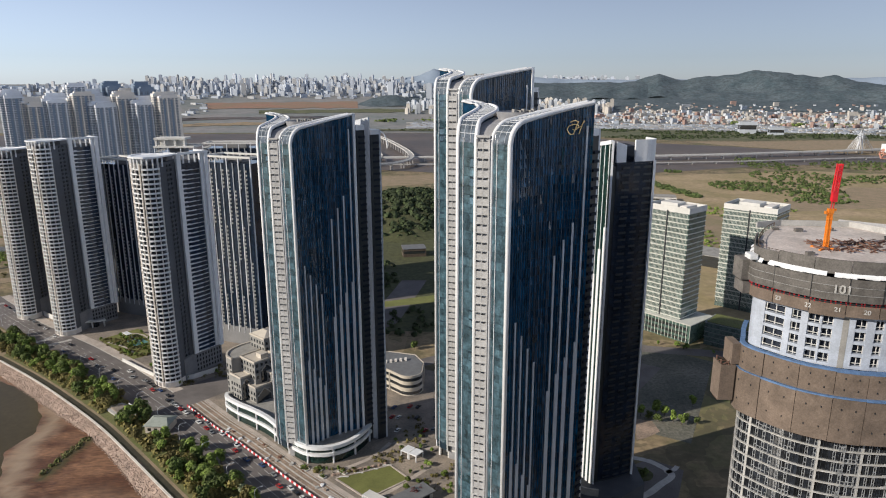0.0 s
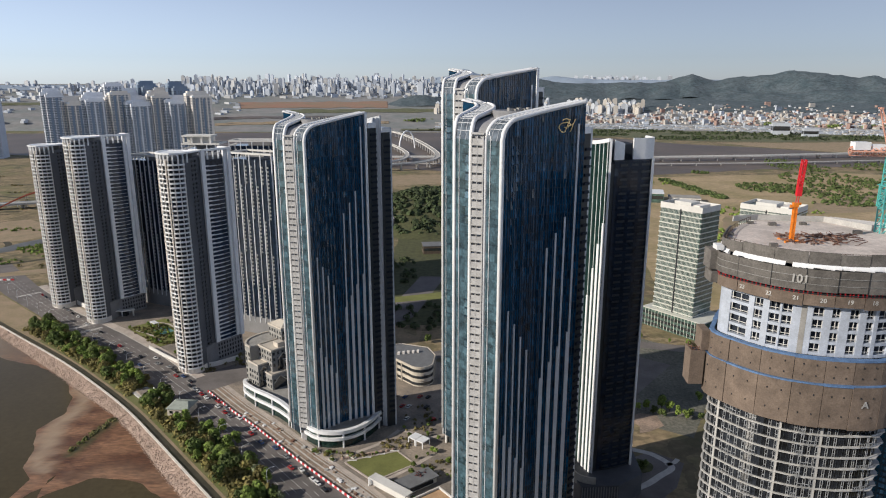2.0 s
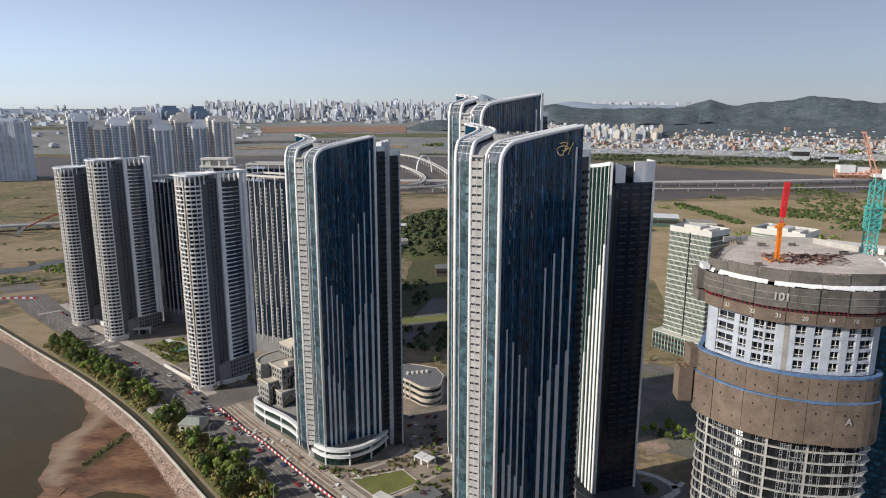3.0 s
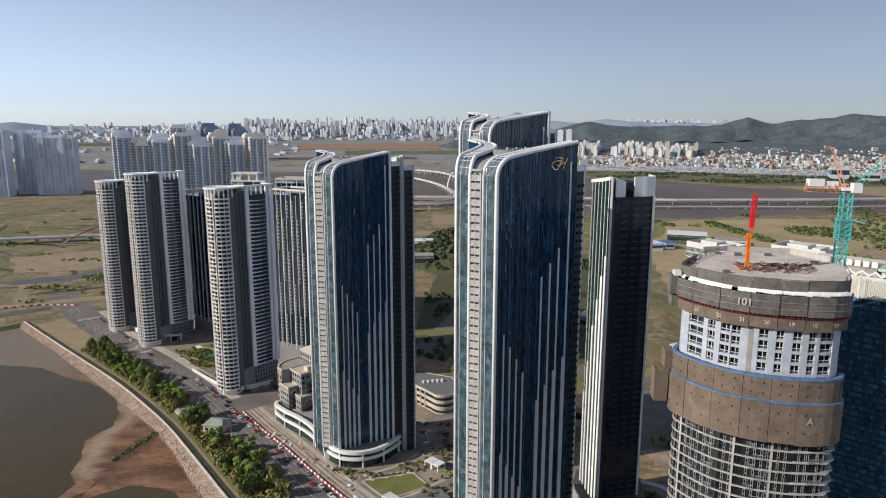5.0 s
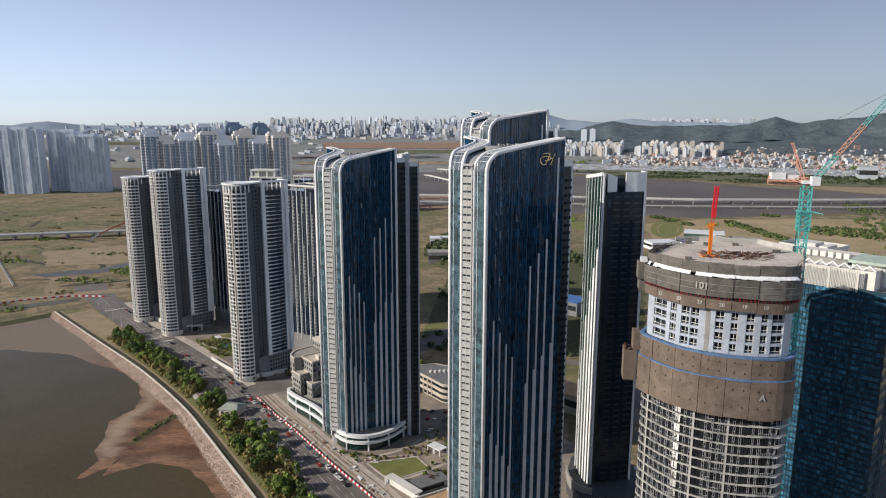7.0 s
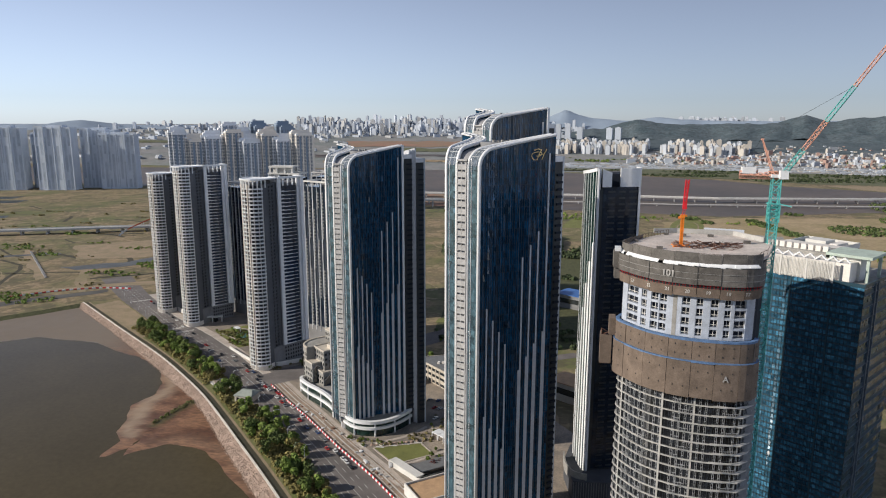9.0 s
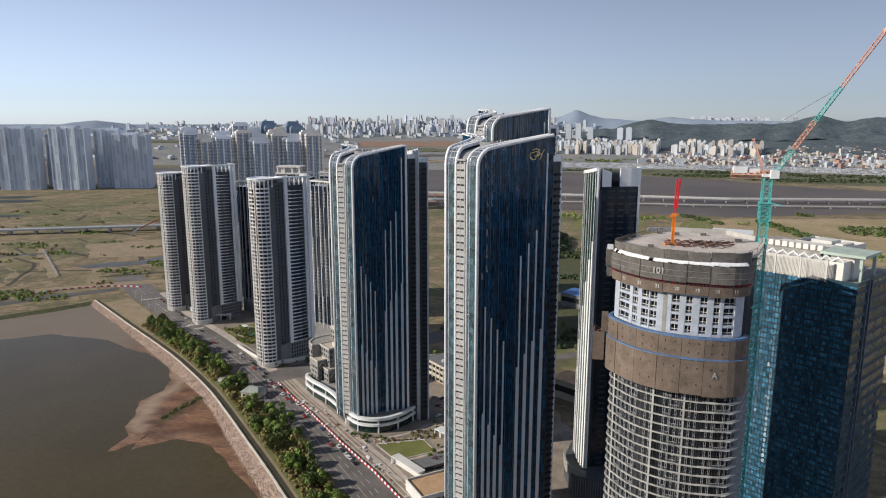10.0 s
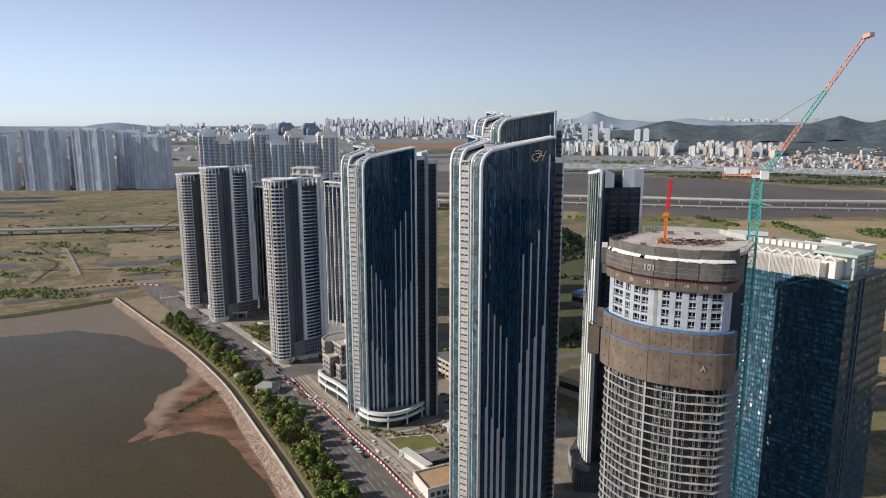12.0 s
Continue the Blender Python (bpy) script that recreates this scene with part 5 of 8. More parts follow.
for i in range(42):
    rr = 25.3 + rng.uniform(0, 0.6)
    if rng.random() < 0.12:
        continue
    drop = rng.uniform(0, 0.3)
    a0, a1 = 158 + 3.4 * i, 158 + 3.4 * (i + 1)
    q = [bow(24.6, a0)[0], bow(24.6, a1)[0], bow(rr, a1)[0], bow(rr, a0)[0]]
    hi = (153.9, 153.9, 153.3 - drop, 153.3 - drop * 0.6)
    led.add([(p.x, p.y, z) for p, z in zip(q, hi)] + [(p.x, p.y, z - 0.25) for p, z in zip(q, hi)],
            [(0, 1, 2, 3), (7, 6, 5, 4), (3, 2, 6, 7), (1, 0, 4, 5), (0, 3, 7, 4), (2, 1, 5, 6)])
tagged(part("white_ledge", led, M["white"], SITE, "white sheeting draped on the formwork ledge"), kind="stuff")
for i in range(60):
    p = bow(24.95, 165 + 2.3 * i + rng.uniform(-0.5, 0.5))[0]
    part("formwork_brace", Shape().beam((p.x, p.y, 146.6), (p.x, p.y, 147.7), 0.25), M["red_paint"], SITE, "red formwork brace")
part("formwork_deck", arc_box(22.5, 25.4, 150, 306, 146.9, 147.1, 30), M["dark"], SITE)
part("formwork_end", Shape().prism([(14.0, -20.6), (15.4, -17.4), (18.5, -9), (16.4, -8)], 144.5, 153.2), M["net_grey"], SITE)
part("left_hoist", Shape().box(-28.2, -27.9, -5.5, -0.5, 116.0, 125.5).box(-27.9, -24.6, -5.6, -5.3, 116.0, 125.5).box(-25.6, -23.6, -5, 0, 125.5, 131), M["net"], SITE, "netted hoist cage on the side")
part("hoist_frame", lattice(Shape(), (-26.4, -2.9, 115.5), (-26.4, -2.9, 126.5), 2.8, 1.5, 0.16), M["rust"], SITE, "rusty hoist cage frame")
part("left_formwork", Shape().box(-25.2, -22.6, -4.4, 0.6, 147.5, 152.5).box(-24.8, -22.4, -5, 0, 144.2, 147), M["net_grey"], SITE)
part("left_sheet", Shape().box(-25.0, -23.2, -7.5, -4.5, 153.4, 154.6), M["white"], SITE)
part("roof_deck", site_prism(24.0, 154.0, 155.0), M["deck"], SITE, "rough concrete roof deck")
rails = Shape()
line = rim(23.6)
for i in range(0, len(line) - 1):
    rails.beam((*line[i], 155), (*line[i], 156.5), 0.12)
    rails.beam((*line[i], 156.4), (*line[i + 1], 156.4), 0.1)
tagged(part("roof_rail", rails, M["bark"], SITE), kind="stuff")
part("roof_upstand", Shape().walls([(24, 6), (15, 21.5), (-3, 23.6), (-11, 21)], 155, 156.6, 0.4, False), M["concrete"], SITE)
for i in range(90):
    x, y = rng.uniform(-8, 10), rng.uniform(-9, 3)
    a = rng.choice((0.4, 0.45, 2.0, 1.3))
    l = rng.uniform(1.5, 5)
    part("steel_bar", Shape().beam((x, y, 155.15 + rng.random() * 0.5), (x + l * math.cos(a), y + l * math.sin(a), 155.15 + rng.random() * 0.7), rng.uniform(0.1, 0.3)), M["rust"], SITE)
for x, y, s in ((-13, -10, 0.8), (-3, 15, 0.9), (6, 16, 0.8), (-8, 17, 0.7), (15, 5, 0.9), (-19, 2, 0.7)):
    part("site_crate", Shape().box(x, x + 2.2 * s, y, y + 1.4 * s, 155.003, 155 + s), M["net_grey"], SITE)


BOOM = thing("placing_boom", (91.8, 156.6, 155.0), "orange and red concrete placing boom folded upright", "concrete boom")
part("mast", lattice(Shape(), (0, 0, 0), (0, 0.1, 9.0), 0.7, 1.1, 0.16).box(-0.24, 0.24, -0.24, 0.24, 0, 9), M["orange_paint"], BOOM, "orange lattice mast")
for z in (2.4, 4.9, 7.2):
    part("mast_collar", Shape().box(-0.5, 0.5, -0.5, 0.5, z, z + 0.35), M["orange_paint"], BOOM)
part("head", Shape().box(-0.7, 0.6, -0.5, 0.5, 8.8, 9.9).box(-1.3, -0.7, -0.35, 0.35, 8.6, 9.3).box(0.6, 1.2, -0.3, 0.3, 9.3, 9.9), M["orange_paint"], BOOM)
part("link", Shape().beam((-0.1, 0, 9.9), (0.05, 0, 12.0), 0.16).beam((0.5, 0, 9.9), (0.6, 0, 12.0), 0.16), M["red_paint"], BOOM)
part("lower_arm", Shape().box(-0.25, 0.95, -0.5, 0.5, 11.6, 13.9), M["red_paint"], BOOM, "bright red folded arm")
part("upper_arm", lattice(Shape(), (0.35, 0, 13.9), (0.75, 0.1, 20.6), 0.9, 1.0, 0.14), M["red_paint"], BOOM, "red lattice arm")
part("base_frame", Shape().beam((-2.5, -2, 0.2), (2.5, 2, 0.2), 0.4).beam((-2.5, 2, 0.2), (2.5, -2, 0.2), 0.4), M["orange_paint"], BOOM)

CRANE = thing("tower_crane", (120.2, 167.4, 0), "teal luffing tower crane with an orange counter jib", "tower crane")
part("mast", lattice(Shape(), (0, 0, 0), (0, 0, 176), 2.4, 2.4, 0.19), M["teal_paint"], CRANE, "teal lattice mast")
part("climbing_frame", lattice(Shape(), (0, 0, 162), (0, 0, 168), 3.0, 1.5, 0.16), M["teal_paint"], CRANE)
part("climbing_platform", Shape().walls([(-1.9, -1.9), (1.9, -1.9), (1.9, 1.9), (-1.9, 1.9)], 167.6, 167.8, 0.9).beam((1.9, -1.9, 167.7), (4.4, -2.6, 167.2), 0.3), M["teal_paint"], CRANE)
part("slew_deck", Shape().box(-1.8, 1.8, -1.6, 1.6, 176, 176.9), M["white"], CRANE)
part("counter_jib", lattice(Shape(), (-10.5, 1.5, 176.6), (2, 0, 176.6), 1.6, 1.8, 0.2).box(-10.5, 0, 0.6, 1.8, 176.6, 176.75), M["salmon"], CRANE, "pale orange counter jib")
part("machine_house", Shape().box(-10.0, -6.0, 0.2, 2.8, 177, 179.0).box(-5.4, -2.2, 0.4, 2.4, 177, 178.4), M["white"], CRANE, "white winch house")
part("cab", Shape().box(0.4, 2.8, -2.6, -0.6, 175.6, 178.2), M["white"], CRANE, "white operator cab")
part("a_frame", Shape().beam((-1, -1.2, 177), (-5.0, -0.4, 187.6), 0.28).beam((-1, 1.4, 177), (-5.0, 0.6, 187.6), 0.28).beam((-2.4, -0.9, 180.5), (-2.4, 1.0, 180.5), 0.2).beam((-3.6, -0.6, 184), (-3.6, 0.8, 184), 0.2).box(-5.4, -4.7, -0.6, 0.8, 187.4, 187.9), M["salmon"], CRANE, "orange mast head frame")
J0, J1 = Vector((2.0, -0.8, 177.5)), Vector((15.8, -35.4, 215.3))
for f0, f1, mm in ((0.0, 0.2, "teal_paint"), (0.2, 0.42, "salmon"), (0.42, 0.66, "teal_paint"), (0.66, 1.0, "salmon")):
    part("jib", lattice(Shape(), J0.lerp(J1, f0), J0.lerp(J1, f1), 1.4 - 0.6 * f1, 1.8, 0.08), M[mm], CRANE, "luffing jib section")
part("jib_head", Shape().beam(J1, J1 + Vector((1, -2.0, 0.4)), 1.4, 1.0), M["salmon"], CRANE)
part("pendant", Shape().beam((-5.4, 0, 188), J0.lerp(J1, 0.66), 0.07), M["dark"], CRANE)
part("back_stay", Shape().beam((-5.4, 0, 188), (-9.5, 1.2, 178), 0.1), M["dark"], CRANE)
for z in (60, 85, 110, 135):
    part("wall_tie", Shape().beam((0, 0, z), (-6, -6, z), 0.3), M["teal_paint"], CRANE)
    part("wall_tie", Shape().beam((1.2, 0, z), (-4, -9, z), 0.3), M["teal_paint"], CRANE)


# ---- teal glass office tower ----
OFFICE = thing("office_tower", (156.7, 187.8, 0), "teal glass office tower with a white lattice roof screen", "office building", rz=math.degrees(math.atan2(26.2, -34.7)) + 180)
# local x runs back from the sharp corner along the long face to minus x
LF, RT, floor = 46.0, 40.0, 4.4
rng = random.Random(5)
bays_l = [(-LF + LF * i / 40, 0.0) for i in range(41)]
tagged(part("facade_panes", panes(bays_l, [137.4] * 41, 4, floor / 2, 0.02, rng, 0.75), M["teal_glass"], OFFICE, "teal glass panes"), kind="stuff")
sp = Shape()
for k in range(31):
    z = 4 + k * floor
    if z < 134:
        sp.box(-LF, 0, 0.03, 0.2, z + floor - 0.75, z + floor).box(-LF, 0, 0.03, 0.2, z + floor / 2 - 0.75, z + floor / 2)
        for t in (0.1, 0.7, 2.3):
            sp.box(-LF, -0.02, -0.07, 0.03, z + floor - t, z + floor - t + 0.07)
tagged(part("spandrel_grid", sp, M["teal_spandrel"], OFFICE), kind="stuff")
mu = Shape()
for i in range(0, 41):
    mu.box(bays_l[i][0] - 0.05, bays_l[i][0] + 0.05, -0.1, 0.05, 4, 137.4)
tagged(part("mullion_grid", mu, M["mullion"], OFFICE), kind="stuff")
for x in (-34.5, -24.0, -10.2):
    part("facade_pier", Shape().box(x - 0.3, x + 0.3, -0.2, 0.1, 0, 137.6), M["teal_spandrel"], OFFICE)
part("body", Shape().box(-LF, -0.05, 0.22, RT, 0, 136.5), M["dark"], OFFICE)
M["side_glass"] = glass_mat("side_glass", (0.03, 0.06, 0.085), 0.06, 0.05, 0.3, spec=0.8, shades=0.5)
side = [(0.0, RT * i / 26) for i in range(27)]
tagged(part("side_panes", panes(side, [137.2] * 27, 4, floor, 0.012, rng, 1.6), M["side_glass"], OFFICE, "dark grey-blue glass panes"), kind="stuff")
sp, sq = Shape(), Shape()
for k in range(31):
    z = 4 + k * floor
    if z < 134:
        sp.box(-0.1, 0.35, 0.3, RT, z + floor - 1.6, z + floor - 1.38)
        sq.box(-0.1, 0.06, 0.3, RT, z + floor - 1.38, z + floor)
tagged(part("ledge_grid", sp, M["mullion_pale"], OFFICE), kind="stuff")
tagged(part("side_spandrel_grid", sq, M["teal_spandrel"], OFFICE), kind="stuff")
for y in (10.0, 13.0):
    part("side_pier", Shape().box(-0.1, 0.6, y, y + 0.7, 0, 137.8), M["mullion_pale"], OFFICE)
part("roof_deck", Shape().box(-LF, 0, 0.2, RT, 136.5, 137.2), M["roof"], OFFICE)
part("parapet", Shape().box(-12, 0.2, -0.15, 0.5, 137.2, 138.4).box(-0.4, 0.2, 0.5, RT, 137.2, 138.4), M["teal_spandrel"], OFFICE)
scr = Shape()
for i in range(76):
    x = -LF + (LF - 10.3) * i / 75
    scr.box(x - 0.09, x + 0.09, -0.2, 0.05, 137.4, 144.6)
for k in range(15):
    scr.box(-LF, -10.2, -0.12, 0.0, 137.6 + k * 0.5, 137.72 + k * 0.5)
tagged(part("roof_screen", scr, M["pale_wall"], OFFICE, "white lattice roof screen"), kind="stuff")
for i in range(4):
    x = -LF + (LF - 10.3) * (i + 1) / 4
    part("screen_post", Shape().box(x - 0.3, x + 0.3, -0.3, 0.3, 137.2, 145), M["pale_wall"], OFFICE)
part("plant_room", Shape().box(-LF + 2, -6, 3, 10, 137.2, 144.2), M["stone"], OFFICE, "cream rooftop plant room")
for i in range(10):
    x = -LF + 2 + i * 3.8
    part("roof_gable", Shape().sweep([(x, 2.7, 144.6), (x + 1.9, 2.7, 146.2), (x + 3.8, 2.7, 144.6)], Vector((0, 1, 0)), 0.5, 0.5), M["white"], OFFICE)
part("helipad", Shape().box(-16, -1, 8, 24, 145.6, 146.6).box(-15, -14, 9, 10, 137, 145.6).box(-3, -2, 9, 10, 137, 145.6).box(-3, -2, 22, 23, 137, 145.6).box(-15, -14, 22, 23, 137, 145.6), M["helipad"], OFFICE, "pale green helipad slab")
part("helipad_house", Shape().box(-13, -5, 10, 20, 137.2, 145.5), M["pale_wall"], OFFICE)
part("rear_roof", Shape().box(-LF + 4, -18, 26, 39, 137.2, 144.2), M["stone"], OFFICE)
for i in range(9):
    part("fan_unit", Shape().box(-40 + i * 2.6, -38.2 + i * 2.6, 14, 16, 137.2, 147.4), M["stone"], OFFICE)
part("fan_deck", Shape().box(-LF + 3, -17, 11.5, 25, 137.2, 145.4), M["roof"], OFFICE)
# ---- shore: sea wall, path, trees ----
crest_near = CREST_S[:60]
top_in = shift_line(crest_near, 1.2)
s = Shape()
for i in range(len(crest_near) - 1):
    s.prism([crest_near[i], crest_near[i + 1], top_in[i + 1], top_in[i]], -0.5, 1.0)
M["coping"] = mat("coping_stone", (0.68, 0.64, 0.57), 0.9, 0.0, 0.1, 0.2, 2.0)
solo("sea_wall_coping", s, M["coping"], "pale concrete coping along the sea wall", "sea wall", kind="structure")
toe = shift_line(crest_near, -8.5)
mid_l = shift_line(crest_near, -0.1)
s = Shape().strip([(x, y, -3.6) for x, y in toe], [(x, y, 0.7) for x, y in mid_l])
solo("sea_wall_bank", s, M["rock"], "sloping stone sea wall", "sea wall", kind="structure")
rng = random.Random(21)
s = Shape()
L = length(crest_near)
for i in range(9000):
    p, u = along(crest_near, rng.uniform(0, min(L, 640)))
    o = rng.random()
    c = Vector((p[0] + u.y * (0.4 + 8.4 * o), p[1] - u.x * (0.4 + 8.4 * o), 0.75 - 4.1 * o))
    r = rng.uniform(0.2, 0.5)
    v = []
    for k in range(6):
        a = k * math.pi / 3
        v.append(c + Vector((r * math.cos(a) * rng.uniform(0.7, 1.2), r * math.sin(a) * rng.uniform(0.7, 1.2), rng.uniform(-0.2, 0.1))))
    v.append(c + Vector((0, 0, r * 0.55)))
    s.add(v, [(k, (k + 1) % 6, 6) for k in range(6)])
solo("riprap", s, M["rock"], "rough reddish-grey armour stones on the sea wall", "stones", kind="stuff")
ditch = shift_line(crest_near, 3.0), shift_line(crest_near, 5.4)
s = Shape().strip([(x, y, 0.05) for x, y in ditch[0]][::-1], [(x, y, 0.05) for x, y in ditch[1]][::-1])
M["ditch"] = mat("ditch_soil", (0.05, 0.045, 0.028), 0.95, 0.0, 0.3, 0.2, 2.0)
solo("shore_path", s, M["ditch"], "dark grassy strip behind the sea wall", "path", kind="structure")
pth = shift_line(crest_near, 5.4), shift_line(crest_near, 7.0)
s = Shape().strip([(x, y, 0.08) for x, y in pth[0]][::-1], [(x, y, 0.08) for x, y in pth[1]][::-1])
solo("shore_track", s, M["sand"], "narrow pale shore track", "path", kind="structure")

# green strip and bare verge beside the road
s = Shape()


def clip_strip(name, a, b, z, material, label, category):
    sh = Shape().strip([(x, y, z) for x, y in a], [(x, y, z) for x, y in b])
    return solo(name, sh, material, label, category, kind="structure")


def resample(line, n):
    L = length(line)
    return [along(line, L * i / (n - 1))[0] for i in range(n)]


road_left = resample(ROAD_L[1:9], 30)
shore_in = [min((along(shift_line(crest_near, 7.1), d)[0] for d in range(0, 620, 4)), key=lambda q: math.dist(q, p)) for p in road_left]
clip_strip("verge", shore_in, [(x - 0.5, y - 0.5) for x, y in road_left], 0.03, M["verge"], "rough grass verge between path and road", "grass")
clip_strip("bare_ground", shore_in[:9], [(x - 1, y - 1) for x, y in road_left[:9]], 0.05, M["sand"], "bare sandy ground beside the shore road", "ground")


def leaf_crown(rng, r, h, base, n, size):
    """A crown of many small leaf sprays in several lumps, open between them."""
    s = Shape()
    lumps = [(rng.uniform(-0.5, 0.5) * r, rng.uniform(-0.5, 0.5) * r, base + h * rng.uniform(0.25, 0.85), r * rng.uniform(0.35, 0.6)) for _ in range(9)]
    for i in range(n):
        x, y, z, q = lumps[i % 9]
        d = Vector((rng.gauss(0, 1), rng.gauss(0, 1), rng.gauss(0.15, 0.9))).normalized()
        c = Vector((x, y, z)) + d * q * rng.uniform(0.75, 1.1)
        e = (d + Vector((rng.gauss(0, 0.5), rng.gauss(0, 0.5), rng.gauss(0, 0.5)))).orthogonal().normalized()
        f = e.cross(d).normalized()
        k = size * rng.uniform(0.6, 1.3)
        s.add([c + e * k, c + f * k * 0.7 + d * k * 0.25, c - e * k * 0.9, c - f * k * 0.7 + d * k * 0.2], [(0, 1, 2, 3)])
    return s


def trunk_shape(rng, h, r):
    s = Shape().tube((0, 0, 0), (0.1, 0, h * 0.5), r, r * 0.65, 6)
    for k in range(5):
        a = rng.uniform(0, 6.28)
        s.tube((0.08, 0, h * (0.35 + 0.05 * k)), (math.cos(a) * h * 0.22, math.sin(a) * h * 0.22, h * rng.uniform(0.65, 0.85)), r * 0.5, r * 0.15, 5)
    return s


TREES = {}
for key, m, r, h, n, size, lab in (("dark", "leaf", 2.9, 6.6, 520, 0.62, "dense dark green tree in the shore strip"), ("olive", "leaf_olive", 2.6, 5.6, 460, 0.6, "brownish olive shrub tree in the shore strip"),
                                  ("green", "leaf_green", 2.6, 7.2, 500, 0.58, "fresh green tree in the shore strip"), ("bright", "leaf_bright", 2.9, 6.4, 520, 0.6, "bright yellow-green round tree beside the road"),
                                  ("pale", "leaf_pale", 2.4, 5.0, 440, 0.52, "pale blossoming tree beside the road"), ("red", "leaf_red", 2.2, 4.6, 400, 0.5, "dark red maple in the garden"),
                                  ("small", "leaf_green", 1.5, 3.4, 260, 0.42, "small clipped green garden tree")):
    rg = random.Random(len(key) * 7 + int(h * 10))
    t = thing("tree", (0, 0, -60), lab, "tree", "trees")
    part("trunk", trunk_shape(rg, h, 0.22), M["bark"], t)
    part("crown", leaf_crown(rg, r, h * 0.85, h * 0.15, n, size), M[m], t)
    TREES[key] = t
USED = set()


def plant(key, x, y, scale=1.0, z=0.0):
    m = pose(x, y, z, 0, 0, rng.uniform(0, 360))
    if key not in USED:
        USED.add(key)
        o = TREES[key]
        o.matrix_basis = m
        return o
    o = copy_thing(TREES[key], m)
    o.scale = (scale, scale, scale * rng.uniform(0.85, 1.15))
    return o


count = 0
strip_l, strip_r = shore_in[6:], road_left[6:]
for i in range(1200):
    f = rng.uniform(0, len(strip_l) - 1.01)
    k = int(f)
    a = Vector(strip_l[k]).lerp(Vector(strip_l[k + 1]), f - k)
    b = Vector(strip_r[k]).lerp(Vector(strip_r[k + 1]), f - k)
    u = rng.uniform(0.12, 0.96)
    p = a.lerp(b, u)
    if math.dist(p, (-168, 346)) < 13 or math.dist(p, (-196, 365)) < 12 or (math.dist(p, (-93, 268)) < 7):
        continue
    if u < 0.3 and rng.random() < 0.35:
        continue
    w = rng.random()
    key = "dark" if w < 0.28 else "olive" if w < 0.60 else "green" if w < 0.93 else "bright"
    plant(key, p.x, p.y, rng.uniform(0.95, 1.5))
    count += 1
    if count > 205:
        break
for x, y, key, sc in ((-103.5, 292, "bright", 1.15), (-92, 276, "bright", 1.2), (-99, 283, "pale", 1.1), (-80, 262, "pale", 1.0), (-74, 254, "pale", 0.9), (-70, 247, "green", 1.0), (-118, 309, "green", 1.2), (-131, 322, "green", 1.2), (-15.7, 280.6, "red", 1.2), (-12, 284, "red", 0.9)):
    plant(key, x, y, sc)

# underwood of the strip
s = Shape()
for i in range(2600):
    f = rng.uniform(0, len(strip_l) - 1.01)
    k = int(f)
    p = Vector(strip_l[k]).lerp(Vector(strip_l[k + 1]), f - k).lerp(Vector(strip_r[k]).lerp(Vector(strip_r[k + 1]), f - k), rng.uniform(0.1, 0.97))
    if math.dist(p, (-166, 346)) < 11 or math.dist(p, (-196, 365)) < 12:
        continue
    r = rng.uniform(0.5, 1.5) * (2.0 if rng.random() < 0.25 else 1.0)
    for _ in range(16):
        d = Vector((rng.gauss(0, 1), rng.gauss(0, 1), abs(rng.gauss(0.2, 0.8)))).normalized()
        c = Vector((p.x, p.y, 0.2)) + d * r * rng.uniform(0.6, 1.0)
        e = Matrix.Rotation(rng.uniform(0, 6.28), 3, d) @ d.orthogonal().normalized()
        q = e.cross(d)
        w = r * rng.uniform(0.25, 0.45)
        s.add([c + e * w, c + q * w, c - e * w, c - q * w], [(0, 1, 2, 3)])
solo("underwood", s, M["leaf_olive"], "tangled olive-green underwood of the shore strip", "shrubs", kind="stuff")

# ---- road markings, pavement, kerbs ----
center = [((a[0] + b[0]) / 2, (a[1] + b[1]) / 2) for a, b in zip(resample(ROAD_L, 60), resample(ROAD_R, 60))]


def dash_line(offset, dash, gap, a, b, width, name):
    line = shift_line(center, offset)
    s = Shape()
    d = a
    while d < b:
        p, u = along(line, d)
        q = (p[0] + u.x * dash, p[1] + u.y * dash)
        n = Vector((-u.y, u.x)) * width / 2
        s.add([(p[0] - n.x, p[1] - n.y, 0.09), (q[0] - n.x, q[1] - n.y, 0.09), (q[0] + n.x, q[1] + n.y, 0.09), (p[0] + n.x, p[1] + n.y, 0.09)], [(0, 1, 2, 3)])
        d += dash + gap
    return solo(name, s, M["line"], "white painted lane marks on the shore road", "road marking", kind="stuff")


for off in (-7, -3.5, 3.5, 7):
    dash_line(off, 5, 6, 60, 640, 0.35, "lane_mark")
dash_line(0, 10, 0.0, 60, 640, 0.3, "centre_line")
M["zebra"] = mat("crossing_paint", (0.62, 0.60, 0.57), 0.9, 0.0, 0.2, 0.4, 3.0)
for d0 in (276, 262, 136):
    s = Shape()
    for k in range(20):
        p, u = along(shift_line(center, -10 + k * 1.05), d0)
        n = Vector((-u.y, u.x)) * 0.28
        q = (p[0] + u.x * 4, p[1] + u.y * 4)
        s.add([(p[0] - n.x, p[1] - n.y, 0.1), (q[0] - n.x, q[1] - n.y, 0.1), (q[0] + n.x, q[1] + n.y, 0.1), (p[0] + n.x, p[1] + n.y, 0.1)], [(0, 1, 2, 3)])
    solo("crosswalk", s, M["zebra"], "white striped pedestrian crossing", "crosswalk", kind="structure")
FENCE = [(-160, 373), (-134.7, 347.6), (-114.5, 329.5), (-95.3, 310.6), (-78, 293.5), (-65.5, 282), (-47, 265), (-20, 237), (10, 206)]
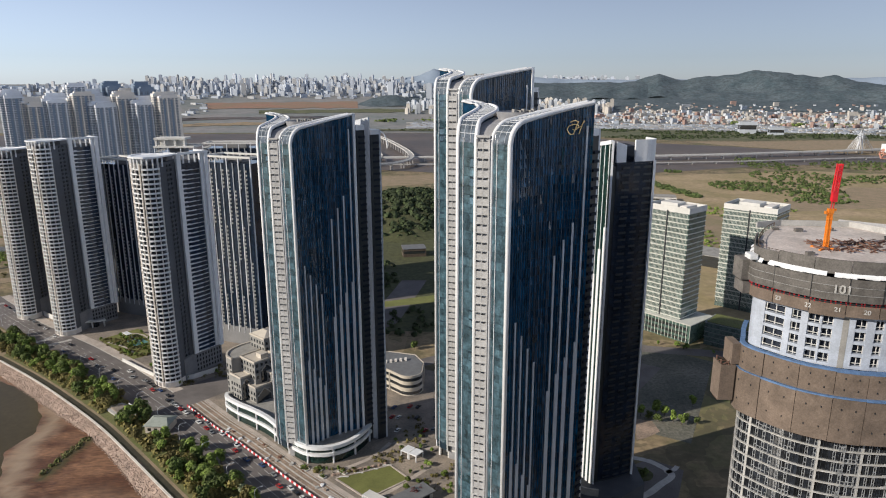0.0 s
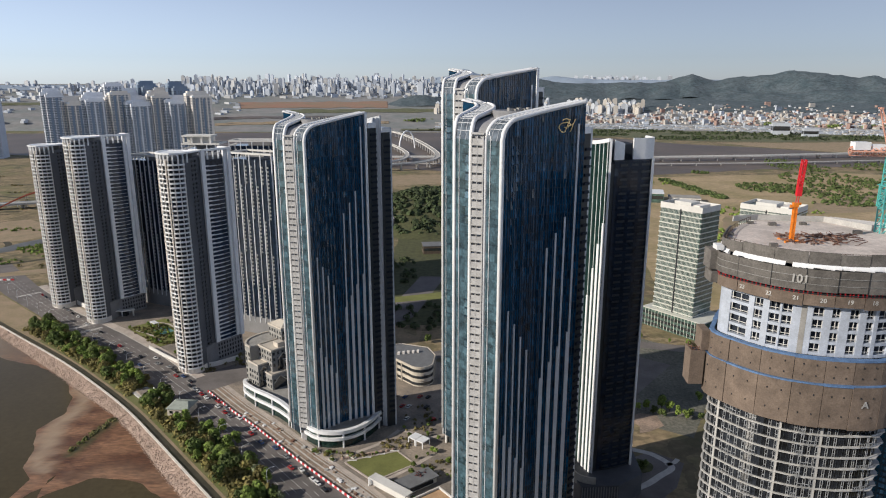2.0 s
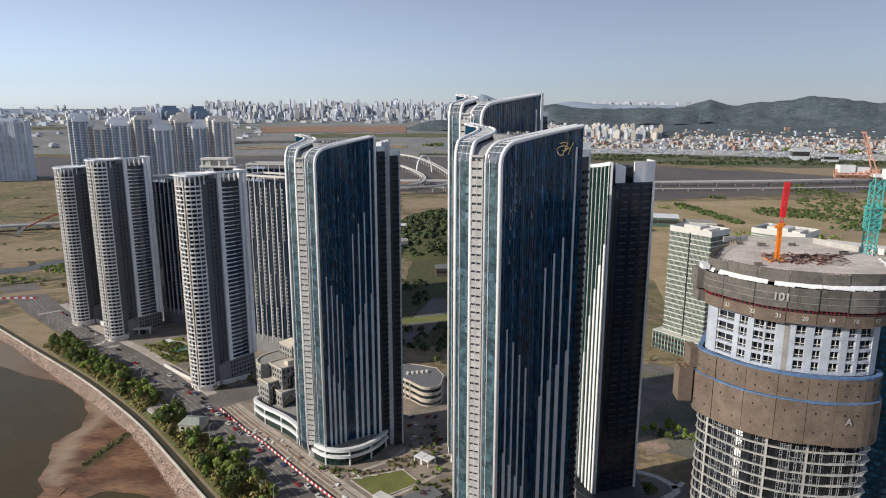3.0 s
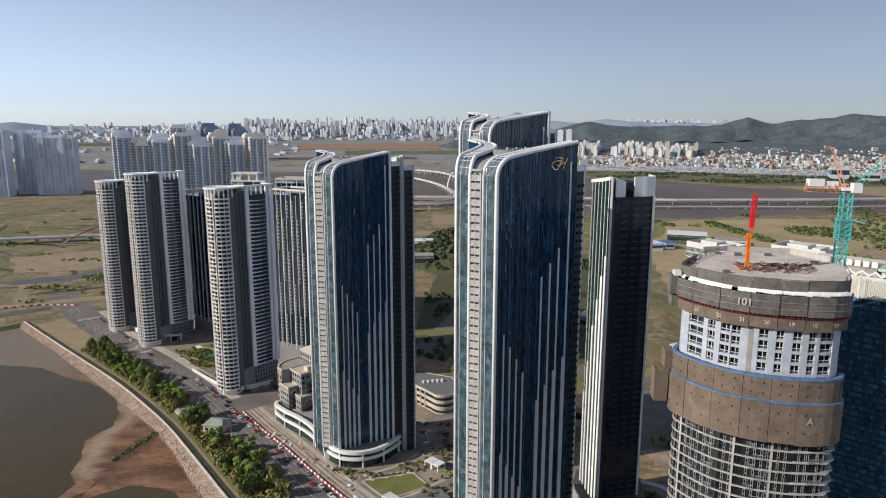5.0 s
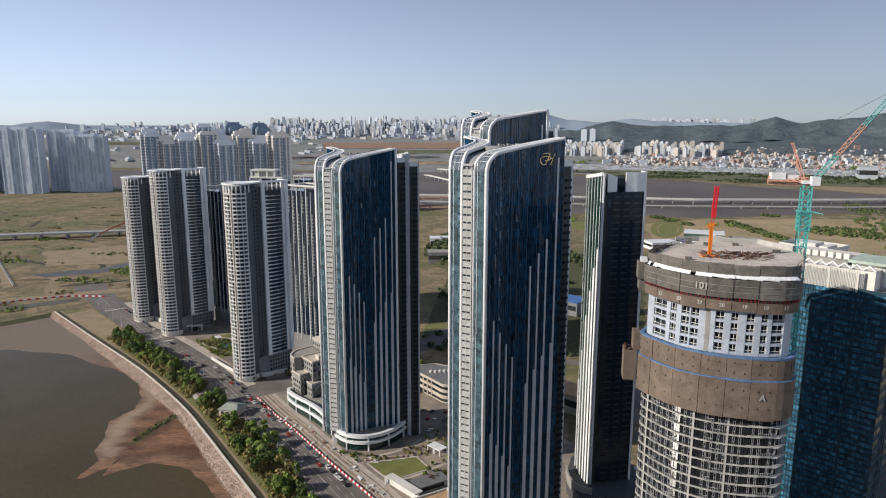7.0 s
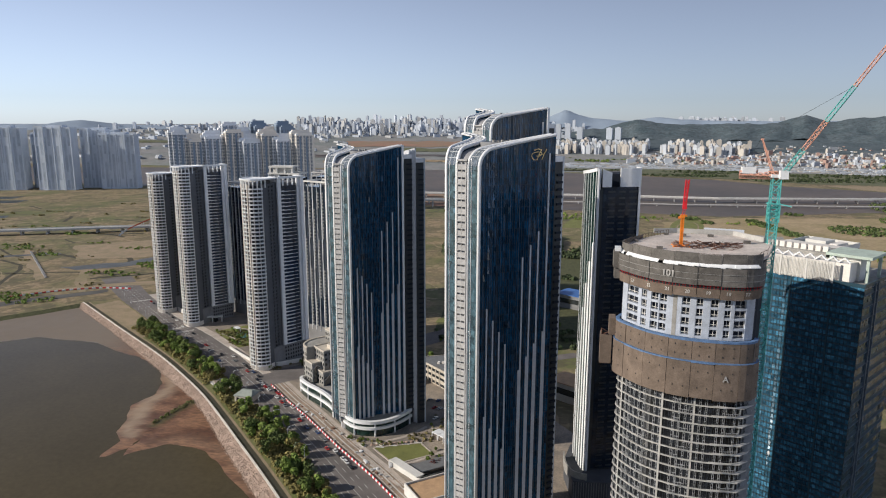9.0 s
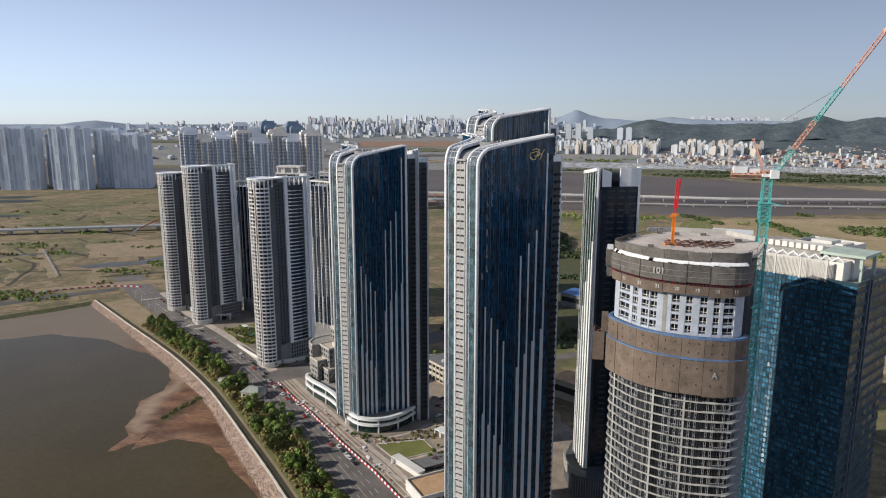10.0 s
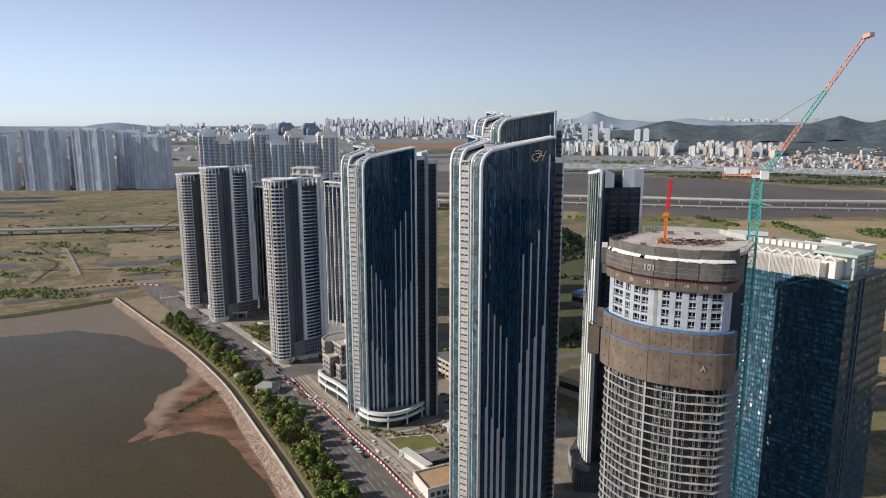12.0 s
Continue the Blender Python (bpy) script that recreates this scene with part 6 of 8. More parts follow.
PLAZA = [(-165, 380), *FENCE[1:], (60, 190), (120, 250), (70, 330), (0, 420), (-40, 440), (-100, 430), (-140, 400)]
solo("plaza", Shape().add([(x, y, 0.05) for x, y in PLAZA], [tuple(range(len(PLAZA)))]), M["plaza"], "grey-brown paved plaza round the glass towers", "pavement", kind="structure")
walk_in = shift_line(FENCE, 11)
clip_strip("work_strip", FENCE, walk_in, 0.09, M["dirt"], "dug-up earth strip behind the red and white barriers", "ground")
for o, w in ((2.6, 0.5), (5.2, 0.9), (8.4, 0.6), (10.2, 0.5)):
    ln = shift_line(FENCE, o)
    clip_strip("duct_kerb", ln, shift_line(FENCE, o + w), 0.16, M["kerb"], "pale concrete duct kerb in the dug-up strip", "kerb")
side1 = shift_line(FENCE, 13.5)
clip_strip("pavement", walk_in, side1, 0.12, M["paving"], "pale paved footway beside the podium", "pavement")
# kerb and footway by the apartment towers
rr = resample(ROAD_R[1:6], 40)
s = Shape()
a, b = rr, shift_line(rr, 0.5)
for i in range(len(rr) - 1):
    s.prism([a[i], a[i + 1], b[i + 1], b[i]], 0, 0.2)
solo("kerb", s, M["kerb"], "pale stone kerb along the shore road", "kerb", kind="structure")
clip_strip("footway", shift_line(rr, 0.5), shift_line(rr, 7), 0.14, M["paving"], "pale footway in front of the apartment towers", "pavement")
clip_strip("estate_ground", shift_line(rr, 7), shift_line(rr, 75), 0.04, M["plaza"], "paved and planted ground round the apartment towers", "pavement")
CROSS = [(-178, 393), (-160, 373), (-118, 418), (-40, 520), (-20, 640), (-45, 640), (-65, 530), (-140, 436)]
solo("side_road", Shape().add([(x, y, 0.075) for x, y in CROSS], [tuple(range(len(CROSS)))]), M["asphalt"], "asphalt side road from the crossing", "road", kind="structure")
garden = [(-270, 481), (-226, 444), (-210, 462), (-250, 505)]
solo("estate_garden", Shape().add([(x, y, 0.18) for x, y in garden], [(0, 1, 2, 3)]), M["lawn"], "planted estate garden with shrubs", "garden", kind="structure")
M["court"] = mat("court_surface", (0.10, 0.24, 0.22), 0.85, 0.0, 0.15, 0.2, 2.0)
solo("play_court", Shape().prism([(-247, 478), (-236, 468), (-229, 476), (-240, 486)], 0.18, 0.3), M["court"], "blue-green play court in the estate garden", "play court", kind="structure")
for ln in ([(-262, 476), (-244, 466), (-228, 452)], [(-256, 494), (-240, 490), (-222, 470)]):
    ln = smooth_line(ln, 5)
    clip_strip("garden_path", ln, shift_line(ln, 1.8), 0.24, M["paving"], "pale paved garden path", "path")
GP = thing("garden_shelter", (-250, 486, 0.18), "small white open shelter in the estate garden", "shelter", rz=-40)
part("roof", Shape().box(-4, 4, -2, 2, 3.2, 3.6), M["white"], GP)
for x, y in ((-3.7, -1.7), (3.7, -1.7), (-3.7, 1.7), (3.7, 1.7)):
    part("post", Shape().box(x - 0.15, x + 0.15, y - 0.15, y + 0.15, 0, 3.2), M["white"], GP)
for i in range(22):
    u, v = rng.random(), rng.random()
    p = Vector(garden[0]).lerp(Vector(garden[1]), u).lerp(Vector(garden[3]).lerp(Vector(garden[2]), u), v)
    plant("small", p.x, p.y, rng.uniform(0.6, 1.2))
for i in range(12):
    p, u = along(shift_line(rr, rng.choice((8.5, 11, 16))), rng.uniform(200, 310))
    plant("small", p[0], p[1], rng.uniform(0.8, 1.4))
for i in range(8):
    p = Vector((-158, 408)).lerp(Vector((-118, 432)), rng.random())
    plant("small", p.x - rng.uniform(0, 10), p.y + rng.uniform(0, 8), rng.uniform(0.8, 1.4))


def low_wall(name, line, h, t, material, label, category="wall"):
    s = Shape().walls(line, 0, h, t, False)
    return solo(name, s, material, label, category)


low_wall("boundary_wall", [(-232, 440), (-214, 426), (-196, 413), (-186, 404)], 2.6, 0.6, M["pale_wall"], "pale stone boundary wall with planting")
low_wall("boundary_wall", [(-186, 404), (-170, 412), (-158, 424)], 3.4, 0.6, M["pale_wall"], "pale stone boundary wall with planting")
low_wall("boundary_wall", [(-345, 536), (-322, 519), (-300, 502)], 4.0, 0.6, M["pale_wall"], "pale stone boundary wall with planting")
G = thing("gatehouse", (-287, 506, 0), "pale estate gatehouse with a curved flat canopy", "gatehouse")
cv = smooth_line([(-9, -5), (-3, -1), (3, 0), (9, 4)], 5)
part("canopy", Shape().walls(cv, 5.2, 6.0, 4.0, False), M["pale_wall"], G)
for x, y in ((-8, -3), (-1, 1), (7, 4.5)):
    part("pillar", Shape().box(x - 0.5, x + 0.5, y - 0.5, y + 0.5, 0, 5.2), M["pale_wall"], G)
part("booth", Shape().box(-3, 2, 2.5, 6, 0, 4), M["window"], G)

# ---- shed and planter by the shore ----
SH = thing("shed", (-171.8, 340.6, 0), "small cream building with a grey-green pitched roof", "shed", rz=-3)
part("wall_body", Shape().box(0, 13, 0, 12, 0, 4.6), M["cream"], SH)
part("roof", Shape().add([(-0.8, -0.8, 4.6), (13.8, -0.8, 4.6), (13.8, 12.8, 4.6), (-0.8, 12.8, 4.6), (2.5, 6, 7.0), (10.5, 6, 7.0)], [(0, 1, 5, 4), (1, 2, 5), (2, 3, 4, 5), (3, 0, 4), (3, 2, 1, 0)]), M["shed_roof"], SH, "grey-green pitched roof")
for x in (1.5, 5.2, 8.9):
    part("window", Shape().box(x, x + 2.0, -0.06, 0.1, 1.5, 3.2), M["window"], SH)
part("door", Shape().box(-0.06, 0.1, 4, 5.4, 0, 2.2), M["dark_wall"], SH)
PL = thing("planter", (-197, 366, 0), "grey terraced stone planter", "planter", rz=-38)
part("basin", Shape().prism([(-12, -5), (10, -6), (12, 3), (2, 7), (-10, 5)], 0, 0.9), M["concrete"], PL)
part("terrace", Shape().prism([(-8, -3), (5, -4), (7, 2), (0, 4), (-7, 3)], 0.9, 1.7), M["plaza"], PL)
part("sign_board", Shape().box(-3, 3, 5.6, 5.8, 0.9, 2.6), M["white"], PL)
SB = thing("billboard", (-243, 401, 0), "white billboard on posts among the trees", "sign")
part("board", Shape().box(-2.4, 2.4, -0.1, 0.1, 4.4, 6.6), M["white"], SB)
for x in (-1.8, 1.8):
    part("post", Shape().box(x - 0.12, x + 0.12, 0.1, 0.3, 0, 6.4), M["fin"], SB)


# ---- barriers, cars, lamps ----
n = int(length(FENCE) / 2.05)
for i in range(n):
    p, u = along(FENCE, i * 2.05)
    red = i % 2 == 0
    key = "bar_red" if red else "bar_white"
    sh = (lambda: Shape().add([(0, -0.35, 0), (1.95, -0.35, 0), (1.95, 0.35, 0), (0, 0.35, 0), (0, -0.14, 1.05), (1.95, -0.14, 1.05), (1.95, 0.14, 1.05), (0, 0.14, 1.05)],
                              [(3, 2, 1, 0), (4, 5, 6, 7), (0, 1, 5, 4), (1, 2, 6, 5), (2, 3, 7, 6), (3, 0, 4, 7)]))
    o = shared(key, "barrier", sh, M["barrier_red"] if red else M["white"], None, (p[0], p[1], 0.09), math.degrees(math.atan2(u.y, u.x)))
    tagged(o, "red plastic road barrier" if red else "white plastic road barrier", "barrier", "barriers along the works")

CAR_COLOURS = {"white": (0.75, 0.75, 0.74), "black": (0.02, 0.02, 0.022), "grey": (0.25, 0.26, 0.27), "red": (0.4, 0.03, 0.03), "blue": (0.04, 0.08, 0.2)}
CARS = {}
for key, c in CAR_COLOURS.items():
    cm = mat("car_paint_" + key, c, 0.25, 0.1, 0.03, 1.0, 5.0)
    t = thing("car", (0, 0, -60), key + " parked saloon car on the asphalt", "car", "cars on the shore road")
    prof = [(-2.2, 0.35), (2.2, 0.35), (2.25, 0.75), (1.25, 0.95), (-1.9, 0.98), (-2.25, 0.8)]
    s = Shape()
    k = len(prof)
    s.add([(x, -0.88, z) for x, z in prof] + [(x, 0.88, z) for x, z in prof], [tuple(range(k)), tuple(range(2 * k - 1, k - 1, -1))] + [((i + 1) % k, i, i + k, (i + 1) % k + k) for i in range(k)])
    part("body", s, cm, t)
    s = Shape().add([(-1.75, -0.8, 0.97), (1.2, -0.8, 0.95), (0.55, -0.62, 1.45), (-1.2, -0.62, 1.45), (-1.75, 0.8, 0.97), (1.2, 0.8, 0.95), (0.55, 0.62, 1.45), (-1.2, 0.62, 1.45)],
                    [(0, 1, 2, 3), (7, 6, 5, 4), (1, 5, 6, 2), (4, 0, 3, 7), (3, 2, 6, 7)])
    part("cabin", s, M["window"], t)
    part("roof", Shape().box(-1.2, 0.55, -0.63, 0.63, 1.45, 1.5), cm, t)
    for wx in (-1.35, 1.35):
        for wy in (-0.82, 0.82):
            part("wheel", Shape().tube((wx, wy - 0.1, 0.32), (wx, wy + 0.1, 0.32), 0.32, 0.32, 10), M["dark"], t)
    CARS[key] = t
used_cars = set()


def park(key, x, y, heading, z=0.08):
    m = pose(x, y, z, 0, 0, heading)
    if key not in used_cars:
        used_cars.add(key)
        CARS[key].matrix_basis = m
        return
    copy_thing(CARS[key], m)


keys = ["white", "white", "black", "grey", "black", "white", "red", "blue"]
for i in range(40):
    d = 372 + i * 5.6 + rng.uniform(-0.8, 0.8)
    if rng.random() < 0.28:
        continue
    p, u = along(shift_line(center, rng.choice((8.0, 8.0, 4.8))), d)
    park(rng.choice(keys), p[0], p[1], math.degrees(math.atan2(u.y, u.x)) + rng.uniform(-2, 2))
for d, off in ((205, 8), (214, 8.4), (226, 7.8), (238, 8), (262, 5), (290, 4.6), (300, -4.8), (150, 8), (160, 8), (171, 8.2), (182, 8), (345, -2), (330, 1), (362, 2), (376, -5)):
    p, u = along(shift_line(center, off), d)
    park(rng.choice(keys), p[0], p[1], math.degrees(math.atan2(u.y, u.x)) + (0 if off > 0 else 180))
for i in range(26):
    p = Vector((-40 + (i % 9) * 5.2, 372 - (i // 9) * 14))
    if rng.random() < 0.5:
        park(rng.choice(keys), p.x + 2 + rng.uniform(-1, 1), p.y + rng.uniform(-1, 1), 62)
for i in range(70):
    p, u = along(shift_line(FENCE, rng.uniform(1.5, 10)), rng.uniform(40, 200))
    sz = rng.uniform(0.3, 1.1)
    solo("stone_block", Shape().prism([(p[0] + sz * math.cos(a) * rng.uniform(0.7, 1.4), p[1] + sz * math.sin(a) * rng.uniform(0.7, 1.4)) for a in (0, 1.2, 2.4, 3.6, 4.9)], 0.08, 0.09 + sz * 0.7), M[rng.choice(("concrete", "white", "dirt", "rust"))], "heap of building material on the earth strip", "building material", "building material heaps")

LAMP = thing("street_lamp", (0, 0, -60), "slender grey street lamp with a curved arm", "street lamp", "street lamps")
part("pole", Shape().tube((0, 0, 0), (0, 0, 8), 0.12, 0.08, 6), M["fin"], LAMP)
part("arm", Shape().sweep(smooth_line([(0, 0, 8), (0.6, 0, 9.2), (2.2, 0, 9.6), (3.6, 0, 9.4)], 3), Vector((0, 1, 0)), 0.14, 0.14), M["fin"], LAMP)
part("head", Shape().box(3.2, 4.3, -0.2, 0.2, 9.2, 9.42), M["fin"], LAMP)
first = True
for i in range(17):
    p, u = along(shift_line(center, -11.5), 120 + i * 28)
    m = pose(p[0], p[1], 0.05, 0, 0, math.degrees(math.atan2(u.y, u.x)) + 90)
    if first:
        LAMP.matrix_basis, first = m, False
    else:
        copy_thing(LAMP, m)

# ---- podium of the shore glass tower ----
POD = thing("podium", (-72, 330, 0), "white layered podium with curved bands under the glass tower", "building")


def pd(x, y):
    return (x + 72.0, y - 330.0)


edge = smooth_line([pd(-135, 372), pd(-133, 364), pd(-123, 354), pd(-112, 346), pd(-101, 337), pd(-91, 326), pd(-83, 317), pd(-73, 309.6), pd(-61.5, 309.0), pd(-52, 314.4), pd(-45.5, 323.5), pd(-41.5, 334)], 4)
n = len(edge)
wave = [10.2 + 2.2 * math.sin(math.pi * min(1, i / (n * 0.55))) * (1 if i < n * 0.55 else 0) for i in range(n)]
inner = shift_line(edge, 2.2)
s = Shape().band(edge, inner, [w - 1.9 for w in wave], wave)
part("upper_band", s, M["white"], POD, "curved white roof band")
lo = edge[2:]
part("lower_band", Shape().walls(lo, 4.6, 6.3, 2.0, False), M["white"], POD, "curved white floor band")
part("glass_wall", Shape().walls(shift_line(edge, 1.2), 0, 10, 0.3, False), M["green_glass"], POD)
part("roof", Shape().prism([*shift_line(edge, 1.8), pd(-60, 350), pd(-100, 375), pd(-128, 384)], 7.4, 8.4), M["roof"], POD)
for i in range(3, n, 5):
    d = unit(edge[max(0, i - 1)], edge[min(n - 1, i + 1)])
    c = Vector(edge[i]) + Vector((-d.y, d.x)) * 0.7
    part("pillar", Shape().tube((c.x, c.y, 0), (c.x, c.y, wave[i] - 0.5), 0.55, 0.55, 8), M["white"], POD)

CUB = thing("stepped_building", (-120, 378, 0), "stone-clad stepped building with gabled openings and deep windows", "building", rz=-41)


def block_windows(b, x0, x1, y0, y1, z0, z1):
    """Deep square windows on the two faces towards the road."""
    nx, ny = max(1, int((x1 - x0) / 2.7)), max(1, int((y1 - y0) / 2.9))
    z = z0
    while z < z1 - 2.6:
        for i in range(nx):
            xx = x0 + (x1 - x0) * (i + 0.5) / nx
            part("window", Shape().box(xx - 0.75, xx + 0.75, y0 - 0.05, y0 + 0.3, z, z + 1.9), M["window"], b)
            part("window_surround", Shape().walls([(xx - 0.95, y0 - 0.16), (xx + 0.95, y0 - 0.16), (xx + 0.95, y0 + 0.1), (xx - 0.95, y0 + 0.1)], z - 0.25, z - 0.02, 0.1), M["stone_light"], b)
        for i in range(ny):
            yy = y0 + (y1 - y0) * (i + 0.5) / ny
            part("window", Shape().box(x1 - 0.3, x1 + 0.05, yy - 0.75, yy + 0.75, z, z + 1.9), M["window"], b)
        z += 3.7


def gabled_opening(b, x, y0, y1, z0, z1):
    """A tall dark pentagon under a gable, cut in the face at x."""
    ym, zs = (y0 + y1) / 2, z1 - (y1 - y0) * 0.45
    outline = [(y0, z0), (y1, z0), (y1, zs), (ym, z1), (y0, zs)]
    part("gable_opening", Shape().add([(x - 0.4, y, z) for y, z in outline] + [(x + 0.06, y, z) for y, z in outline], [(4, 3, 2, 1, 0), (5, 6, 7, 8, 9)] + [(i, (i + 1) % 5, 5 + (i + 1) % 5, 5 + i) for i in range(5)]), M["window"], b, "tall dark gabled window")
    for p, q in ((outline[4], outline[3]), (outline[3], outline[2])):
        part("gable_coping", Shape().beam((x + 0.2, p[0], p[1] + 0.3), (x + 0.2, q[0], q[1] + 0.3), 0.6, 0.5), M["cream"], b)


arc_wall = smooth_line([(-2, -12.2), (-9, -11.6), (-15, -6.5), (-17.6, 1.5), (-17.4, 10), (-14.5, 17)], 4)
b = part("bowed_wing", Shape().prism([*arc_wall[::-1], (-2, -12.2), (-1, 17)], 6, 32), M["stone_light"], CUB, "stone-clad wing with a bowed wall")
part("coping", Shape().walls(arc_wall[::-1], 31.6, 33.0, 1.2, False), M["cream"], b)
part("flat_roof", Shape().prism([*inset(arc_wall[::-1] + [(-1, 17)], 0.7)], 32, 32.3), M["roof"], b)
for k in range(1, len(arc_wall) - 1, 2):
    d = unit(arc_wall[k - 1], arc_wall[k + 1])
    c = Vector(arc_wall[k])
    o = Vector((-d.y, d.x)) * -1.0 if (Vector((-d.y, d.x)) @ (c - Vector((-6, 4)))) < 0 else Vector((-d.y, d.x))
    for z in range(10, 29, 4):
        q = [c + o * 0.06 - d * 0.8, c + o * 0.06 + d * 0.8, c - o * 0.5 + d * 0.8, c - o * 0.5 - d * 0.8]
        part("window", Shape().prism(q, z, z + 2.6), M["window"], b)
for name, x0, x1, y0, y1, h in (("rear_block", -12, 3, 8, 22, 40), ("middle_block", -2, 13, -6, 10, 32), ("low_block", -3, 8, -13, -6, 23), ("low_block", 8, 17, -9, 2, 18), ("side_block", 13, 18, 2, 14, 24)):
    b = part(name, Shape().box(x0, x1, y0, y1, 6, h), M["stone_light"], CUB, "stone-clad block")
    part("coping", Shape().walls([(x0 - 0.3, y0 - 0.3), (x1 + 0.3, y0 - 0.3), (x1 + 0.3, y1 + 0.3), (x0 - 0.3, y1 + 0.3)], h - 0.1, h + 0.9, 0.6), M["cream"], b)
    part("flat_roof", Shape().box(x0 + 0.3, x1 - 0.3, y0 + 0.3, y1 - 0.3, h, h + 0.3), M["cream"], b)
    block_windows(b, x0, x1, y0, y1, 9.5 if h < 30 else 21.5, h)
    if name == "low_block":
        gabled_opening(b, x1, y0 + 1.2, y1 - 0.8, 8, h - 1.5)
    if name == "rear_block":
        part("hipped_roof", Shape().add([(x0 - 0.4, y0 - 0.4, h + 0.4), (x1 + 0.4, y0 - 0.4, h + 0.4), (x1 + 0.4, y1 + 0.4, h + 0.4), (x0 - 0.4, y1 + 0.4, h + 0.4), (x0 + 5, y0 + 6, h + 3.4), (x1 - 5, y0 + 6, h + 3.4)], [(0, 1, 5, 4), (1, 2, 5), (2, 3, 4, 5), (3, 0, 4), (3, 2, 1, 0)]), M["cream"], b, "pale hipped roof")
    if name == "middle_block":
        gabled_opening(b, x1, -2, 6, 16, 29)
        part("roof_kiosk", Shape().box(x0 + 8, x0 + 13, y0 + 6, y0 + 11, h, h + 3.2), M["cream"], b)
part("base", Shape().box(-16, 18, -8, 22, 0, 6.2), M["stone_light"], CUB)

ANX = thing("curved_annex", (-33, 405, 0), "beige low building with a rounded banded corner", "building")


def ax(x, y):
    return (x + 33.0, y - 405.0)


plan = [ax(-58, 414), ax(-48, 406), ax(-37, 396), *[(9 + 8.5 * math.cos(radians(a)), -10 + 8.5 * math.sin(radians(a))) for a in range(215, 370, 12)], ax(-15, 408), ax(-21, 421), ax(-40, 427), ax(-56, 420)]
part("body", Shape().prism(inset(plan, 0.3), 0, 13.2), M["cream"], ANX)
for z in (4.0, 8.6, 12.6):
    part("band", Shape().walls(plan, z, z + 1.3, 0.5), M["cream"], ANX, "beige stone band")
for z in (1.0, 5.6, 10.0):
    part("window_strip", Shape().walls(inset(plan, 0.16), z, z + 1.9, 0.3), M["window"], ANX)
part("roof", Shape().prism(inset(plan, 0.8), 13.2, 13.6), M["slate"], ANX)
for i, q in enumerate(plan):
    e = plan[(i + 1) % len(plan)]
    k = int(math.dist(q, e) / 4.4)
    for j in range(k):
        c = Vector(q).lerp(Vector(e), j / k)
        part("wall_pier", Shape().box(c.x - 0.45, c.x + 0.45, c.y - 0.45, c.y + 0.45, 0, 12.6), M["cream"], ANX)
for i in range(5):
    part("roof_unit", Shape().box(-8 + i * 3.2, -6.4 + i * 3.2, 2 + i, 4.6 + i, 13.6, 15), M["stone"], ANX)

# ---- garden in front of the glass towers ----
lawn = [(-55.4, 296), (-38.1, 280), (-19.4, 296), (-29.5, 307.5)]
solo("lawn", Shape().add([(x, y, 0.2) for x, y in lawn], [(0, 1, 2, 3)]), M["lawn"], "dry yellow-green rectangular lawn", "lawn", kind="structure")
s = Shape()
for i in range(4):
    a, b = Vector(lawn[i]), Vector(lawn[(i + 1) % 4])
    d = (b - a).normalized()
    nn = Vector((d.y, -d.x)) * 0.9
    s.prism([a + nn, b + nn, b, a], 0.02, 0.4)
solo("lawn_edging", s, M["paving"], "pale stone edging round the lawn", "kerb", kind="structure")
for i in range(4):
    a = Vector((-52, 297.5)).lerp(Vector((-31, 308)), i / 3)
    solo("bench", Shape().box(a.x - 2.4, a.x + 2.4, a.y - 0.4, a.y + 0.4, 0.36, 0.5).box(a.x - 2.2, a.x - 1.8, a.y - 0.35, a.y + 0.35, 0.04, 0.36).box(a.x + 1.8, a.x + 2.2, a.y - 0.35, a.y + 0.35, 0.04, 0.36), M["pale_wall"], "long pale stone bench beside the lawn", "bench", "garden benches")
for i in range(34):
    p = Vector((-58, 299)).lerp(Vector((-28, 311)), rng.random())
    solo("boulder", Shape().prism([(p.x + rng.uniform(0.4, 1.0) * math.cos(a), p.y + rng.uniform(0.4, 1.0) * math.sin(a)) for a in (0, 1.3, 2.5, 3.8, 5.1)], 0.03, rng.uniform(0.5, 1.1)), M["rock"], "rough landscape boulder beside the lawn", "boulder", "garden boulders")
PV = thing("pavilion", (-18.6, 316.5, 0), "white flat-roofed garden pavilion on slim frames", "pavilion", rz=-35)
for x in (-5.0, 0.4):
    part("roof", Shape().box(x, x + 5.0, -3.2, 3.2, 3.4, 3.9), M["white"], PV)
    for px_, py_ in ((x + 0.2, -3), (x + 4.8, -3), (x + 0.2, 3), (x + 4.8, 3)):
        part("post", Shape().box(px_ - 0.2, px_ + 0.2, py_ - 0.2, py_ + 0.2, 0.02, 3.4), M["white"], PV)
EW = thing("gate_wall", (-38.4, 277.5, 0), "tall white gate wall with a slatted end", "wall", rz=-37)
part("wall", Shape().box(0, 25, -0.4, 0.4, 0, 4.6).box(0, 25, -2.6, 2.6, 4.6, 5.2), M["pale_wall"], EW)
for i in range(8):
    part("slat", Shape().box(-0.3, 0.1, -2.5 + i * 0.65, -2.2 + i * 0.65, 0, 4.6), M["white"], EW)
GB = thing("garden_kiosk", (-16, 278, 0), "low dark-roofed garden kiosk", "kiosk", rz=40)
part("wall_body", Shape().box(-9, 9, -4, 4, 0, 3.4), M["pale_wall"], GB)
part("roof", Shape().box(-10, 10, -5, 5, 3.4, 3.9), M["slate"], GB)
part("glazing", Shape().box(-7, 7, -4.06, -3.9, 0.4, 2.9), M["window"], GB)
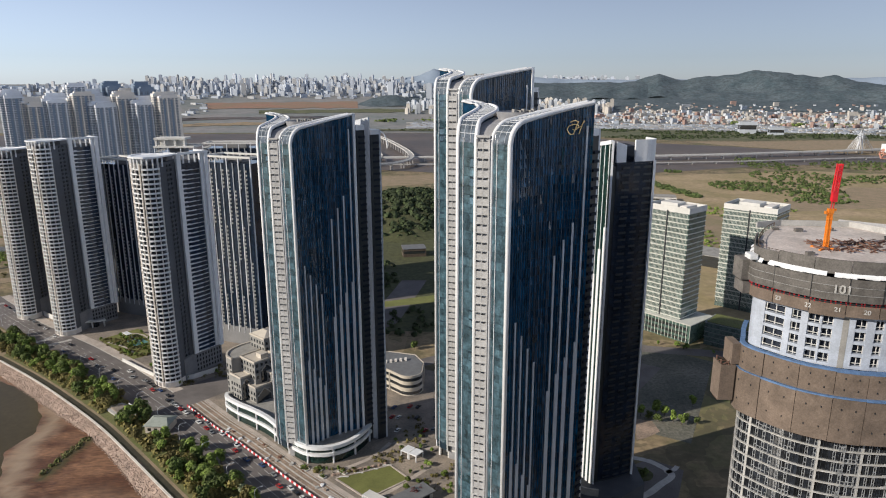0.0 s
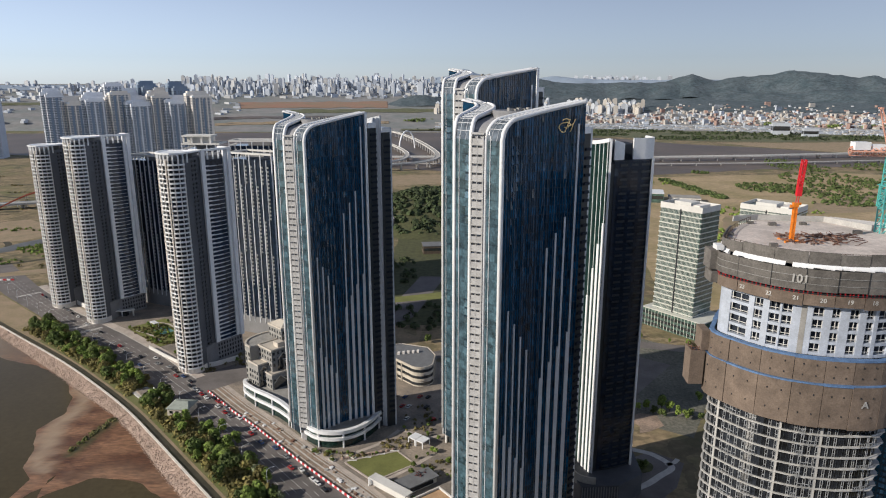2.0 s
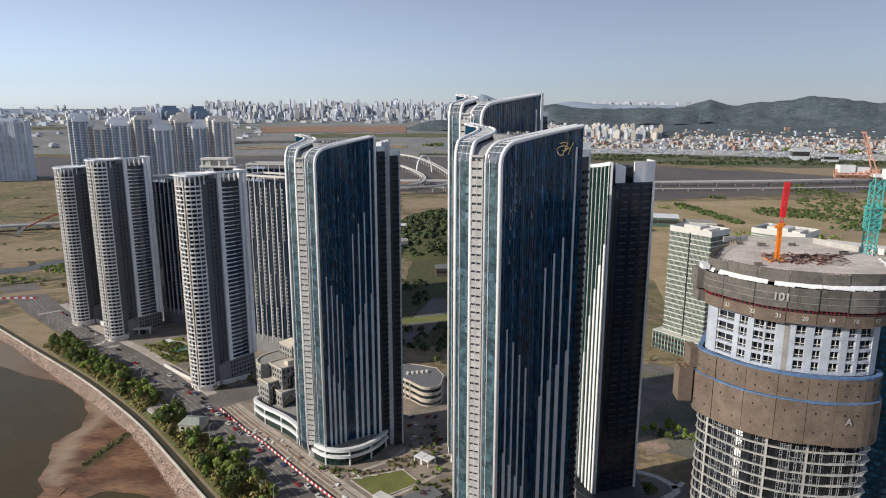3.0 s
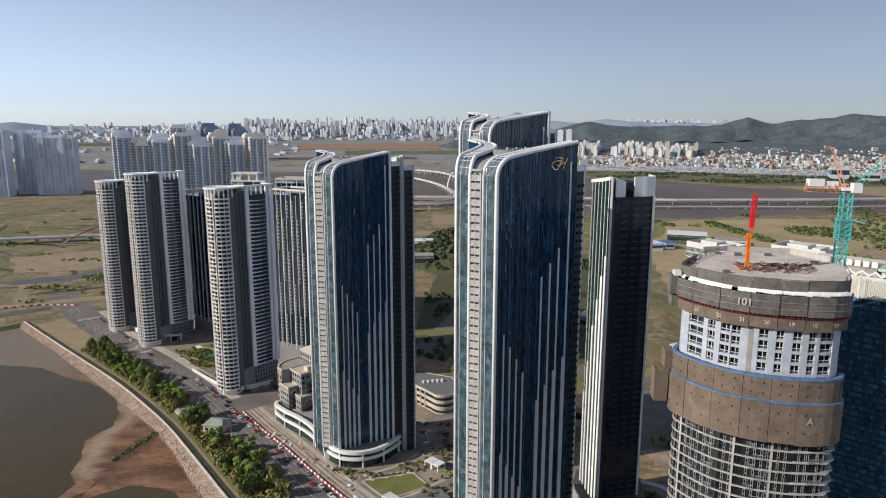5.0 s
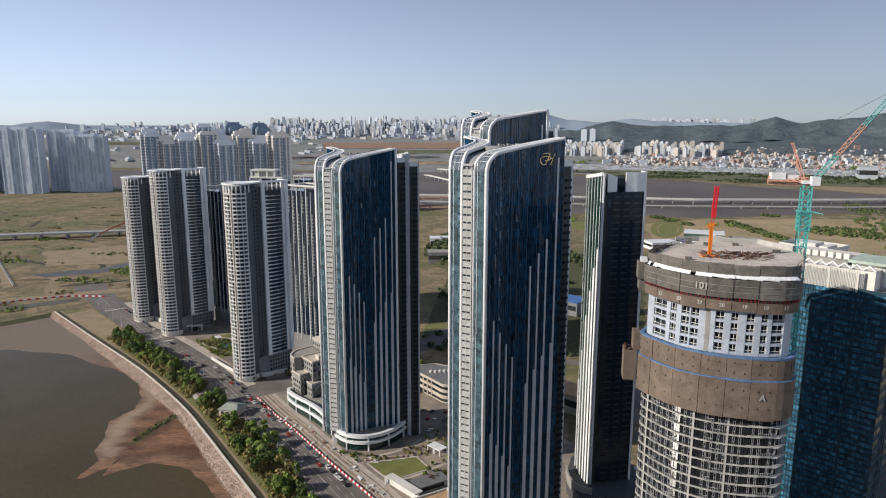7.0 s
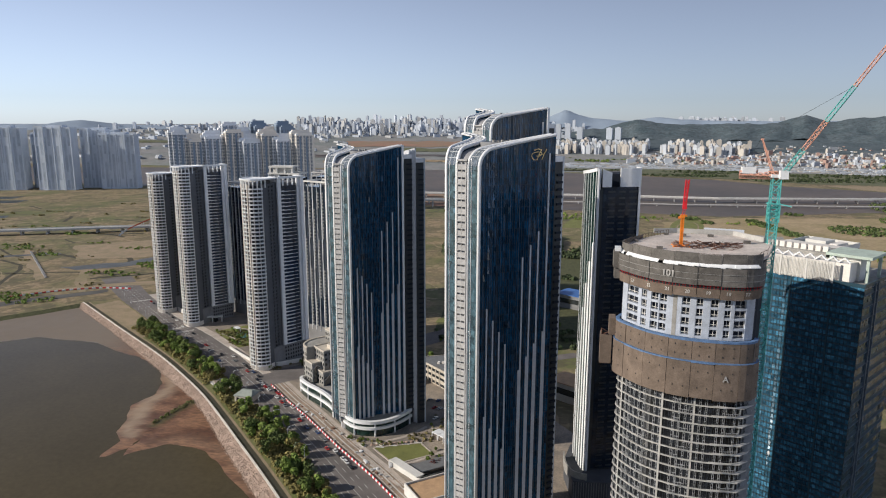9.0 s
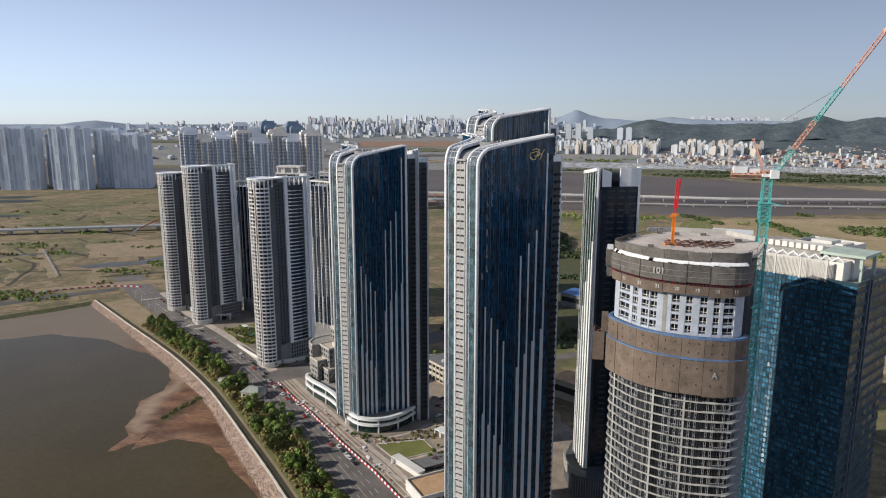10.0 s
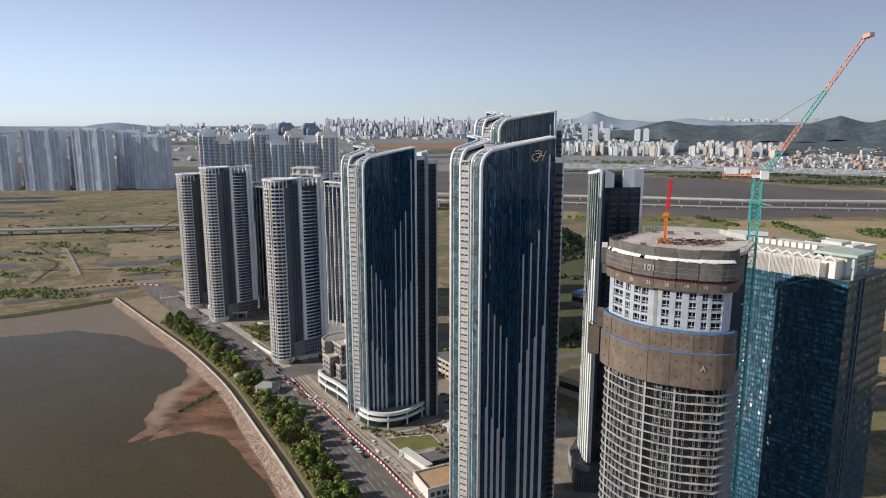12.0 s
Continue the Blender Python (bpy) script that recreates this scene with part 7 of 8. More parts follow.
for a, b, c in (((-58, 300), (-40, 314), (-30, 330)), ((-40, 272), (-22, 290), (-8, 306)), ((-30, 330), (-14, 322), (2, 330)), ((-64, 288), (-48, 274), (-30, 258))):
    ln = smooth_line([a, b, c], 6)
    clip_strip("garden_path", ln, shift_line(ln, 2.4), 0.1, M["paving"], "pale paved garden path", "path")
for i in range(14):
    c = Vector((-74, 303)).lerp(Vector((-10, 262)), i / 13) + Vector((rng.uniform(-2, 6), rng.uniform(0, 8)))
    if inside((c.x, c.y), lawn) or math.dist(c, (-16, 278)) < 12 or math.dist(c, (-28, 268)) < 9:
        continue
    bed = thing("planter_bed", (c.x, c.y, 0.05), "low stone planter bed with clipped shrubs", "planter", "garden planters", rz=-40 + rng.uniform(-10, 10))
    w, dd_ = rng.uniform(2.0, 4.0), rng.uniform(1.0, 1.8)
    part("rim", Shape().walls([(-w, -dd_), (w, -dd_), (w, dd_), (-w, dd_)], 0, 0.6, 0.3), M["kerb"], bed)
    part("soil_fill", Shape().box(-w + 0.3, w - 0.3, -dd_ + 0.3, dd_ - 0.3, 0, 0.45), M["verge"], bed)
    part("shrub", leaf_crown(rng, min(w, 1.6), 1.2, 0.3, 120, 0.3), M["leaf_green"], bed)
TB = thing("ramp_building", (-8, 252, 0), "low white building with a tan paved roof", "building", rz=40)
part("wall_body", Shape().walls([(-13, -10), (13, -10), (13, 10), (-13, 10)], 0, 6.4, 0.6), M["pale_wall"], TB)
part("roof_deck", Shape().box(-12.3, 12.3, -9.3, 9.3, 4.8, 5.4), M["tan"], TB, "tan paved roof")
for i in range(7):
    part("window", Shape().box(-11.5 + i * 3.4, -9.2 + i * 3.4, -10.08, -9.9, 1.4, 3.8), M["green_glass"], TB)
for i in range(30):
    x, y = rng.uniform(-30, 5), rng.uniform(282, 345)
    if inside((x, y), lawn) or math.dist((x, y), (-18, 316)) < 7 or (x > -6 and y > 300):
        continue
    plant("small", x, y, rng.uniform(0.5, 1.1))
for i in range(8):
    plant("small", rng.uniform(-76, -40), 306.0 + rng.uniform(-3, -1), rng.uniform(0.4, 0.7))
# round entrance of the tall tower
RP = thing("tower_entrance", (2.0, 317.0, 0), "two-storey white framed tower entrance", "building", rz=-32)
part("frame", Shape().box(-6, 6, -2, 4, 9.0, 10.2).box(-6, -5, -2, -1, 0, 9).box(5, 6, -2, -1, 0, 9).box(-0.4, 0.4, -2, -1, 0, 9).box(-6, 6, -2, -1.2, 4.6, 5.4), M["pale_wall"], RP)
part("glazing", Shape().box(-5, 5, -0.8, -0.5, 0, 9), M["window"], RP)
# ---- offices and low buildings on the plain ----
def office_block(at, rz, lx, ly, h, label, roof=True):
    root = thing("office_block", (at[0], at[1], 0), label, "office building", "pale green offices", rz=rz)
    part("body", Shape().box(-lx / 2, lx / 2, -ly / 2, ly / 2, 0, h - 1), M["office_glass"], root)
    n = int((h - 8) / 3.9)
    for k in range(n):
        shared(("office", lx, ly), "floor_band", lambda: Shape().walls([(-lx / 2 - 0.4, -ly / 2 - 0.4), (lx / 2 + 0.4, -ly / 2 - 0.4), (lx / 2 + 0.4, ly / 2 + 0.4), (-lx / 2 - 0.4, ly / 2 + 0.4)], 0, 0.8, 0.6), M["office_band"], root, (0, 0, 8 + k * 3.9))
    m = Shape()
    for i in range(int(lx / 1.1)):
        x = -lx / 2 + 0.6 + i * 1.1
        m.box(x - 0.1, x + 0.1, -ly / 2 - 0.25, -ly / 2, 4, h - 1)
    for i in range(int(ly / 1.1)):
        y = -ly / 2 + 0.6 + i * 1.1
        m.box(-lx / 2 - 0.25, -lx / 2, y - 0.1, y + 0.1, 4, h - 1)
    tagged(part("mullion_grid", m, M["office_band"], root), kind="stuff")
    part("slot", Shape().box(-0.5, 0.7, -ly / 2 - 0.5, -ly / 2 + 0.5, 0, h - 2), M["dark"], root)
    part("parapet", Shape().walls([(-lx / 2 - 0.3, -ly / 2 - 0.3), (lx / 2 + 0.3, -ly / 2 - 0.3), (lx / 2 + 0.3, ly / 2 + 0.3), (-lx / 2 - 0.3, ly / 2 + 0.3)], h - 3, h + 1.5, 0.5), M["pale_wall"], root)
    part("roof_unit", Shape().box(-lx * 0.3, lx * 0.1, -ly * 0.2, ly * 0.3, h - 1, h + 2.5), M["pale_wall"], root)
    part("roof_unit", Shape().box(lx * 0.2, lx * 0.35, -ly * 0.3, ly * 0.3, h - 1, h + 1.5), M["stone"], root)
    return root


M["podium_glass"] = glass_mat("podium_glass", (0.07, 0.12, 0.10), 0.08, 0.03, 0.3, spec=0.6)
O1 = office_block((178, 507), -50, 36, 24, 101, "pale green glass office tower on a stone podium")
part("podium", Shape().box(-24, 30, -17, 16, 0, 14.4), M["podium_glass"], O1, "green glass podium")
part("podium_roof", Shape().box(-24.3, 30.3, -17.3, 16.3, 14.4, 15.1), M["office_band"], O1)
for i in range(19):
    part("podium_fin", Shape().box(-24 + i * 3 - 0.15, -24 + i * 3 + 0.15, -17.35, -17.0, 0.3, 14.4), M["office_band"], O1)
for i in range(12):
    part("podium_fin", Shape().box(-24.35, -24.0, -16.6 + i * 2.9, -16.3 + i * 2.9, 0.3, 14.4), M["office_band"], O1)
for i in range(13):
    for z in (1.2, 5.4, 9.8):
        part("podium_window", Shape().box(-23.6 + i * 4, -20.0 + i * 4, -17.1, -16.9, z, z + 2.4), M["window"], O1)
for j in range(7):
    for z in (1.2, 5.4, 9.8):
        part("podium_window", Shape().box(-24.1, -23.9, -15.5 + j * 4.4, -12.6 + j * 4.4, z, z + 3.0), M["window"], O1)
office_block((266, 562), -43, 43, 32, 91, "pale lattice-fronted office tower")
LB = thing("low_office", (212, 472, 0), "low dark glass office beside the green tower", "office building", rz=-40)
part("body", Shape().box(-14, 26, -9, 14, 0, 18), M["office_glass"], LB)
for k in range(5):
    part("floor_band", Shape().box(-14.3, 26.3, -9.3, 14.3, 3 + k * 3.6, 3.5 + k * 3.6), M["grey_wall"], LB)
part("roof_garden", Shape().box(-13, 25, -8, 13, 18, 18.4), M["verge"], LB)

rng = random.Random(33)


def low_building(x, y, lx, ly, h, rz, wall, roofm, label, z=0.0):
    t = thing("low_building", (x, y, z), label, "building", "low buildings", rz=rz)
    part("wall_body", Shape().box(-lx / 2, lx / 2, -ly / 2, ly / 2, 0, h), M[wall], t)
    part("roof", Shape().box(-lx / 2 - 0.4, lx / 2 + 0.4, -ly / 2 - 0.4, ly / 2 + 0.4, h, h + 0.6), M[roofm], t)
    part("window_strip", Shape().box(-lx / 2 + 1, lx / 2 - 1, -ly / 2 - 0.08, -ly / 2 + 0.1, h * 0.4, h * 0.75), M["window"], t)
    part("window_strip", Shape().box(-lx / 2 - 0.08, -lx / 2 + 0.1, -ly / 2 + 1, ly / 2 - 1, h * 0.4, h * 0.75), M["window"], t)
    return t


low_building(292, 1108, 62, 44, 15, -12, "podium_glass", "white", "broad green-glazed hall with a white flat roof")
low_building(212, 1030, 46, 30, 11, 20, "white", "white", "white hall with a pale roof on the dry land")
low_building(246, 1046, 16, 26, 10, 20, "white", "blue_roof", "small white shed with a blue roof")
low_building(356, 1098, 50, 30, 8, -12, "pale_wall", "roof", "long low hall with a grey roof")
oval = [(254 + 30 * math.cos(q * math.pi / 12) + 0.2 * 100 * math.sin(q * math.pi / 12), 1245 + 115 * math.sin(q * math.pi / 12)) for q in range(24)]
solo("lawn", Shape().prism(oval, 0.02, 0.12), M["lawn"], "oval green lawn beside the white halls", "lawn", kind="structure")
ring_path = [(254 + 20 * math.cos(q * math.pi / 12) + 13 * math.sin(q * math.pi / 12), 1235 + 76 * math.sin(q * math.pi / 12)) for q in range(-2, 16)]
clip_strip("garden_path", ring_path, shift_line(ring_path, 2.4), 0.2, M["sand"], "pale curved path across the oval lawn", "path")
low_building(-38, 742, 26, 20, 9, 10, "bark", "slate", "dark brown house by the wooded hill")
low_building(60, 640, 40, 26, 14, -30, "grey_wall", "blue_roof", "low grey hall with a blue roof")
low_building(96, 600, 30, 22, 12, -30, "grey_wall", "slate", "low grey building behind the towers")
low_building(62, 395, 34, 20, 13, -32, "cream", "tan", "cream three-storey building with a tan roof")
low_building(118, 640, 26, 20, 10, 20, "pale_wall", "roof", "pale low building behind the towers")
low_building(-132, 975, 34, 24, 16, 12, "pale_wall", "white", "white building by the wooded hill")
low_building(-115, 860, 30, 22, 16, 12, "grey_wall", "roof", "grey building by the wooded hill")
low_building(210, 640, 20, 14, 6, 0, "cream", "red_roof", "small house with a red roof")
low_building(300, 700, 60, 40, 12, -40, "window", "roof", "low dark glass hall")
solo("car_park", Shape().add([(x, y, 0.12) for x, y in ((70, 400), (110, 375), (150, 430), (90, 470))], [(0, 1, 2, 3)]), M["asphalt"], "asphalt car park behind the towers", "car park", kind="structure")
solo("service_road", Shape().strip([(-20, 430, 0.1), (60, 480, 0.1), (160, 455, 0.1), (300, 430, 0.1), (500, 520, 0.1)], [(-24, 442, 0.1), (58, 492, 0.1), (162, 468, 0.1), (300, 443, 0.1), (500, 534, 0.1)]), M["asphalt"], "asphalt road across the plain", "road", kind="structure")
M["rough_lot"] = mat("overgrown_lot", (0.085, 0.09, 0.07), 0.95, 0.0, 0.4, 0.03, 0.5, tint=(0.17, 0.16, 0.13))
solo("cleared_lot", Shape().add([(x, y, 0.08) for x, y in ((98, 352), (135, 330), (190, 440), (140, 480))], [(0, 1, 2, 3)]), M["rough_lot"], "grey-green overgrown building lot", "ground", kind="structure")
# the towers' shadow on the court is put into its darker surface
solo("entrance_court", Shape().add([(x, y, 0.1) for x, y in ((82, 300), (108, 315), (122, 304), (112, 282), (92, 262), (84, 262))], [(0, 1, 2, 3, 4, 5)]), M["asphalt"], "asphalt entrance court, darkened for the towers' shadow", "pavement", kind="structure")
drive = smooth_line([(90, 317.5), (97.5, 314.5), (105.5, 311.1), (111.0, 304.9), (112.5, 299.7), (105.3, 293.2), (98.0, 286.4), (89.5, 280.7)], 6)
clip_strip("driveway", drive, shift_line(drive, 3.6), 0.14, M["kerb"], "pale winding paved driveway", "path")
spur = [(112.6, 300.5), (118, 303.5), (121, 307)]
clip_strip("driveway", spur, shift_line(spur, 2.6), 0.14, M["kerb"], "pale spur of the driveway", "path")
island = smooth_line([(92, 305), (99, 307), (105, 302), (103, 296), (96, 294), (91, 298), (92, 305)], 4)
solo("planting_bed", Shape().prism(island, 0.1, 0.35), M["grass_dark"], "dark planted island inside the driveway", "flower bed")
for i in range(9):
    a = i * 2.4
    plant("dark" if i % 3 else "small", 97.5 + 4.6 * math.cos(a) * (0.4 + 0.06 * i), 300 + 4.6 * math.sin(a) * (0.4 + 0.06 * i), 0.5 + 0.05 * (i % 4))
solo("earth_patch", Shape().add([(x, y, 0.15) for x, y in ((101, 351), (112, 358), (121, 355), (122, 343), (112, 336), (106, 334), (108, 342))], [tuple(range(7))[::-1]]), M["dirt"], "bare brown earth beside the lot", "ground", kind="structure")
for x, y, q in ((111, 361, 0.9), (116, 361, 1.0), (120, 358, 0.7), (126, 364, 1.2), (130, 361, 1.1), (133, 354, 0.9), (137, 351, 1.0), (124, 354, 0.8), (141, 356, 0.8), (152, 375, 1.0), (146, 352, 0.7)):
    plant("green" if q > 0.85 else "dark", x, y, q)
for i in range(8):
    p = Vector((138, 486)).lerp(Vector((215, 448)), rng.random())
    plant("small", p.x + rng.uniform(-3, 3), p.y + rng.uniform(-4, 4), rng.uniform(0.9, 1.6))
for i in range(10):
    plant(rng.choice(("dark", "green", "small")), rng.uniform(-60, 120), rng.uniform(440, 560), rng.uniform(0.6, 1.0))
for i in range(6):
    plant("green", 228 + rng.uniform(-10, 14), 300 + rng.uniform(-10, 40), rng.uniform(0.8, 1.2))
# sunlit gap between the tower shadows, painted as a brighter strip
solo("sports_field", Shape().add([(x, y, 0.09) for x, y in ((-75, 552), (15, 580), (16, 604), (-75, 566))], [(0, 1, 2, 3)]), M["lawn"], "bright green strip behind the towers, sunlight between shadows put into its colour", "lawn", kind="structure")
solo("sports_field", Shape().add([(x, y, 0.09) for x, y in ((20, 1180), (150, 1200), (170, 1290), (40, 1300))], [(0, 1, 2, 3)]), M["lawn"], "mown green field near the river", "lawn", kind="structure")


# ---- tree belts and scrub, too many to count ----
def clump_field(name, blobs, material, label, seed, size=(3.0, 7.0), per=26):
    """Scrub and woods as lumpy sprays of leaf cards."""
    rg = random.Random(seed)
    s = Shape()
    for x, y, rx, ry, h, n in blobs:
        for _ in range(n):
            a, q = rg.uniform(0, 6.283), math.sqrt(rg.random())
            cx, cy = x + rx * q * math.cos(a), y + ry * q * math.sin(a)
            base = h * max(0.0, 1 - q * q)
            r = rg.uniform(*size)
            for _ in range(per):
                d = Vector((rg.gauss(0, 1), rg.gauss(0, 1), abs(rg.gauss(0.2, 0.8)))).normalized()
                c = Vector((cx, cy, base + r * 0.25)) + d * r * rg.uniform(0.6, 1.0)
                e = d.orthogonal().normalized()
                e = (Matrix.Rotation(rg.uniform(0, 6.283), 3, d) @ e)
                f = e.cross(d)
                k = r * rg.uniform(0.28, 0.5)
                s.add([c + e * k, c + f * k, c - e * k, c - f * k], [(0, 1, 2, 3)])
    return solo(name, s, M[material], label, "trees", kind="stuff")


M["belt_leaf"] = mat("belt_leaves", (0.085, 0.12, 0.034), 0.85, 0.0, 0.35, 0.05, 0.6, by_island=0.4)
clump_field("dark_wood", [(-80, 905, 60, 30, 0, 90), (-10, 915, 60, 30, 0, 100), (60, 930, 50, 40, 0, 80), (-60, 965, 60, 30, 0, 80), (110, 900, 40, 40, 0, 60)], "wood_leaf", "wood behind the glass towers, shade put into its leaf colour", 49, (2.4, 5.5), 22)
solo("wooded_mound", Shape().add(*(lambda: ([(-60 + 95 * (i / 16) * math.cos(j * math.pi / 12), 990 + 190 * (i / 16) * math.sin(j * math.pi / 12), 26 * (1 - (i / 16) ** 2) + 0.05) for i in range(17) for j in range(24)],
     [(i * 24 + j, i * 24 + (j + 1) % 24, (i + 1) * 24 + (j + 1) % 24, (i + 1) * 24 + j) for i in range(16) for j in range(24)]))()), M["grass_dark"], "low wooded mound on the plain", "hill", kind="structure", smooth=True)
clump_field("hill_wood", [(-60, 990, 90, 180, 26, 620)], "wood_leaf", "wood covering the mound, shade put into its leaf colour", 41)
clump_field("tree_belt", [(560, 1250, 60, 60, 0, 190), (640, 1200, 70, 90, 0, 220), (720, 1350, 90, 120, 0, 220), (870, 1330, 120, 50, 0, 190), (760, 1600, 60, 120, 0, 150), (980, 1560, 120, 90, 0, 190), (1150, 1420, 160, 90, 0, 180), (620, 1090, 60, 30, 0, 90)], "belt_leaf", "green tree belt near the river", 42, (1.8, 4.2), 22)
clump_field("hedge_belt", [(392, 1335, 14, 26, 0, 60), (400, 1285, 15, 30, 0, 70), (410, 1235, 16, 30, 0, 80), (420, 1185, 15, 28, 0, 70), (430, 1143, 13, 22, 0, 50), (255, 1385, 16, 22, 0, 40), (278, 1345, 14, 22, 0, 40), (298, 1303, 12, 22, 0, 36), (495, 1460, 18, 22, 0, 44)], "belt_leaf", "green belt of bushes on the dry land", 48, (1.8, 4.0), 18)
clump_field("scrub", [(470, 1000, 20, 40, 0, 26), (410, 1000, 30, 40, 0, 30), (500, 1010, 40, 20, 0, 26), (40, 1330, 60, 40, 0, 60), (330, 820, 22, 60, 0, 40), (370, 1300, 40, 20, 0, 20), (180, 1330, 50, 30, 0, 30)], "leaf_green", "low green scrub on the dry plain", 43, (1.6, 4.0), 20)
clump_field("scrub", [(-706, 760, 22, 12, 0, 18), (-530, 672, 40, 14, 0, 34), (-500, 717, 20, 16, 0, 22), (-640, 520, 80, 20, 0, 130), (-560, 540, 60, 20, 0, 90), (-820, 500, 90, 30, 0, 110), (-500, 735, 36, 24, 0, 110), (-455, 745, 24, 12, 0, 30), (-800, 930, 24, 16, 0, 50), (-720, 600, 70, 14, 0, 50), (-800, 800, 60, 20, 0, 40), (-600, 830, 40, 10, 0, 24), (-900, 980, 60, 14, 0, 22), (-700, 860, 24, 10, 0, 12), (-460, 700, 24, 12, 0, 20), (-760, 690, 40, 8, 0, 20)], "leaf_green", "low green scrub on the marsh", 44, (1.2, 2.8), 18)
clump_field("garden_scrub", [(-30, 520, 40, 30, 0, 30), (40, 520, 30, 40, 0, 30), (-60, 640, 12, 30, 0, 10), (-75, 690, 20, 20, 0, 14), (40, 770, 50, 10, 0, 24), (60, 650, 20, 20, 0, 14)], "wood_leaf", "dark planting behind the towers", 45, (2.0, 4.5), 22)

clump_field("shore_weed", [(-204.5, 337, 2.5, 3, 0, 14), (-206, 330, 2.5, 4, 0, 20), (-207.5, 322, 2.2, 4, 0, 18), (-208.5, 314, 2.0, 4, 0, 14), (-209.5, 306, 1.4, 3, 0, 8)], "verge", "dark green weed on the bank of the outfall", 71, (0.5, 1.3), 14).location.z = -2.6
clump_field("estate_shrubs", [(-250, 478, 16, 10, 0, 60), (-236, 462, 12, 8, 0, 40), (-300, 520, 12, 6, 0, 24), (-332, 540, 12, 6, 0, 24), (-160, 418, 16, 5, 0, 36), (-150, 430, 14, 6, 0, 36), (-220, 452, 20, 4, 0, 36), (-174, 404, 8, 4, 0, 16), (-132, 414, 10, 5, 0, 26), (-60, 304, 16, 3, 0, 24), (-30, 315, 10, 6, 0, 24), (10, 300, 12, 12, 0, 30), (-6, 292, 8, 8, 0, 20), (-20, 340, 10, 20, 0, 36)], "leaf_olive", "low clipped shrubs in the estate gardens", 48, (0.6, 1.5), 14)

# ---- fields, creeks and tracks on the marsh ----
def patch(name, pts, material, label, z=0.07, category="field"):
    rough = []
    for i, p in enumerate(pts):
        q = pts[(i + 1) % len(pts)]
        n = max(2, int(math.dist(p, q) / 9))
        amp = min(7.0, math.dist(p, q) * 0.12)
        for k in range(n):
            c = Vector(p).lerp(Vector(q), k / n)
            rough.append((c.x + amp * noise.noise((c.x * 0.03, c.y * 0.03, 2)), c.y + amp * noise.noise((c.x * 0.03, c.y * 0.03, 8)), z))
    return solo(name, Shape().add(rough, [tuple(range(len(rough)))]), M[material], label, category, kind="structure")


# dark patch: the towers' shadow is put into the ground colour
patch("rank_field", [(-70, 500), (120, 500), (150, 700), (170, 900), (60, 960), (-90, 900), (-80, 640)], "grass_dark", "grass behind the glass towers, darkened with the towers' shadow", 0.055)
patch("pond", [(-625, 690), (-585, 676), (-535, 720), (-520, 770), (-540, 780), (-560, 735)], "creek", "still grey marsh pond", 0.1, "water")
patch("pond", [(-760, 640), (-720, 632), (-700, 650), (-740, 664)], "creek", "still grey marsh pond", 0.1, "water")
patch("creek", [(-900, 640), (-700, 760), (-690, 768), (-700, 776), (-905, 655)], "creek", "narrow marsh creek", 0.09, "water")
patch("dirt_track", [(-560, 560), (-500, 600), (-430, 640), (-300, 720), (-300, 735), (-440, 656), (-510, 612), (-568, 568)], "sand", "sandy track across the marsh", 0.08, "track")
patch("dirt_track", [(-590, 628), (-760, 784), (-768, 778), (-598, 620)], "sand", "sandy track across the marsh", 0.08, "track")
def striped_field(a0, a1, b0, b1, n):
    """Flooded furrows lying side by side between two edges."""
    sh = Shape()
    for k in range(n):
        rows = []
        for f in (k / n, (k + 0.62) / n):
            p, q = Vector(a0).lerp(Vector(b0), f), Vector(a1).lerp(Vector(b1), f)
            row = []
            for i in range(13):
                c = p.lerp(q, i / 12 * (0.88 + 0.12 * math.sin(k * 2.3)))
                row.append((c.x, c.y + 5 * noise.noise((c.x * 0.02, c.y * 0.02, 4)), 0.08))
            rows.append(row)
        sh.strip(rows[1], rows[0])
    return solo("wet_furrow", sh, M["wet_field"], "flooded dark furrows on the marsh", "field", kind="structure")


striped_field((-1900, 1185), (-1290, 1440), (-1900, 1000), (-1240, 1250), 2)
striped_field((-1800, 960), (-1110, 1150), (-1800, 830), (-1050, 1050), 2)
striped_field((-1700, 800), (-1080, 1010), (-1700, 720), (-1060, 930), 1)
rd = random.Random(64)
sh = Shape()
for i in range(34):
    x, y = rd.uniform(-1250, -420), rd.uniform(600, 1380)
    if y < 560 - (x + 500) * 0.4:
        continue
    a = rd.choice((rd.gauss(0.45, 0.15), rd.gauss(-0.5, 0.3)))
    n, w = rd.randrange(8, 20), rd.uniform(3.0, 8.0)
    line = []
    for k in range(n):
        line.append((x, y))
        a += rd.gauss(0, 0.16)
        x, y = x + 11 * math.cos(a), y + 11 * math.sin(a)
    edge_a, edge_b = shift_line(line, w / 2), shift_line(line, -w / 2)
    sh.strip([(x, y, 0.072) for x, y in edge_b], [(x, y, 0.072) for x, y in edge_a])
solo("drainage_ditch", sh, M["ditch"], "narrow dark drainage ditches across the marsh", "ditch", kind="stuff")
clump_field("marsh_tufts", [(rd.uniform(-1200, -430), rd.uniform(600, 1350), rd.uniform(8, 30), rd.uniform(3, 7), 0, rd.randrange(3, 9)) for _ in range(70)], "leaf_olive", "low olive tufts on the dry marsh", 65, (1.4, 3.2), 12)
patch("bare_patch", [(-640, 735), (-560, 770), (-520, 840), (-640, 900), (-720, 830)], "sand", "pale bare sandy patch on the marsh", 0.075)
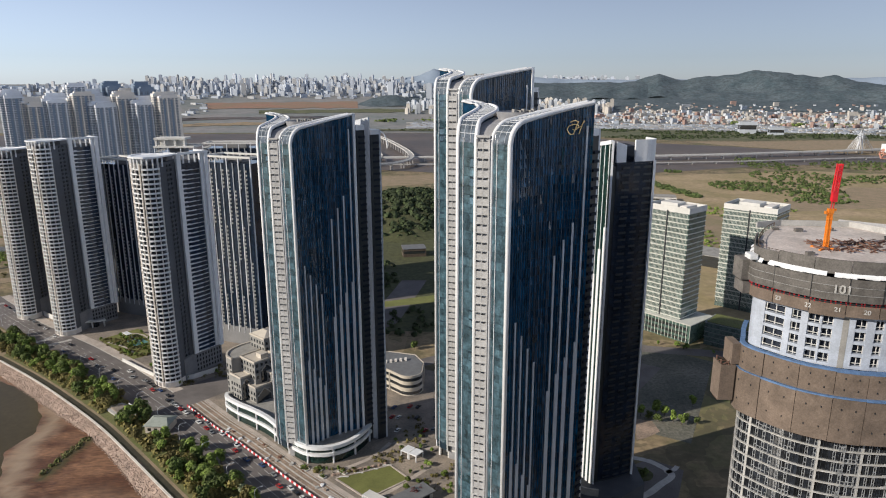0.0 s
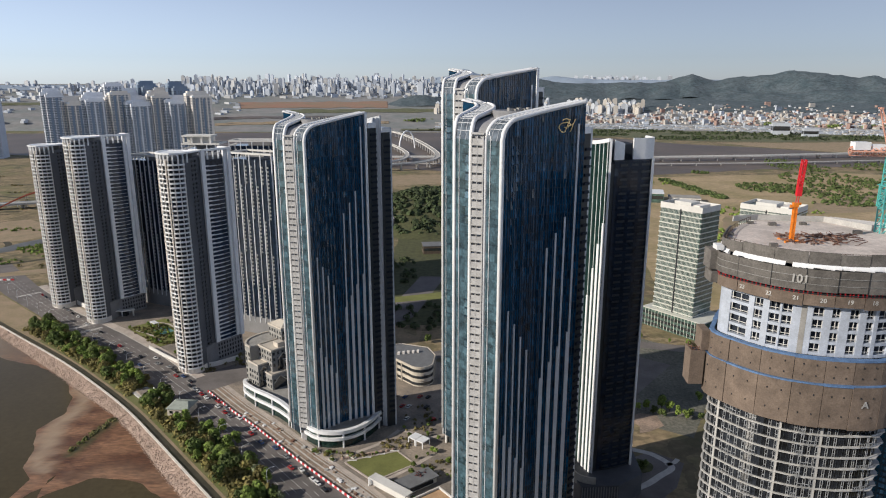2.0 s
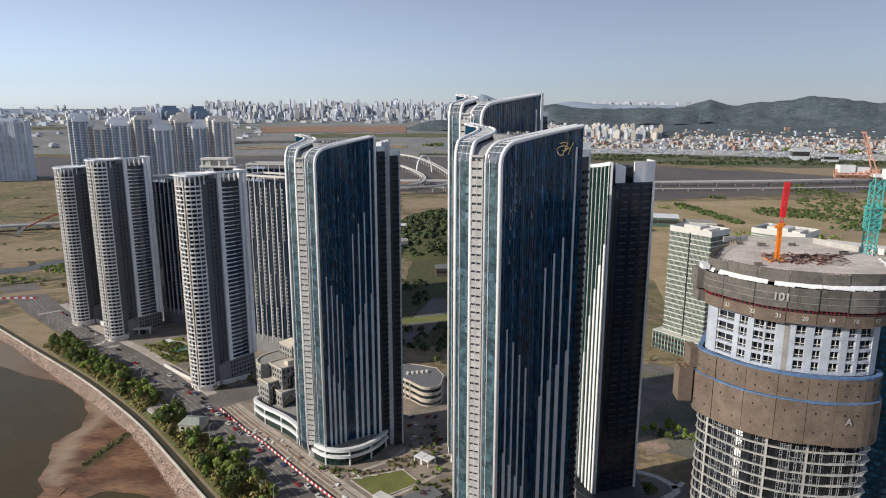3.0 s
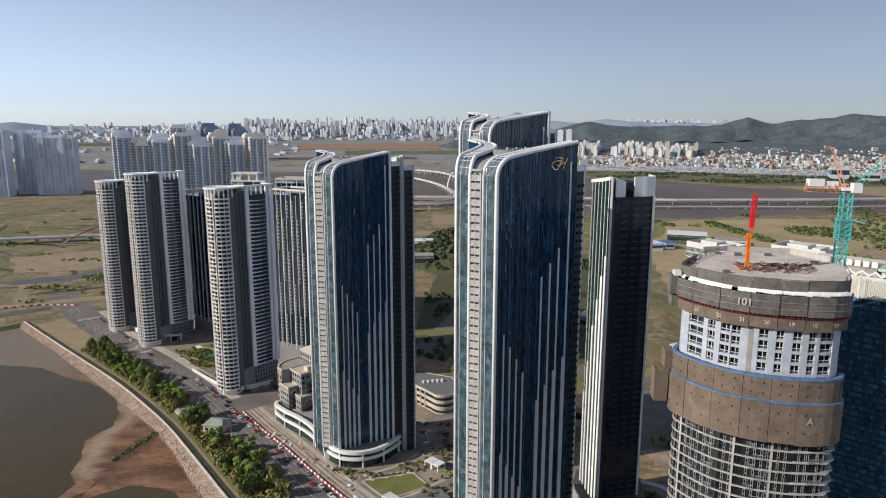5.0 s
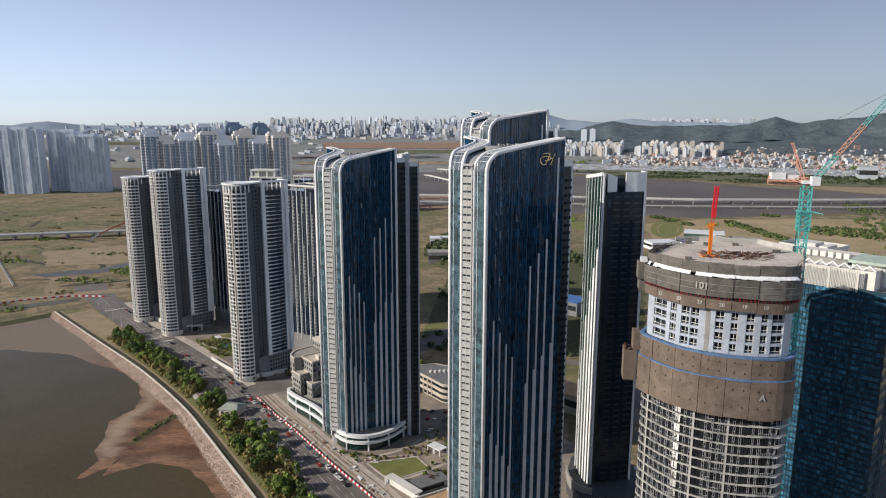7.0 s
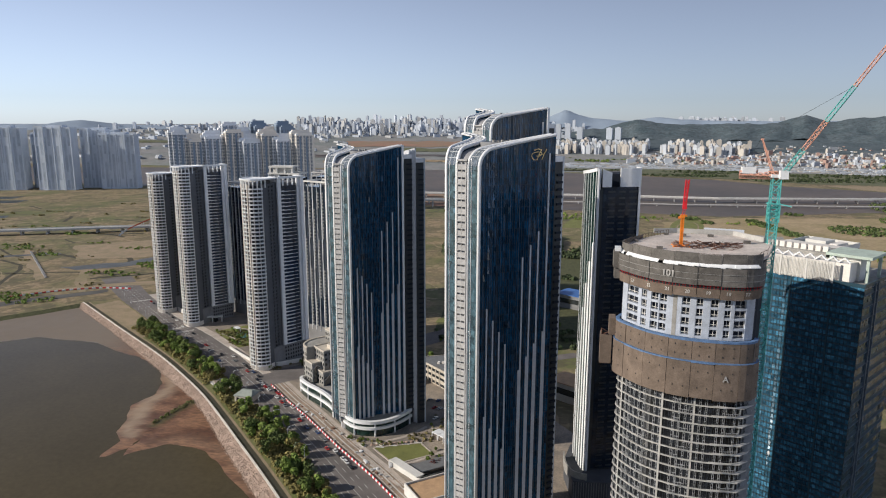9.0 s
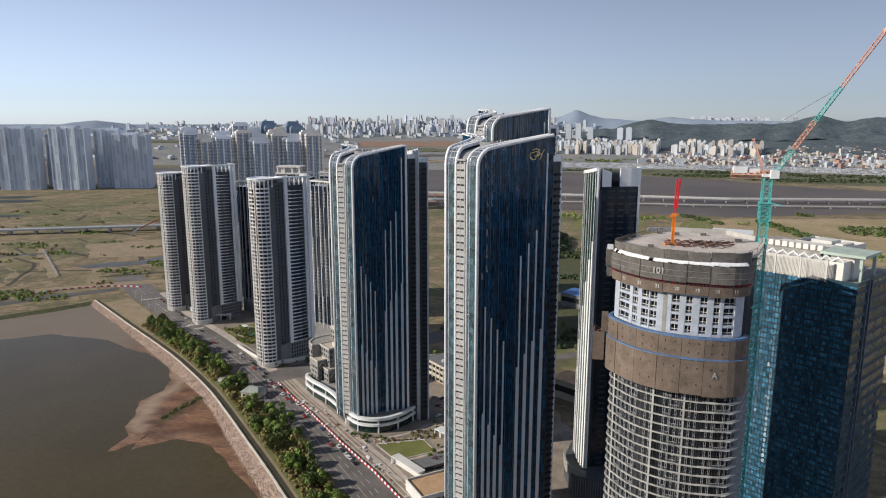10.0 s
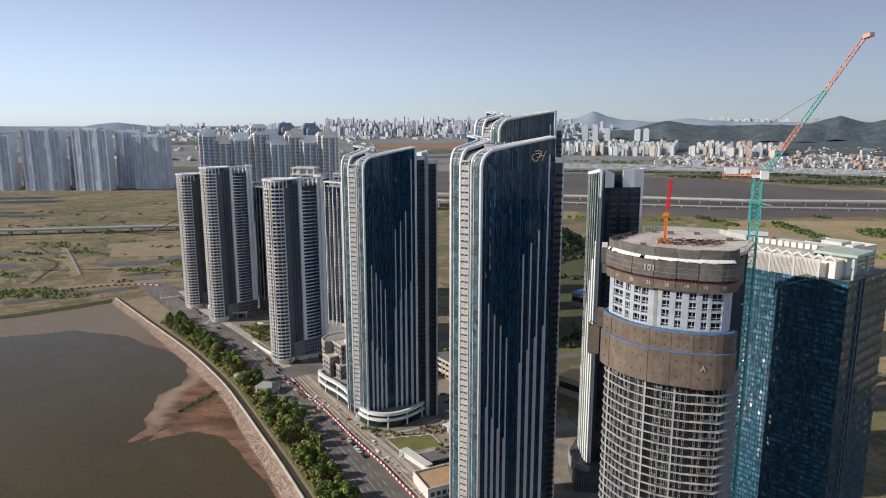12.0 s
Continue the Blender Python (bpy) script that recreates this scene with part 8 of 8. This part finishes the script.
patch("dirt_track", [(-560, 490), (-500, 548), (-470, 590), (-478, 600), (-520, 560), (-575, 498)], "asphalt_old", "narrow grey track along the bay bank", 0.09, "track")
patch("dirt_track", [(-540, 640), (-575, 690), (-585, 690), (-555, 636), (-500, 580), (-494, 586)], "soil", "dug ditch bank across the marsh", 0.085, "track")
patch("red_field", [(-620, 1500), (-200, 1440), (-190, 1520), (-640, 1620)], "red_soil", "reddish bare field", 0.1)
patch("red_field", [(-700, 1700), (-200, 1600), (-180, 1700), (-800, 1850)], "red_soil", "reddish bare field", 0.25)
patch("dry_field", [(-170, 1110), (-20, 1170), (-10, 1200), (-180, 1160)], "sand", "bare sandy field", 0.1)
patch("dry_field", [(-160, 1240), (0, 1300), (0, 1420), (-180, 1380)], "sand", "bare sandy field", 0.1)
M["plain"] = mat("dry_plain", (0.40, 0.30, 0.185), 0.95, 0.0, 0.22, 0.012, 0.12, tint=(0.27, 0.22, 0.11))
patch("dry_plain", [(190, 560), (330, 470), (700, 640), (1000, 1000), (1250, 1300), (800, 1470), (350, 1380), (215, 1290), (205, 900)], "plain", "dry tan plain with olive tufts", 0.062)
patch("dry_field", [(500, 1000), (900, 1060), (950, 1210), (760, 1240), (560, 1080)], "sand", "bare sandy field", 0.1)
patch("dry_field", [(300, 760), (420, 720), (520, 900), (380, 980)], "soil", "bare dry field", 0.1)
s = Shape()
for i in range(46):
    p = Vector((-595, 634)).lerp(Vector((-745, 770)), i / 45)
    s.box(p.x - 0.5, p.x + 0.5, p.y - 1.6, p.y + 1.6, 0, 1.6)
solo("canal_wall", s, M["concrete"], "straight concrete canal wall on the marsh", "canal wall", kind="structure")
line = smooth_line([(-560, 540), (-530, 575), (-490, 600), (-455, 605)], 8)
for i in range(34):
    p, u = along(line, i * 3.9)
    sh = (lambda: Shape().box(0, 3.2, -0.3, 0.3, 0, 1.6))
    o = shared("far_bar" + str(i % 2), "barrier", sh, M["barrier_red"] if i % 2 else M["white"], None, (p[0], p[1], 0.05), math.degrees(math.atan2(u.y, u.x)))
    tagged(o, "red plastic road barrier" if i % 2 else "white plastic road barrier", "barrier", "barriers at the road end")


def polar_ring(bearing, dist):
    return 40 + dist * math.sin(radians(bearing)), -30 + dist * math.cos(radians(bearing))


patch("green_belt", [(200, 2560), (520, 2400), (760, 2240), (1000, 2230), (1500, 2300), (1500, 2520), (900, 2480), (560, 2590), (300, 2690)], "belt", "dark green scrub belt on the far river bank", 0.5)
patch("green_belt", [polar_ring(b, 2640) for b in range(4, 42, 3)] + [polar_ring(b, 2890) for b in range(40, 3, -3)], "belt", "dark green scrub belt beyond the river", 0.8)
patch("green_belt", [(-300, 2680), (0, 2660), (300, 2700), (280, 2780), (-300, 2760)], "belt", "dark green scrub belt on the far river bank", 3.0)
patch("tan_bank", [(860, 2060), (1140, 1800), (1500, 1900), (1500, 2280), (1000, 2200), (780, 2200)], "sand", "dry tan river bank", 0.4)
clump_field("bank_scrub", [(420, 2500, 160, 50, 0, 120), (760, 2360, 200, 70, 0, 150), (1150, 2380, 250, 90, 0, 160), (600, 2680, 240, 80, 0, 160), (1000, 2560, 260, 90, 0, 200), (1500, 2380, 260, 110, 0, 160), (0, 2720, 250, 40, 0, 90)], "wood_leaf", "dark scrub on the far river bank", 46, (3, 7), 14)

# ---- bridges ----
def viaduct(name, line, z, width, pier, label, thick=2.2, rail=True):
    t = thing(name, (line[0][0], line[0][1], 0), label, "bridge")
    rel = [(x - line[0][0], y - line[0][1]) for x, y in line]
    a, b = shift_line(rel, width / 2), shift_line(rel, -width / 2)
    s = Shape()
    for i in range(len(rel) - 1):
        s.prism([b[i], b[i + 1], a[i + 1], a[i]], z - thick, z)
    part("deck", s, M["concrete"], t)
    if rail:
        for side in (a, b):
            part("parapet", Shape().walls(side, z, z + 1.2, 0.4, False), M["pale_wall"], t)
    d, L = pier / 2, length(rel)
    while d < L:
        p, u = along(rel, d)
        q = Vector((-u.y, u.x)) * width * 0.3
        part("pier", Shape().beam((p[0] - q.x, p[1] - q.y, 0), (p[0] - q.x, p[1] - q.y, z - thick), 2.2).beam((p[0] + q.x, p[1] + q.y, 0), (p[0] + q.x, p[1] + q.y, z - thick), 2.2).beam((p[0] - q.x * 1.3, p[1] - q.y * 1.3, z - thick - 0.8), (p[0] + q.x * 1.3, p[1] + q.y * 1.3, z - thick - 0.8), 2.2, 1.6), M["concrete"], t)
        d += pier
    return t


viaduct("river_bridge", [(-700, 1600), (-18, 1663), (178, 1668), (384, 1660), (736, 1720), (1150, 1830), (2000, 2060)], 11, 18, 48, "long low concrete bridge over the muddy river", 2.6)
viaduct("rail_bridge", [(-700, 1540), (-18, 1560), (300, 1560), (700, 1610), (1200, 1720)], 6, 8, 60, "low narrow bridge over the muddy river", 1.6, False)
MB = viaduct("marsh_bridge", [(-1700, 520), (-1300, 705), (-944, 870), (-780, 948), (-560, 1046), (-300, 1150)], 9, 17, 40, "long grey viaduct over the marsh")
arc_p = [(-708 + 1700 + i * 11.5, 940 - 520 + i * 5.1, 9 + 24 * math.sin(math.pi * i / 12)) for i in range(13)]
for o in (-7, 7):
    part("arch_rib", Shape().sweep([(x - o * 0.4, y + o * 0.9, z) for x, y, z in arc_p], Vector((0.4, -0.9, 0)), 1.3, 1.5), M["arch_red"], MB, "red-brown steel arch rib")
hang = Shape()
for x, y, z in arc_p[1:-1]:
    for o in (-7, 7):
        hang.beam((x - o * 0.4, y + o * 0.9, 9), (x - o * 0.4, y + o * 0.9, z), 0.3)
part("hanger_set", hang, M["fin"], MB)
part("arch_foot", Shape().beam((arc_p[0][0] - 9, arc_p[0][1] - 12, -0.2), (arc_p[0][0] + 4, arc_p[0][1] - 6, 11), 2.6), M["pale_wall"], MB)
ramp = smooth_line([(-420, 2560), (-300, 2420), (-215, 2200), (-130, 1880), (-88, 1660), (-96, 1540), (-150, 1470), (-260, 1440), (-420, 1430)], 8)
viaduct("ramp_bridge", ramp, 16, 12, 42, "curving pale concrete ramp bridge", 2.0)
viaduct("ramp_bridge", smooth_line([(-420, 2300), (-280, 2050), (-190, 1800), (-165, 1640), (-190, 1540), (-280, 1490), (-420, 1480)], 8), 12, 10, 42, "curving pale concrete ramp bridge", 2.0)
AB = thing("arch_pylon", (-196, 1960, 0), "white leaning arch pylon of the ramp bridge", "bridge")
part("arch", Shape().sweep([(20 * math.cos(math.pi * i / 20), 26 * math.cos(math.pi * i / 20), 52 * math.sin(math.pi * i / 20)) for i in range(21)], Vector((0.7, -0.6, 0)), 3.0, 3.0), M["white"], AB)
CB = thing("cable_bridge", (1148, 1864, 0), "cable-stayed bridge with a white fan of stays", "bridge")
part("pylon", Shape().beam((-8, 0, 0), (0, 0, 62), 3).beam((8, 0, 0), (0, 0, 62), 3), M["white"], CB)
st = Shape()
for i in range(7):
    for sgn in (-1, 1):
        st.beam((sgn * 0.6, 0, 60 - i * 2.4), (sgn * (48 - i * 6), sgn * 18, 8), 0.9)
tagged(part("stay_fan", st, M["white"], CB), kind="stuff")


# ---- distant apartment blocks ----
def flats(x, y, w, d, h, rz, wall, label, group, bays, z=0.0, panes_in="far_window"):
    t = thing("apartment_block", (x, y, z), label, "apartment block", group, rz=rz)
    part("body", Shape().box(-w / 2, w / 2, -d / 2, d / 2, 0, h), M[wall], t)
    s = Shape()
    n = int(h / 3.0) - 2
    for i in range(bays):
        xx = -w / 2 + w * (i + 0.5) / bays
        for k in range(n):
            if (i * 7 + k // 8) % 5:
                s.box(xx - w / bays * 0.3, xx + w / bays * 0.3, -d / 2 - 0.12, -d / 2 + 0.2, 5 + k * 3, 6.7 + k * 3)
    for i in range(3):
        yy = -d / 2 + d * (i + 0.5) / 3
        for k in range(n):
            s.box(-w / 2 - 0.12, -w / 2 + 0.2, yy - d / 9, yy + d / 9, 5 + k * 3, 6.7 + k * 3)
    tagged(part("window_grid", s, M[panes_in], t), kind="stuff")
    for i in range(bays // 2 + 1):
        xx = -w / 2 + w * i / max(1, bays // 2)
        part("pier", Shape().box(xx - 1.2, xx + 1.2, -d / 2 - (4.0 if i % 2 else 1.2), -d / 2, 0, h + (3 if i % 2 else 0)), M[wall], t)
    part("roof_house", Shape().box(-w * 0.2, w * 0.25, -d * 0.3, d * 0.4, h, h + 6), M[wall], t)
    part("roof_frame", Shape().box(-w / 2, -w * 0.28, -d / 2, d / 2, h, h + 4), M[wall], t)
    return t


def stepped_flats(x, y, w, d, h, rz, wall, label, group):
    """A tall block of flats in three staggered bays with stacked windows and a stepped roof."""
    t = thing("apartment_block", (x, y, 0), label, "apartment block", group, rz=rz)
    rg = random.Random(int(abs(x) * 3))
    for j in range(3):
        x0, x1 = -w / 2 + w * j / 3, -w / 2 + w * (j + 1) / 3
        y0 = -d / 2 - (6.0 if j == 1 else 0.0)
        top = h - (0, 5, 9)[(j + int(abs(x))) % 3]
        bay = part("bay", Shape().box(x0, x1 - 0.02, y0, d / 2, 0, top), M[wall], t)
        s = Shape()
        n = int(top / 3.0) - 2
        for k in range(n):
            z = 5 + k * 3
            for f0, f1 in ((0.06, 0.32), (0.38, 0.64), (0.70, 0.94)):
                s.box(x0 + (x1 - x0) * f0, x0 + (x1 - x0) * f1, y0 - 0.1, y0 + 0.3, z, z + (1.9 if f0 == 0.38 else 1.5))
            if j == 0:
                for f in (0.15, 0.5, 0.8):
                    s.box(x0 - 0.1, x0 + 0.3, y0 + d * f - 1.4, y0 + d * f + 1.2, z, z + 1.6)
            if j == 2:
                for f in (0.1, 0.28, 0.46, 0.64, 0.82):
                    s.box(x1 - 0.3, x1 + 0.1, y0 + d * f - 2.4, y0 + d * f + 2.2, z, z + 2.0)
            if j == 1:
                s.box(x1 - 0.3, x1 + 0.1, y0 + 0.7, y0 + 5.2, z, z + 2.0)
        tagged(part("window_grid", s, M["estate_window"], bay), kind="stuff")
        # blue-grey strips put shade on the side turned from the sun
        if j == 2:
            for f in (0.19, 0.55):
                part("side_wall_panel", Shape().box(x1 - 0.3, x1 + 0.25, y0 + d * f - 1.0, y0 + d * f + 3.2, 4, top - 4), M["far_blue"], bay, "blue-grey strip that puts shade on the side wall")
        slot = Shape().box(x0 - 0.5, x0 + 0.7, y0 - 0.05, y0 + 0.4, 0, top - 3) if j else Shape().box(x1 - 0.7, x1 - 0.1, y0 - 0.05, y0 + 0.4, 0, top - 3)
        part("joint", slot, M["estate_window"], bay)
        part("roof_house", Shape().box(x0 + 2, x1 - 2, y0 + 4, d / 2 - 4, top, top + rg.uniform(3, 7)), M[wall], bay)
        part("roof_frame", Shape().walls([(x0 + 0.3, y0 + 0.2), (x1 - 0.3, y0 + 0.2), (x1 - 0.3, y0 + 5), (x0 + 0.3, y0 + 5)], top, top + 2.2, 0.8), M["far_blue"] if wall == "far_blue" else M["estate_white"], bay)
    return t


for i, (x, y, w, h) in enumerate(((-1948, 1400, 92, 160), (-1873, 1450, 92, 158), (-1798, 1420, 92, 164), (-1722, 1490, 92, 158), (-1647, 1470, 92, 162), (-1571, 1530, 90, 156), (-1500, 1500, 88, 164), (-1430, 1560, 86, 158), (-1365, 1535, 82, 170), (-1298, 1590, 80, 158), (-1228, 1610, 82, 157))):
    flats(40 + (x - 40) * 1.03, -30 + (y + 30) * 1.03 + 34 * (i % 2), w * 1.2, 40, h + 3 + (8, -4, 3)[i % 3], 18 - 2 * (i % 3), "far_slab", "pale hazy slab of flats across the marsh", "pale slab blocks", 9, panes_in="hazed_slab_window")
for i, (x, y, w, d, h, wall) in enumerate(((-758, 1178, 22, 24, 178, "estate_white"), (-726, 1190, 30, 30, 164, "estate_cream"), (-690, 1214, 30, 32, 168, "estate_white"), (-652, 1226, 32, 30, 172, "estate_cream"), (-612, 1246, 30, 34, 160, "estate_white"), (-576, 1262, 30, 30, 174, "estate_cream"), (-540, 1278, 28, 32, 162, "estate_white"), (-500, 1290, 32, 34, 170, "estate_cream"),
                                     (-706, 1300, 34, 28, 186, "estate_white"), (-640, 1330, 34, 28, 190, "far_blue"), (-572, 1345, 34, 28, 188, "far_blue"), (-672, 1310, 28, 26, 176, "estate_white"), (-604, 1335, 28, 26, 178, "estate_cream"))):
    stepped_flats(x - 0.16 * (x + 730), y + 8 * (i % 2), w * 0.9, d * 1.25, h, (-42, -38, -46)[i % 3], wall, "tall cream and grey block of flats beyond the estate", "towers beyond the estate")

# ---- far towns on the rising land ----
def town(name, boxes, material, label):
    s = Shape()
    for x, y, w, d, h, a in boxes:
        z = far_height(x, y) - 2
        c, q = math.cos(a), math.sin(a)
        pts = [(x + c * i * w / 2 - q * j * d / 2, y + q * i * w / 2 + c * j * d / 2) for i, j in ((-1, -1), (1, -1), (1, 1), (-1, 1))]
        s.prism(pts, z, z + h)
        if h > 30:
            s.prism([(x + (px - x) * 0.4, y + (py - y) * 0.4) for px, py in pts], z + h, z + h + 4)
    return solo(name, s, M[material], label, "far buildings", kind="stuff")


rg = random.Random(77)
white, cream, grey, brick, city, warm = [], [], [], [], [], []


def polar(px_dir, dist):
    """A place by its bearing (degrees to the right of north) and distance."""
    a = radians(px_dir)
    return 40 + dist * math.sin(a), -30 + dist * math.cos(a)


for i in range(900):            # the high-rise city to the north and north-west
    b = rg.triangular(-40, 0.5, -9)
    d = rg.triangular(4150, 4820, 4600)
    h = rg.uniform(22, 50) if rg.random() < 0.68 else rg.uniform(50, 84)
    if b < -24:
        h *= 0.55
    x, y = polar(b, d)
    rg.choice((city, city, warm)).append((x, y, rg.uniform(12, 30), rg.uniform(10, 14), h, rg.uniform(-0.8, 0.3)))
for i in range(420):            # its low quarters
    x, y = polar(rg.uniform(-38, 0), rg.uniform(4050, 4700))
    rg.choice((city, city, warm, white)).append((x, y, rg.uniform(14, 50), rg.uniform(12, 22), rg.uniform(8, 22), rg.uniform(-0.6, 0.6)))
for i in range(340):            # white flats at the foot of the hills
    b = rg.choice((rg.uniform(-4, 5.4), rg.uniform(-2, 5), rg.uniform(6.5, 13)))
    d = rg.uniform(3380, 3680)
    x, y = polar(b, d)
    rg.choice((white, white, cream, cream, grey)).append((x, y, rg.uniform(10, 24), 11, rg.uniform(24, 52), rg.choice((-0.7, -0.6, -0.2))))
for i in range(60):             # high flats on the skyline behind the ridge
    x, y = polar(rg.choice((rg.uniform(7, 15), rg.uniform(9, 12))), rg.uniform(4770, 4840))
    rg.choice((city, white)).append((x, y, rg.uniform(14, 30), 12, rg.uniform(34, 62), -0.3))
for b, h in ((2.2, 92), (2.9, 96), (-2.0, 120), (-1.2, 124), (-0.2, 96), (-5.2, 130)):
    x, y = polar(b, 4020)
    city.append((x, y, 34, 16, h * 0.75, -0.3))
for i in range(2100):           # the town of small houses, climbing towards the hills
    b = rg.uniform(4, 40)
    far = 3430 if b < 14 else 3900 if rg.random() < 0.5 else 3560
    d = rg.triangular(3060, far, 3200)
    x, y = polar(b, d)
    big = rg.random() < 0.12
    rg.choice((white, cream, cream, grey, brick)).append((x, y, rg.uniform(9, 20) * (2 if big else 1), rg.uniform(8, 13), rg.uniform(5, 12) * (2 if big else 1), rg.uniform(0, 1.5)))
for i in range(90):             # a hamlet high in a fold of the hills
    x, y = polar(rg.gauss(24.4, 0.6), rg.uniform(4150, 4330))
    rg.choice((white, cream, brick)).append((x, y, rg.uniform(10, 20), 10, rg.uniform(8, 16), rg.uniform(0, 1.5)))
for i in range(1300):           # sheds and greenhouses beyond the river
    b = rg.uniform(-4, 36)
    d = rg.uniform(2900, 3080)
    x, y = polar(b, d)
    rg.choice((white, grey, white, cream)).append((x, y, rg.uniform(10, 34), rg.uniform(6, 10), rg.uniform(3, 6), rg.choice((0.1, 0.15, 0.2))))
for i in range(240):            # low works and sheds to the north-west
    b = rg.uniform(-60, -20)
    d = rg.uniform(3300, 4300)
    x, y = polar(b, d)
    rg.choice((city, warm, white)).append((x, y, rg.uniform(12, 46), rg.uniform(10, 24), rg.uniform(5, 16), rg.uniform(-0.6, 0.6)))
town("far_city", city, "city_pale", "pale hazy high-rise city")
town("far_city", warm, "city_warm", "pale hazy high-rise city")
town("far_town", white, "far_white", "far white buildings of the hazy city")
town("far_town", cream, "far_cream", "far cream buildings of the hazy city")
town("far_town", grey, "far_grey", "far grey buildings of the hazy city")
town("far_town", brick, "far_brick", "far brick houses of the hillside town")
for b, d, w, h in ((23.0, 2790, 60, 46), (25.0, 2750, 50, 30)):
    x, y = polar(b, d)
    low_building(x, y, w, 26, h, -10, "far_white", "far_white", "long pale hospital-like block in the far town", far_height(x, y) - 2)


# ---- far hills ----
def ridge(name, crest, material, label, dist, n=150, m=26, depth=420.0, rough=1.0):
    """A wooded ridge; crest: bearing in degrees and height, both set to fit the camera's view."""
    bs, hs = [c[0] for c in crest], [c[1] for c in crest]
    s = Shape()
    for j in range(m + 1):
        for i in range(n + 1):
            b = bs[0] + (bs[-1] - bs[0]) * i / n
            d = dist - depth + 1.6 * depth * j / m
            x, y = polar(b, d)
            spur = noise.noise((b * 0.45, 3.0, dist * 0.01)) * 0.3
            fall = (d - dist) / (depth * (0.6 + spur))
            prof = math.exp(-fall * fall)
            h = float(np.interp(b, bs, hs)) + rough * (noise.noise((b * 1.3, 0.5, dist)) * 7 + noise.noise((b * 4.0, 1.5, dist)) * 3)
            g = far_height(x, y) - 5
            bump = rough * (noise.noise((x * 0.003, y * 0.003, 1)) * 16 + noise.noise((x * 0.015, y * 0.015, 5)) * 6)
            s.v.append((x, y, g + max(0.0, h - g) * prof + bump * prof * (0.3 + fall * fall)))
    for j in range(m):
        for i in range(n):
            k = j * (n + 1) + i
            s.f.append((k, k + 1, k + n + 2, k + n + 1))
    return solo(name, s, M[material], label, "hill", kind="structure", smooth=True)


def far_strip(name, b0, b1, d0, d1, material, label, lift=1.5, category="field"):
    """A field lying on the rising land, with uneven edges."""
    n = max(4, int((b1 - b0) / 0.6))
    m = 6
    s = Shape()
    for j in range(m + 1):
        for i in range(n + 1):
            b = b0 + (b1 - b0) * i / n
            d = d0 + (d1 - d0) * j / m + 40 * noise.noise((b * 0.8, j * 0.7, d0 * 0.01))
            x, y = polar(b, d)
            s.v.append((x, y, far_height(x, y) + lift))
    for j in range(m):
        for i in range(n):
            k = j * (n + 1) + i
            s.f.append((k, k + 1, k + n + 2, k + n + 1))
    return solo(name, s, M[material], label, category, kind="structure", smooth=True)


far_strip("foothill", -4, 50, 3560, 4260, "far_hill", "green foothills behind the town", 2.0, "land")
far_strip("red_field", -20, -8, 3640, 3900, "red_soil", "reddish bare field before the city")
far_strip("red_field", -30, -23, 3500, 3620, "red_soil", "reddish bare field before the city")
far_strip("green_field", -16, -3, 3440, 3580, "belt", "dark green scrub before the city")
far_strip("green_field", -40, -24, 3900, 4000, "belt", "dark green scrub before the city")
far_strip("pale_flat", -26, -10, 3250, 3330, "river", "wet grey flats beyond the river")
far_strip("dry_strip", -22, -8, 3060, 3140, "sand", "pale sandy embankment beyond the river")
rw = random.Random(5)
clump_field("foothill_wood", [(*polar(rw.uniform(-6, 40), rw.uniform(3100, 3560)), 60, 30, 0, 14) for _ in range(60)], "leaf", "dark trees among the far houses", 47, (6, 12), 12).location.z = 14
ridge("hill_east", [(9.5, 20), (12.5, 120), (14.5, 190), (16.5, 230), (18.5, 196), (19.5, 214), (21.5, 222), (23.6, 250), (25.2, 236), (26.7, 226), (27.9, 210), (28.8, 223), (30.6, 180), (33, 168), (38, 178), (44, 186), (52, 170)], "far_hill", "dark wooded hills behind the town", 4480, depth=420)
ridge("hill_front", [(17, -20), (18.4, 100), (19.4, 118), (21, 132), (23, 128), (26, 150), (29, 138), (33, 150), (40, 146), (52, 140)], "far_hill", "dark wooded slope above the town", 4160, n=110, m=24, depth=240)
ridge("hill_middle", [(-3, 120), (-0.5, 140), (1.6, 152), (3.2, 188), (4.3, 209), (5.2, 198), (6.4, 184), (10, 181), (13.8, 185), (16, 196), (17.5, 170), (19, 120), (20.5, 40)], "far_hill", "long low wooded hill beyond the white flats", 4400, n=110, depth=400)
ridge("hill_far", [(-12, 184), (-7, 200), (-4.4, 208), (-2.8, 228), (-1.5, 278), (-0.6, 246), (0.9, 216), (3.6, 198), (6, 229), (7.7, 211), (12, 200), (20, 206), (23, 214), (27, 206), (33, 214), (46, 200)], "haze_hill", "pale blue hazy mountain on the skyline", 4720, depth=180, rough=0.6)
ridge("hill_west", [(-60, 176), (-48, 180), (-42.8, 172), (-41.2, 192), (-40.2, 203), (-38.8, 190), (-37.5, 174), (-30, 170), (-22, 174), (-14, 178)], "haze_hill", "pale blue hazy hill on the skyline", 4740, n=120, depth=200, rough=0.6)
ridge("hill_mound", [(-8.5, 60), (-6.9, 96), (-5.8, 118), (-4.8, 122), (-3.6, 96), (-2.5, 70)], "far_hill", "small wooded hill before the city", 3850, n=40, m=14, depth=170, rough=0.6)
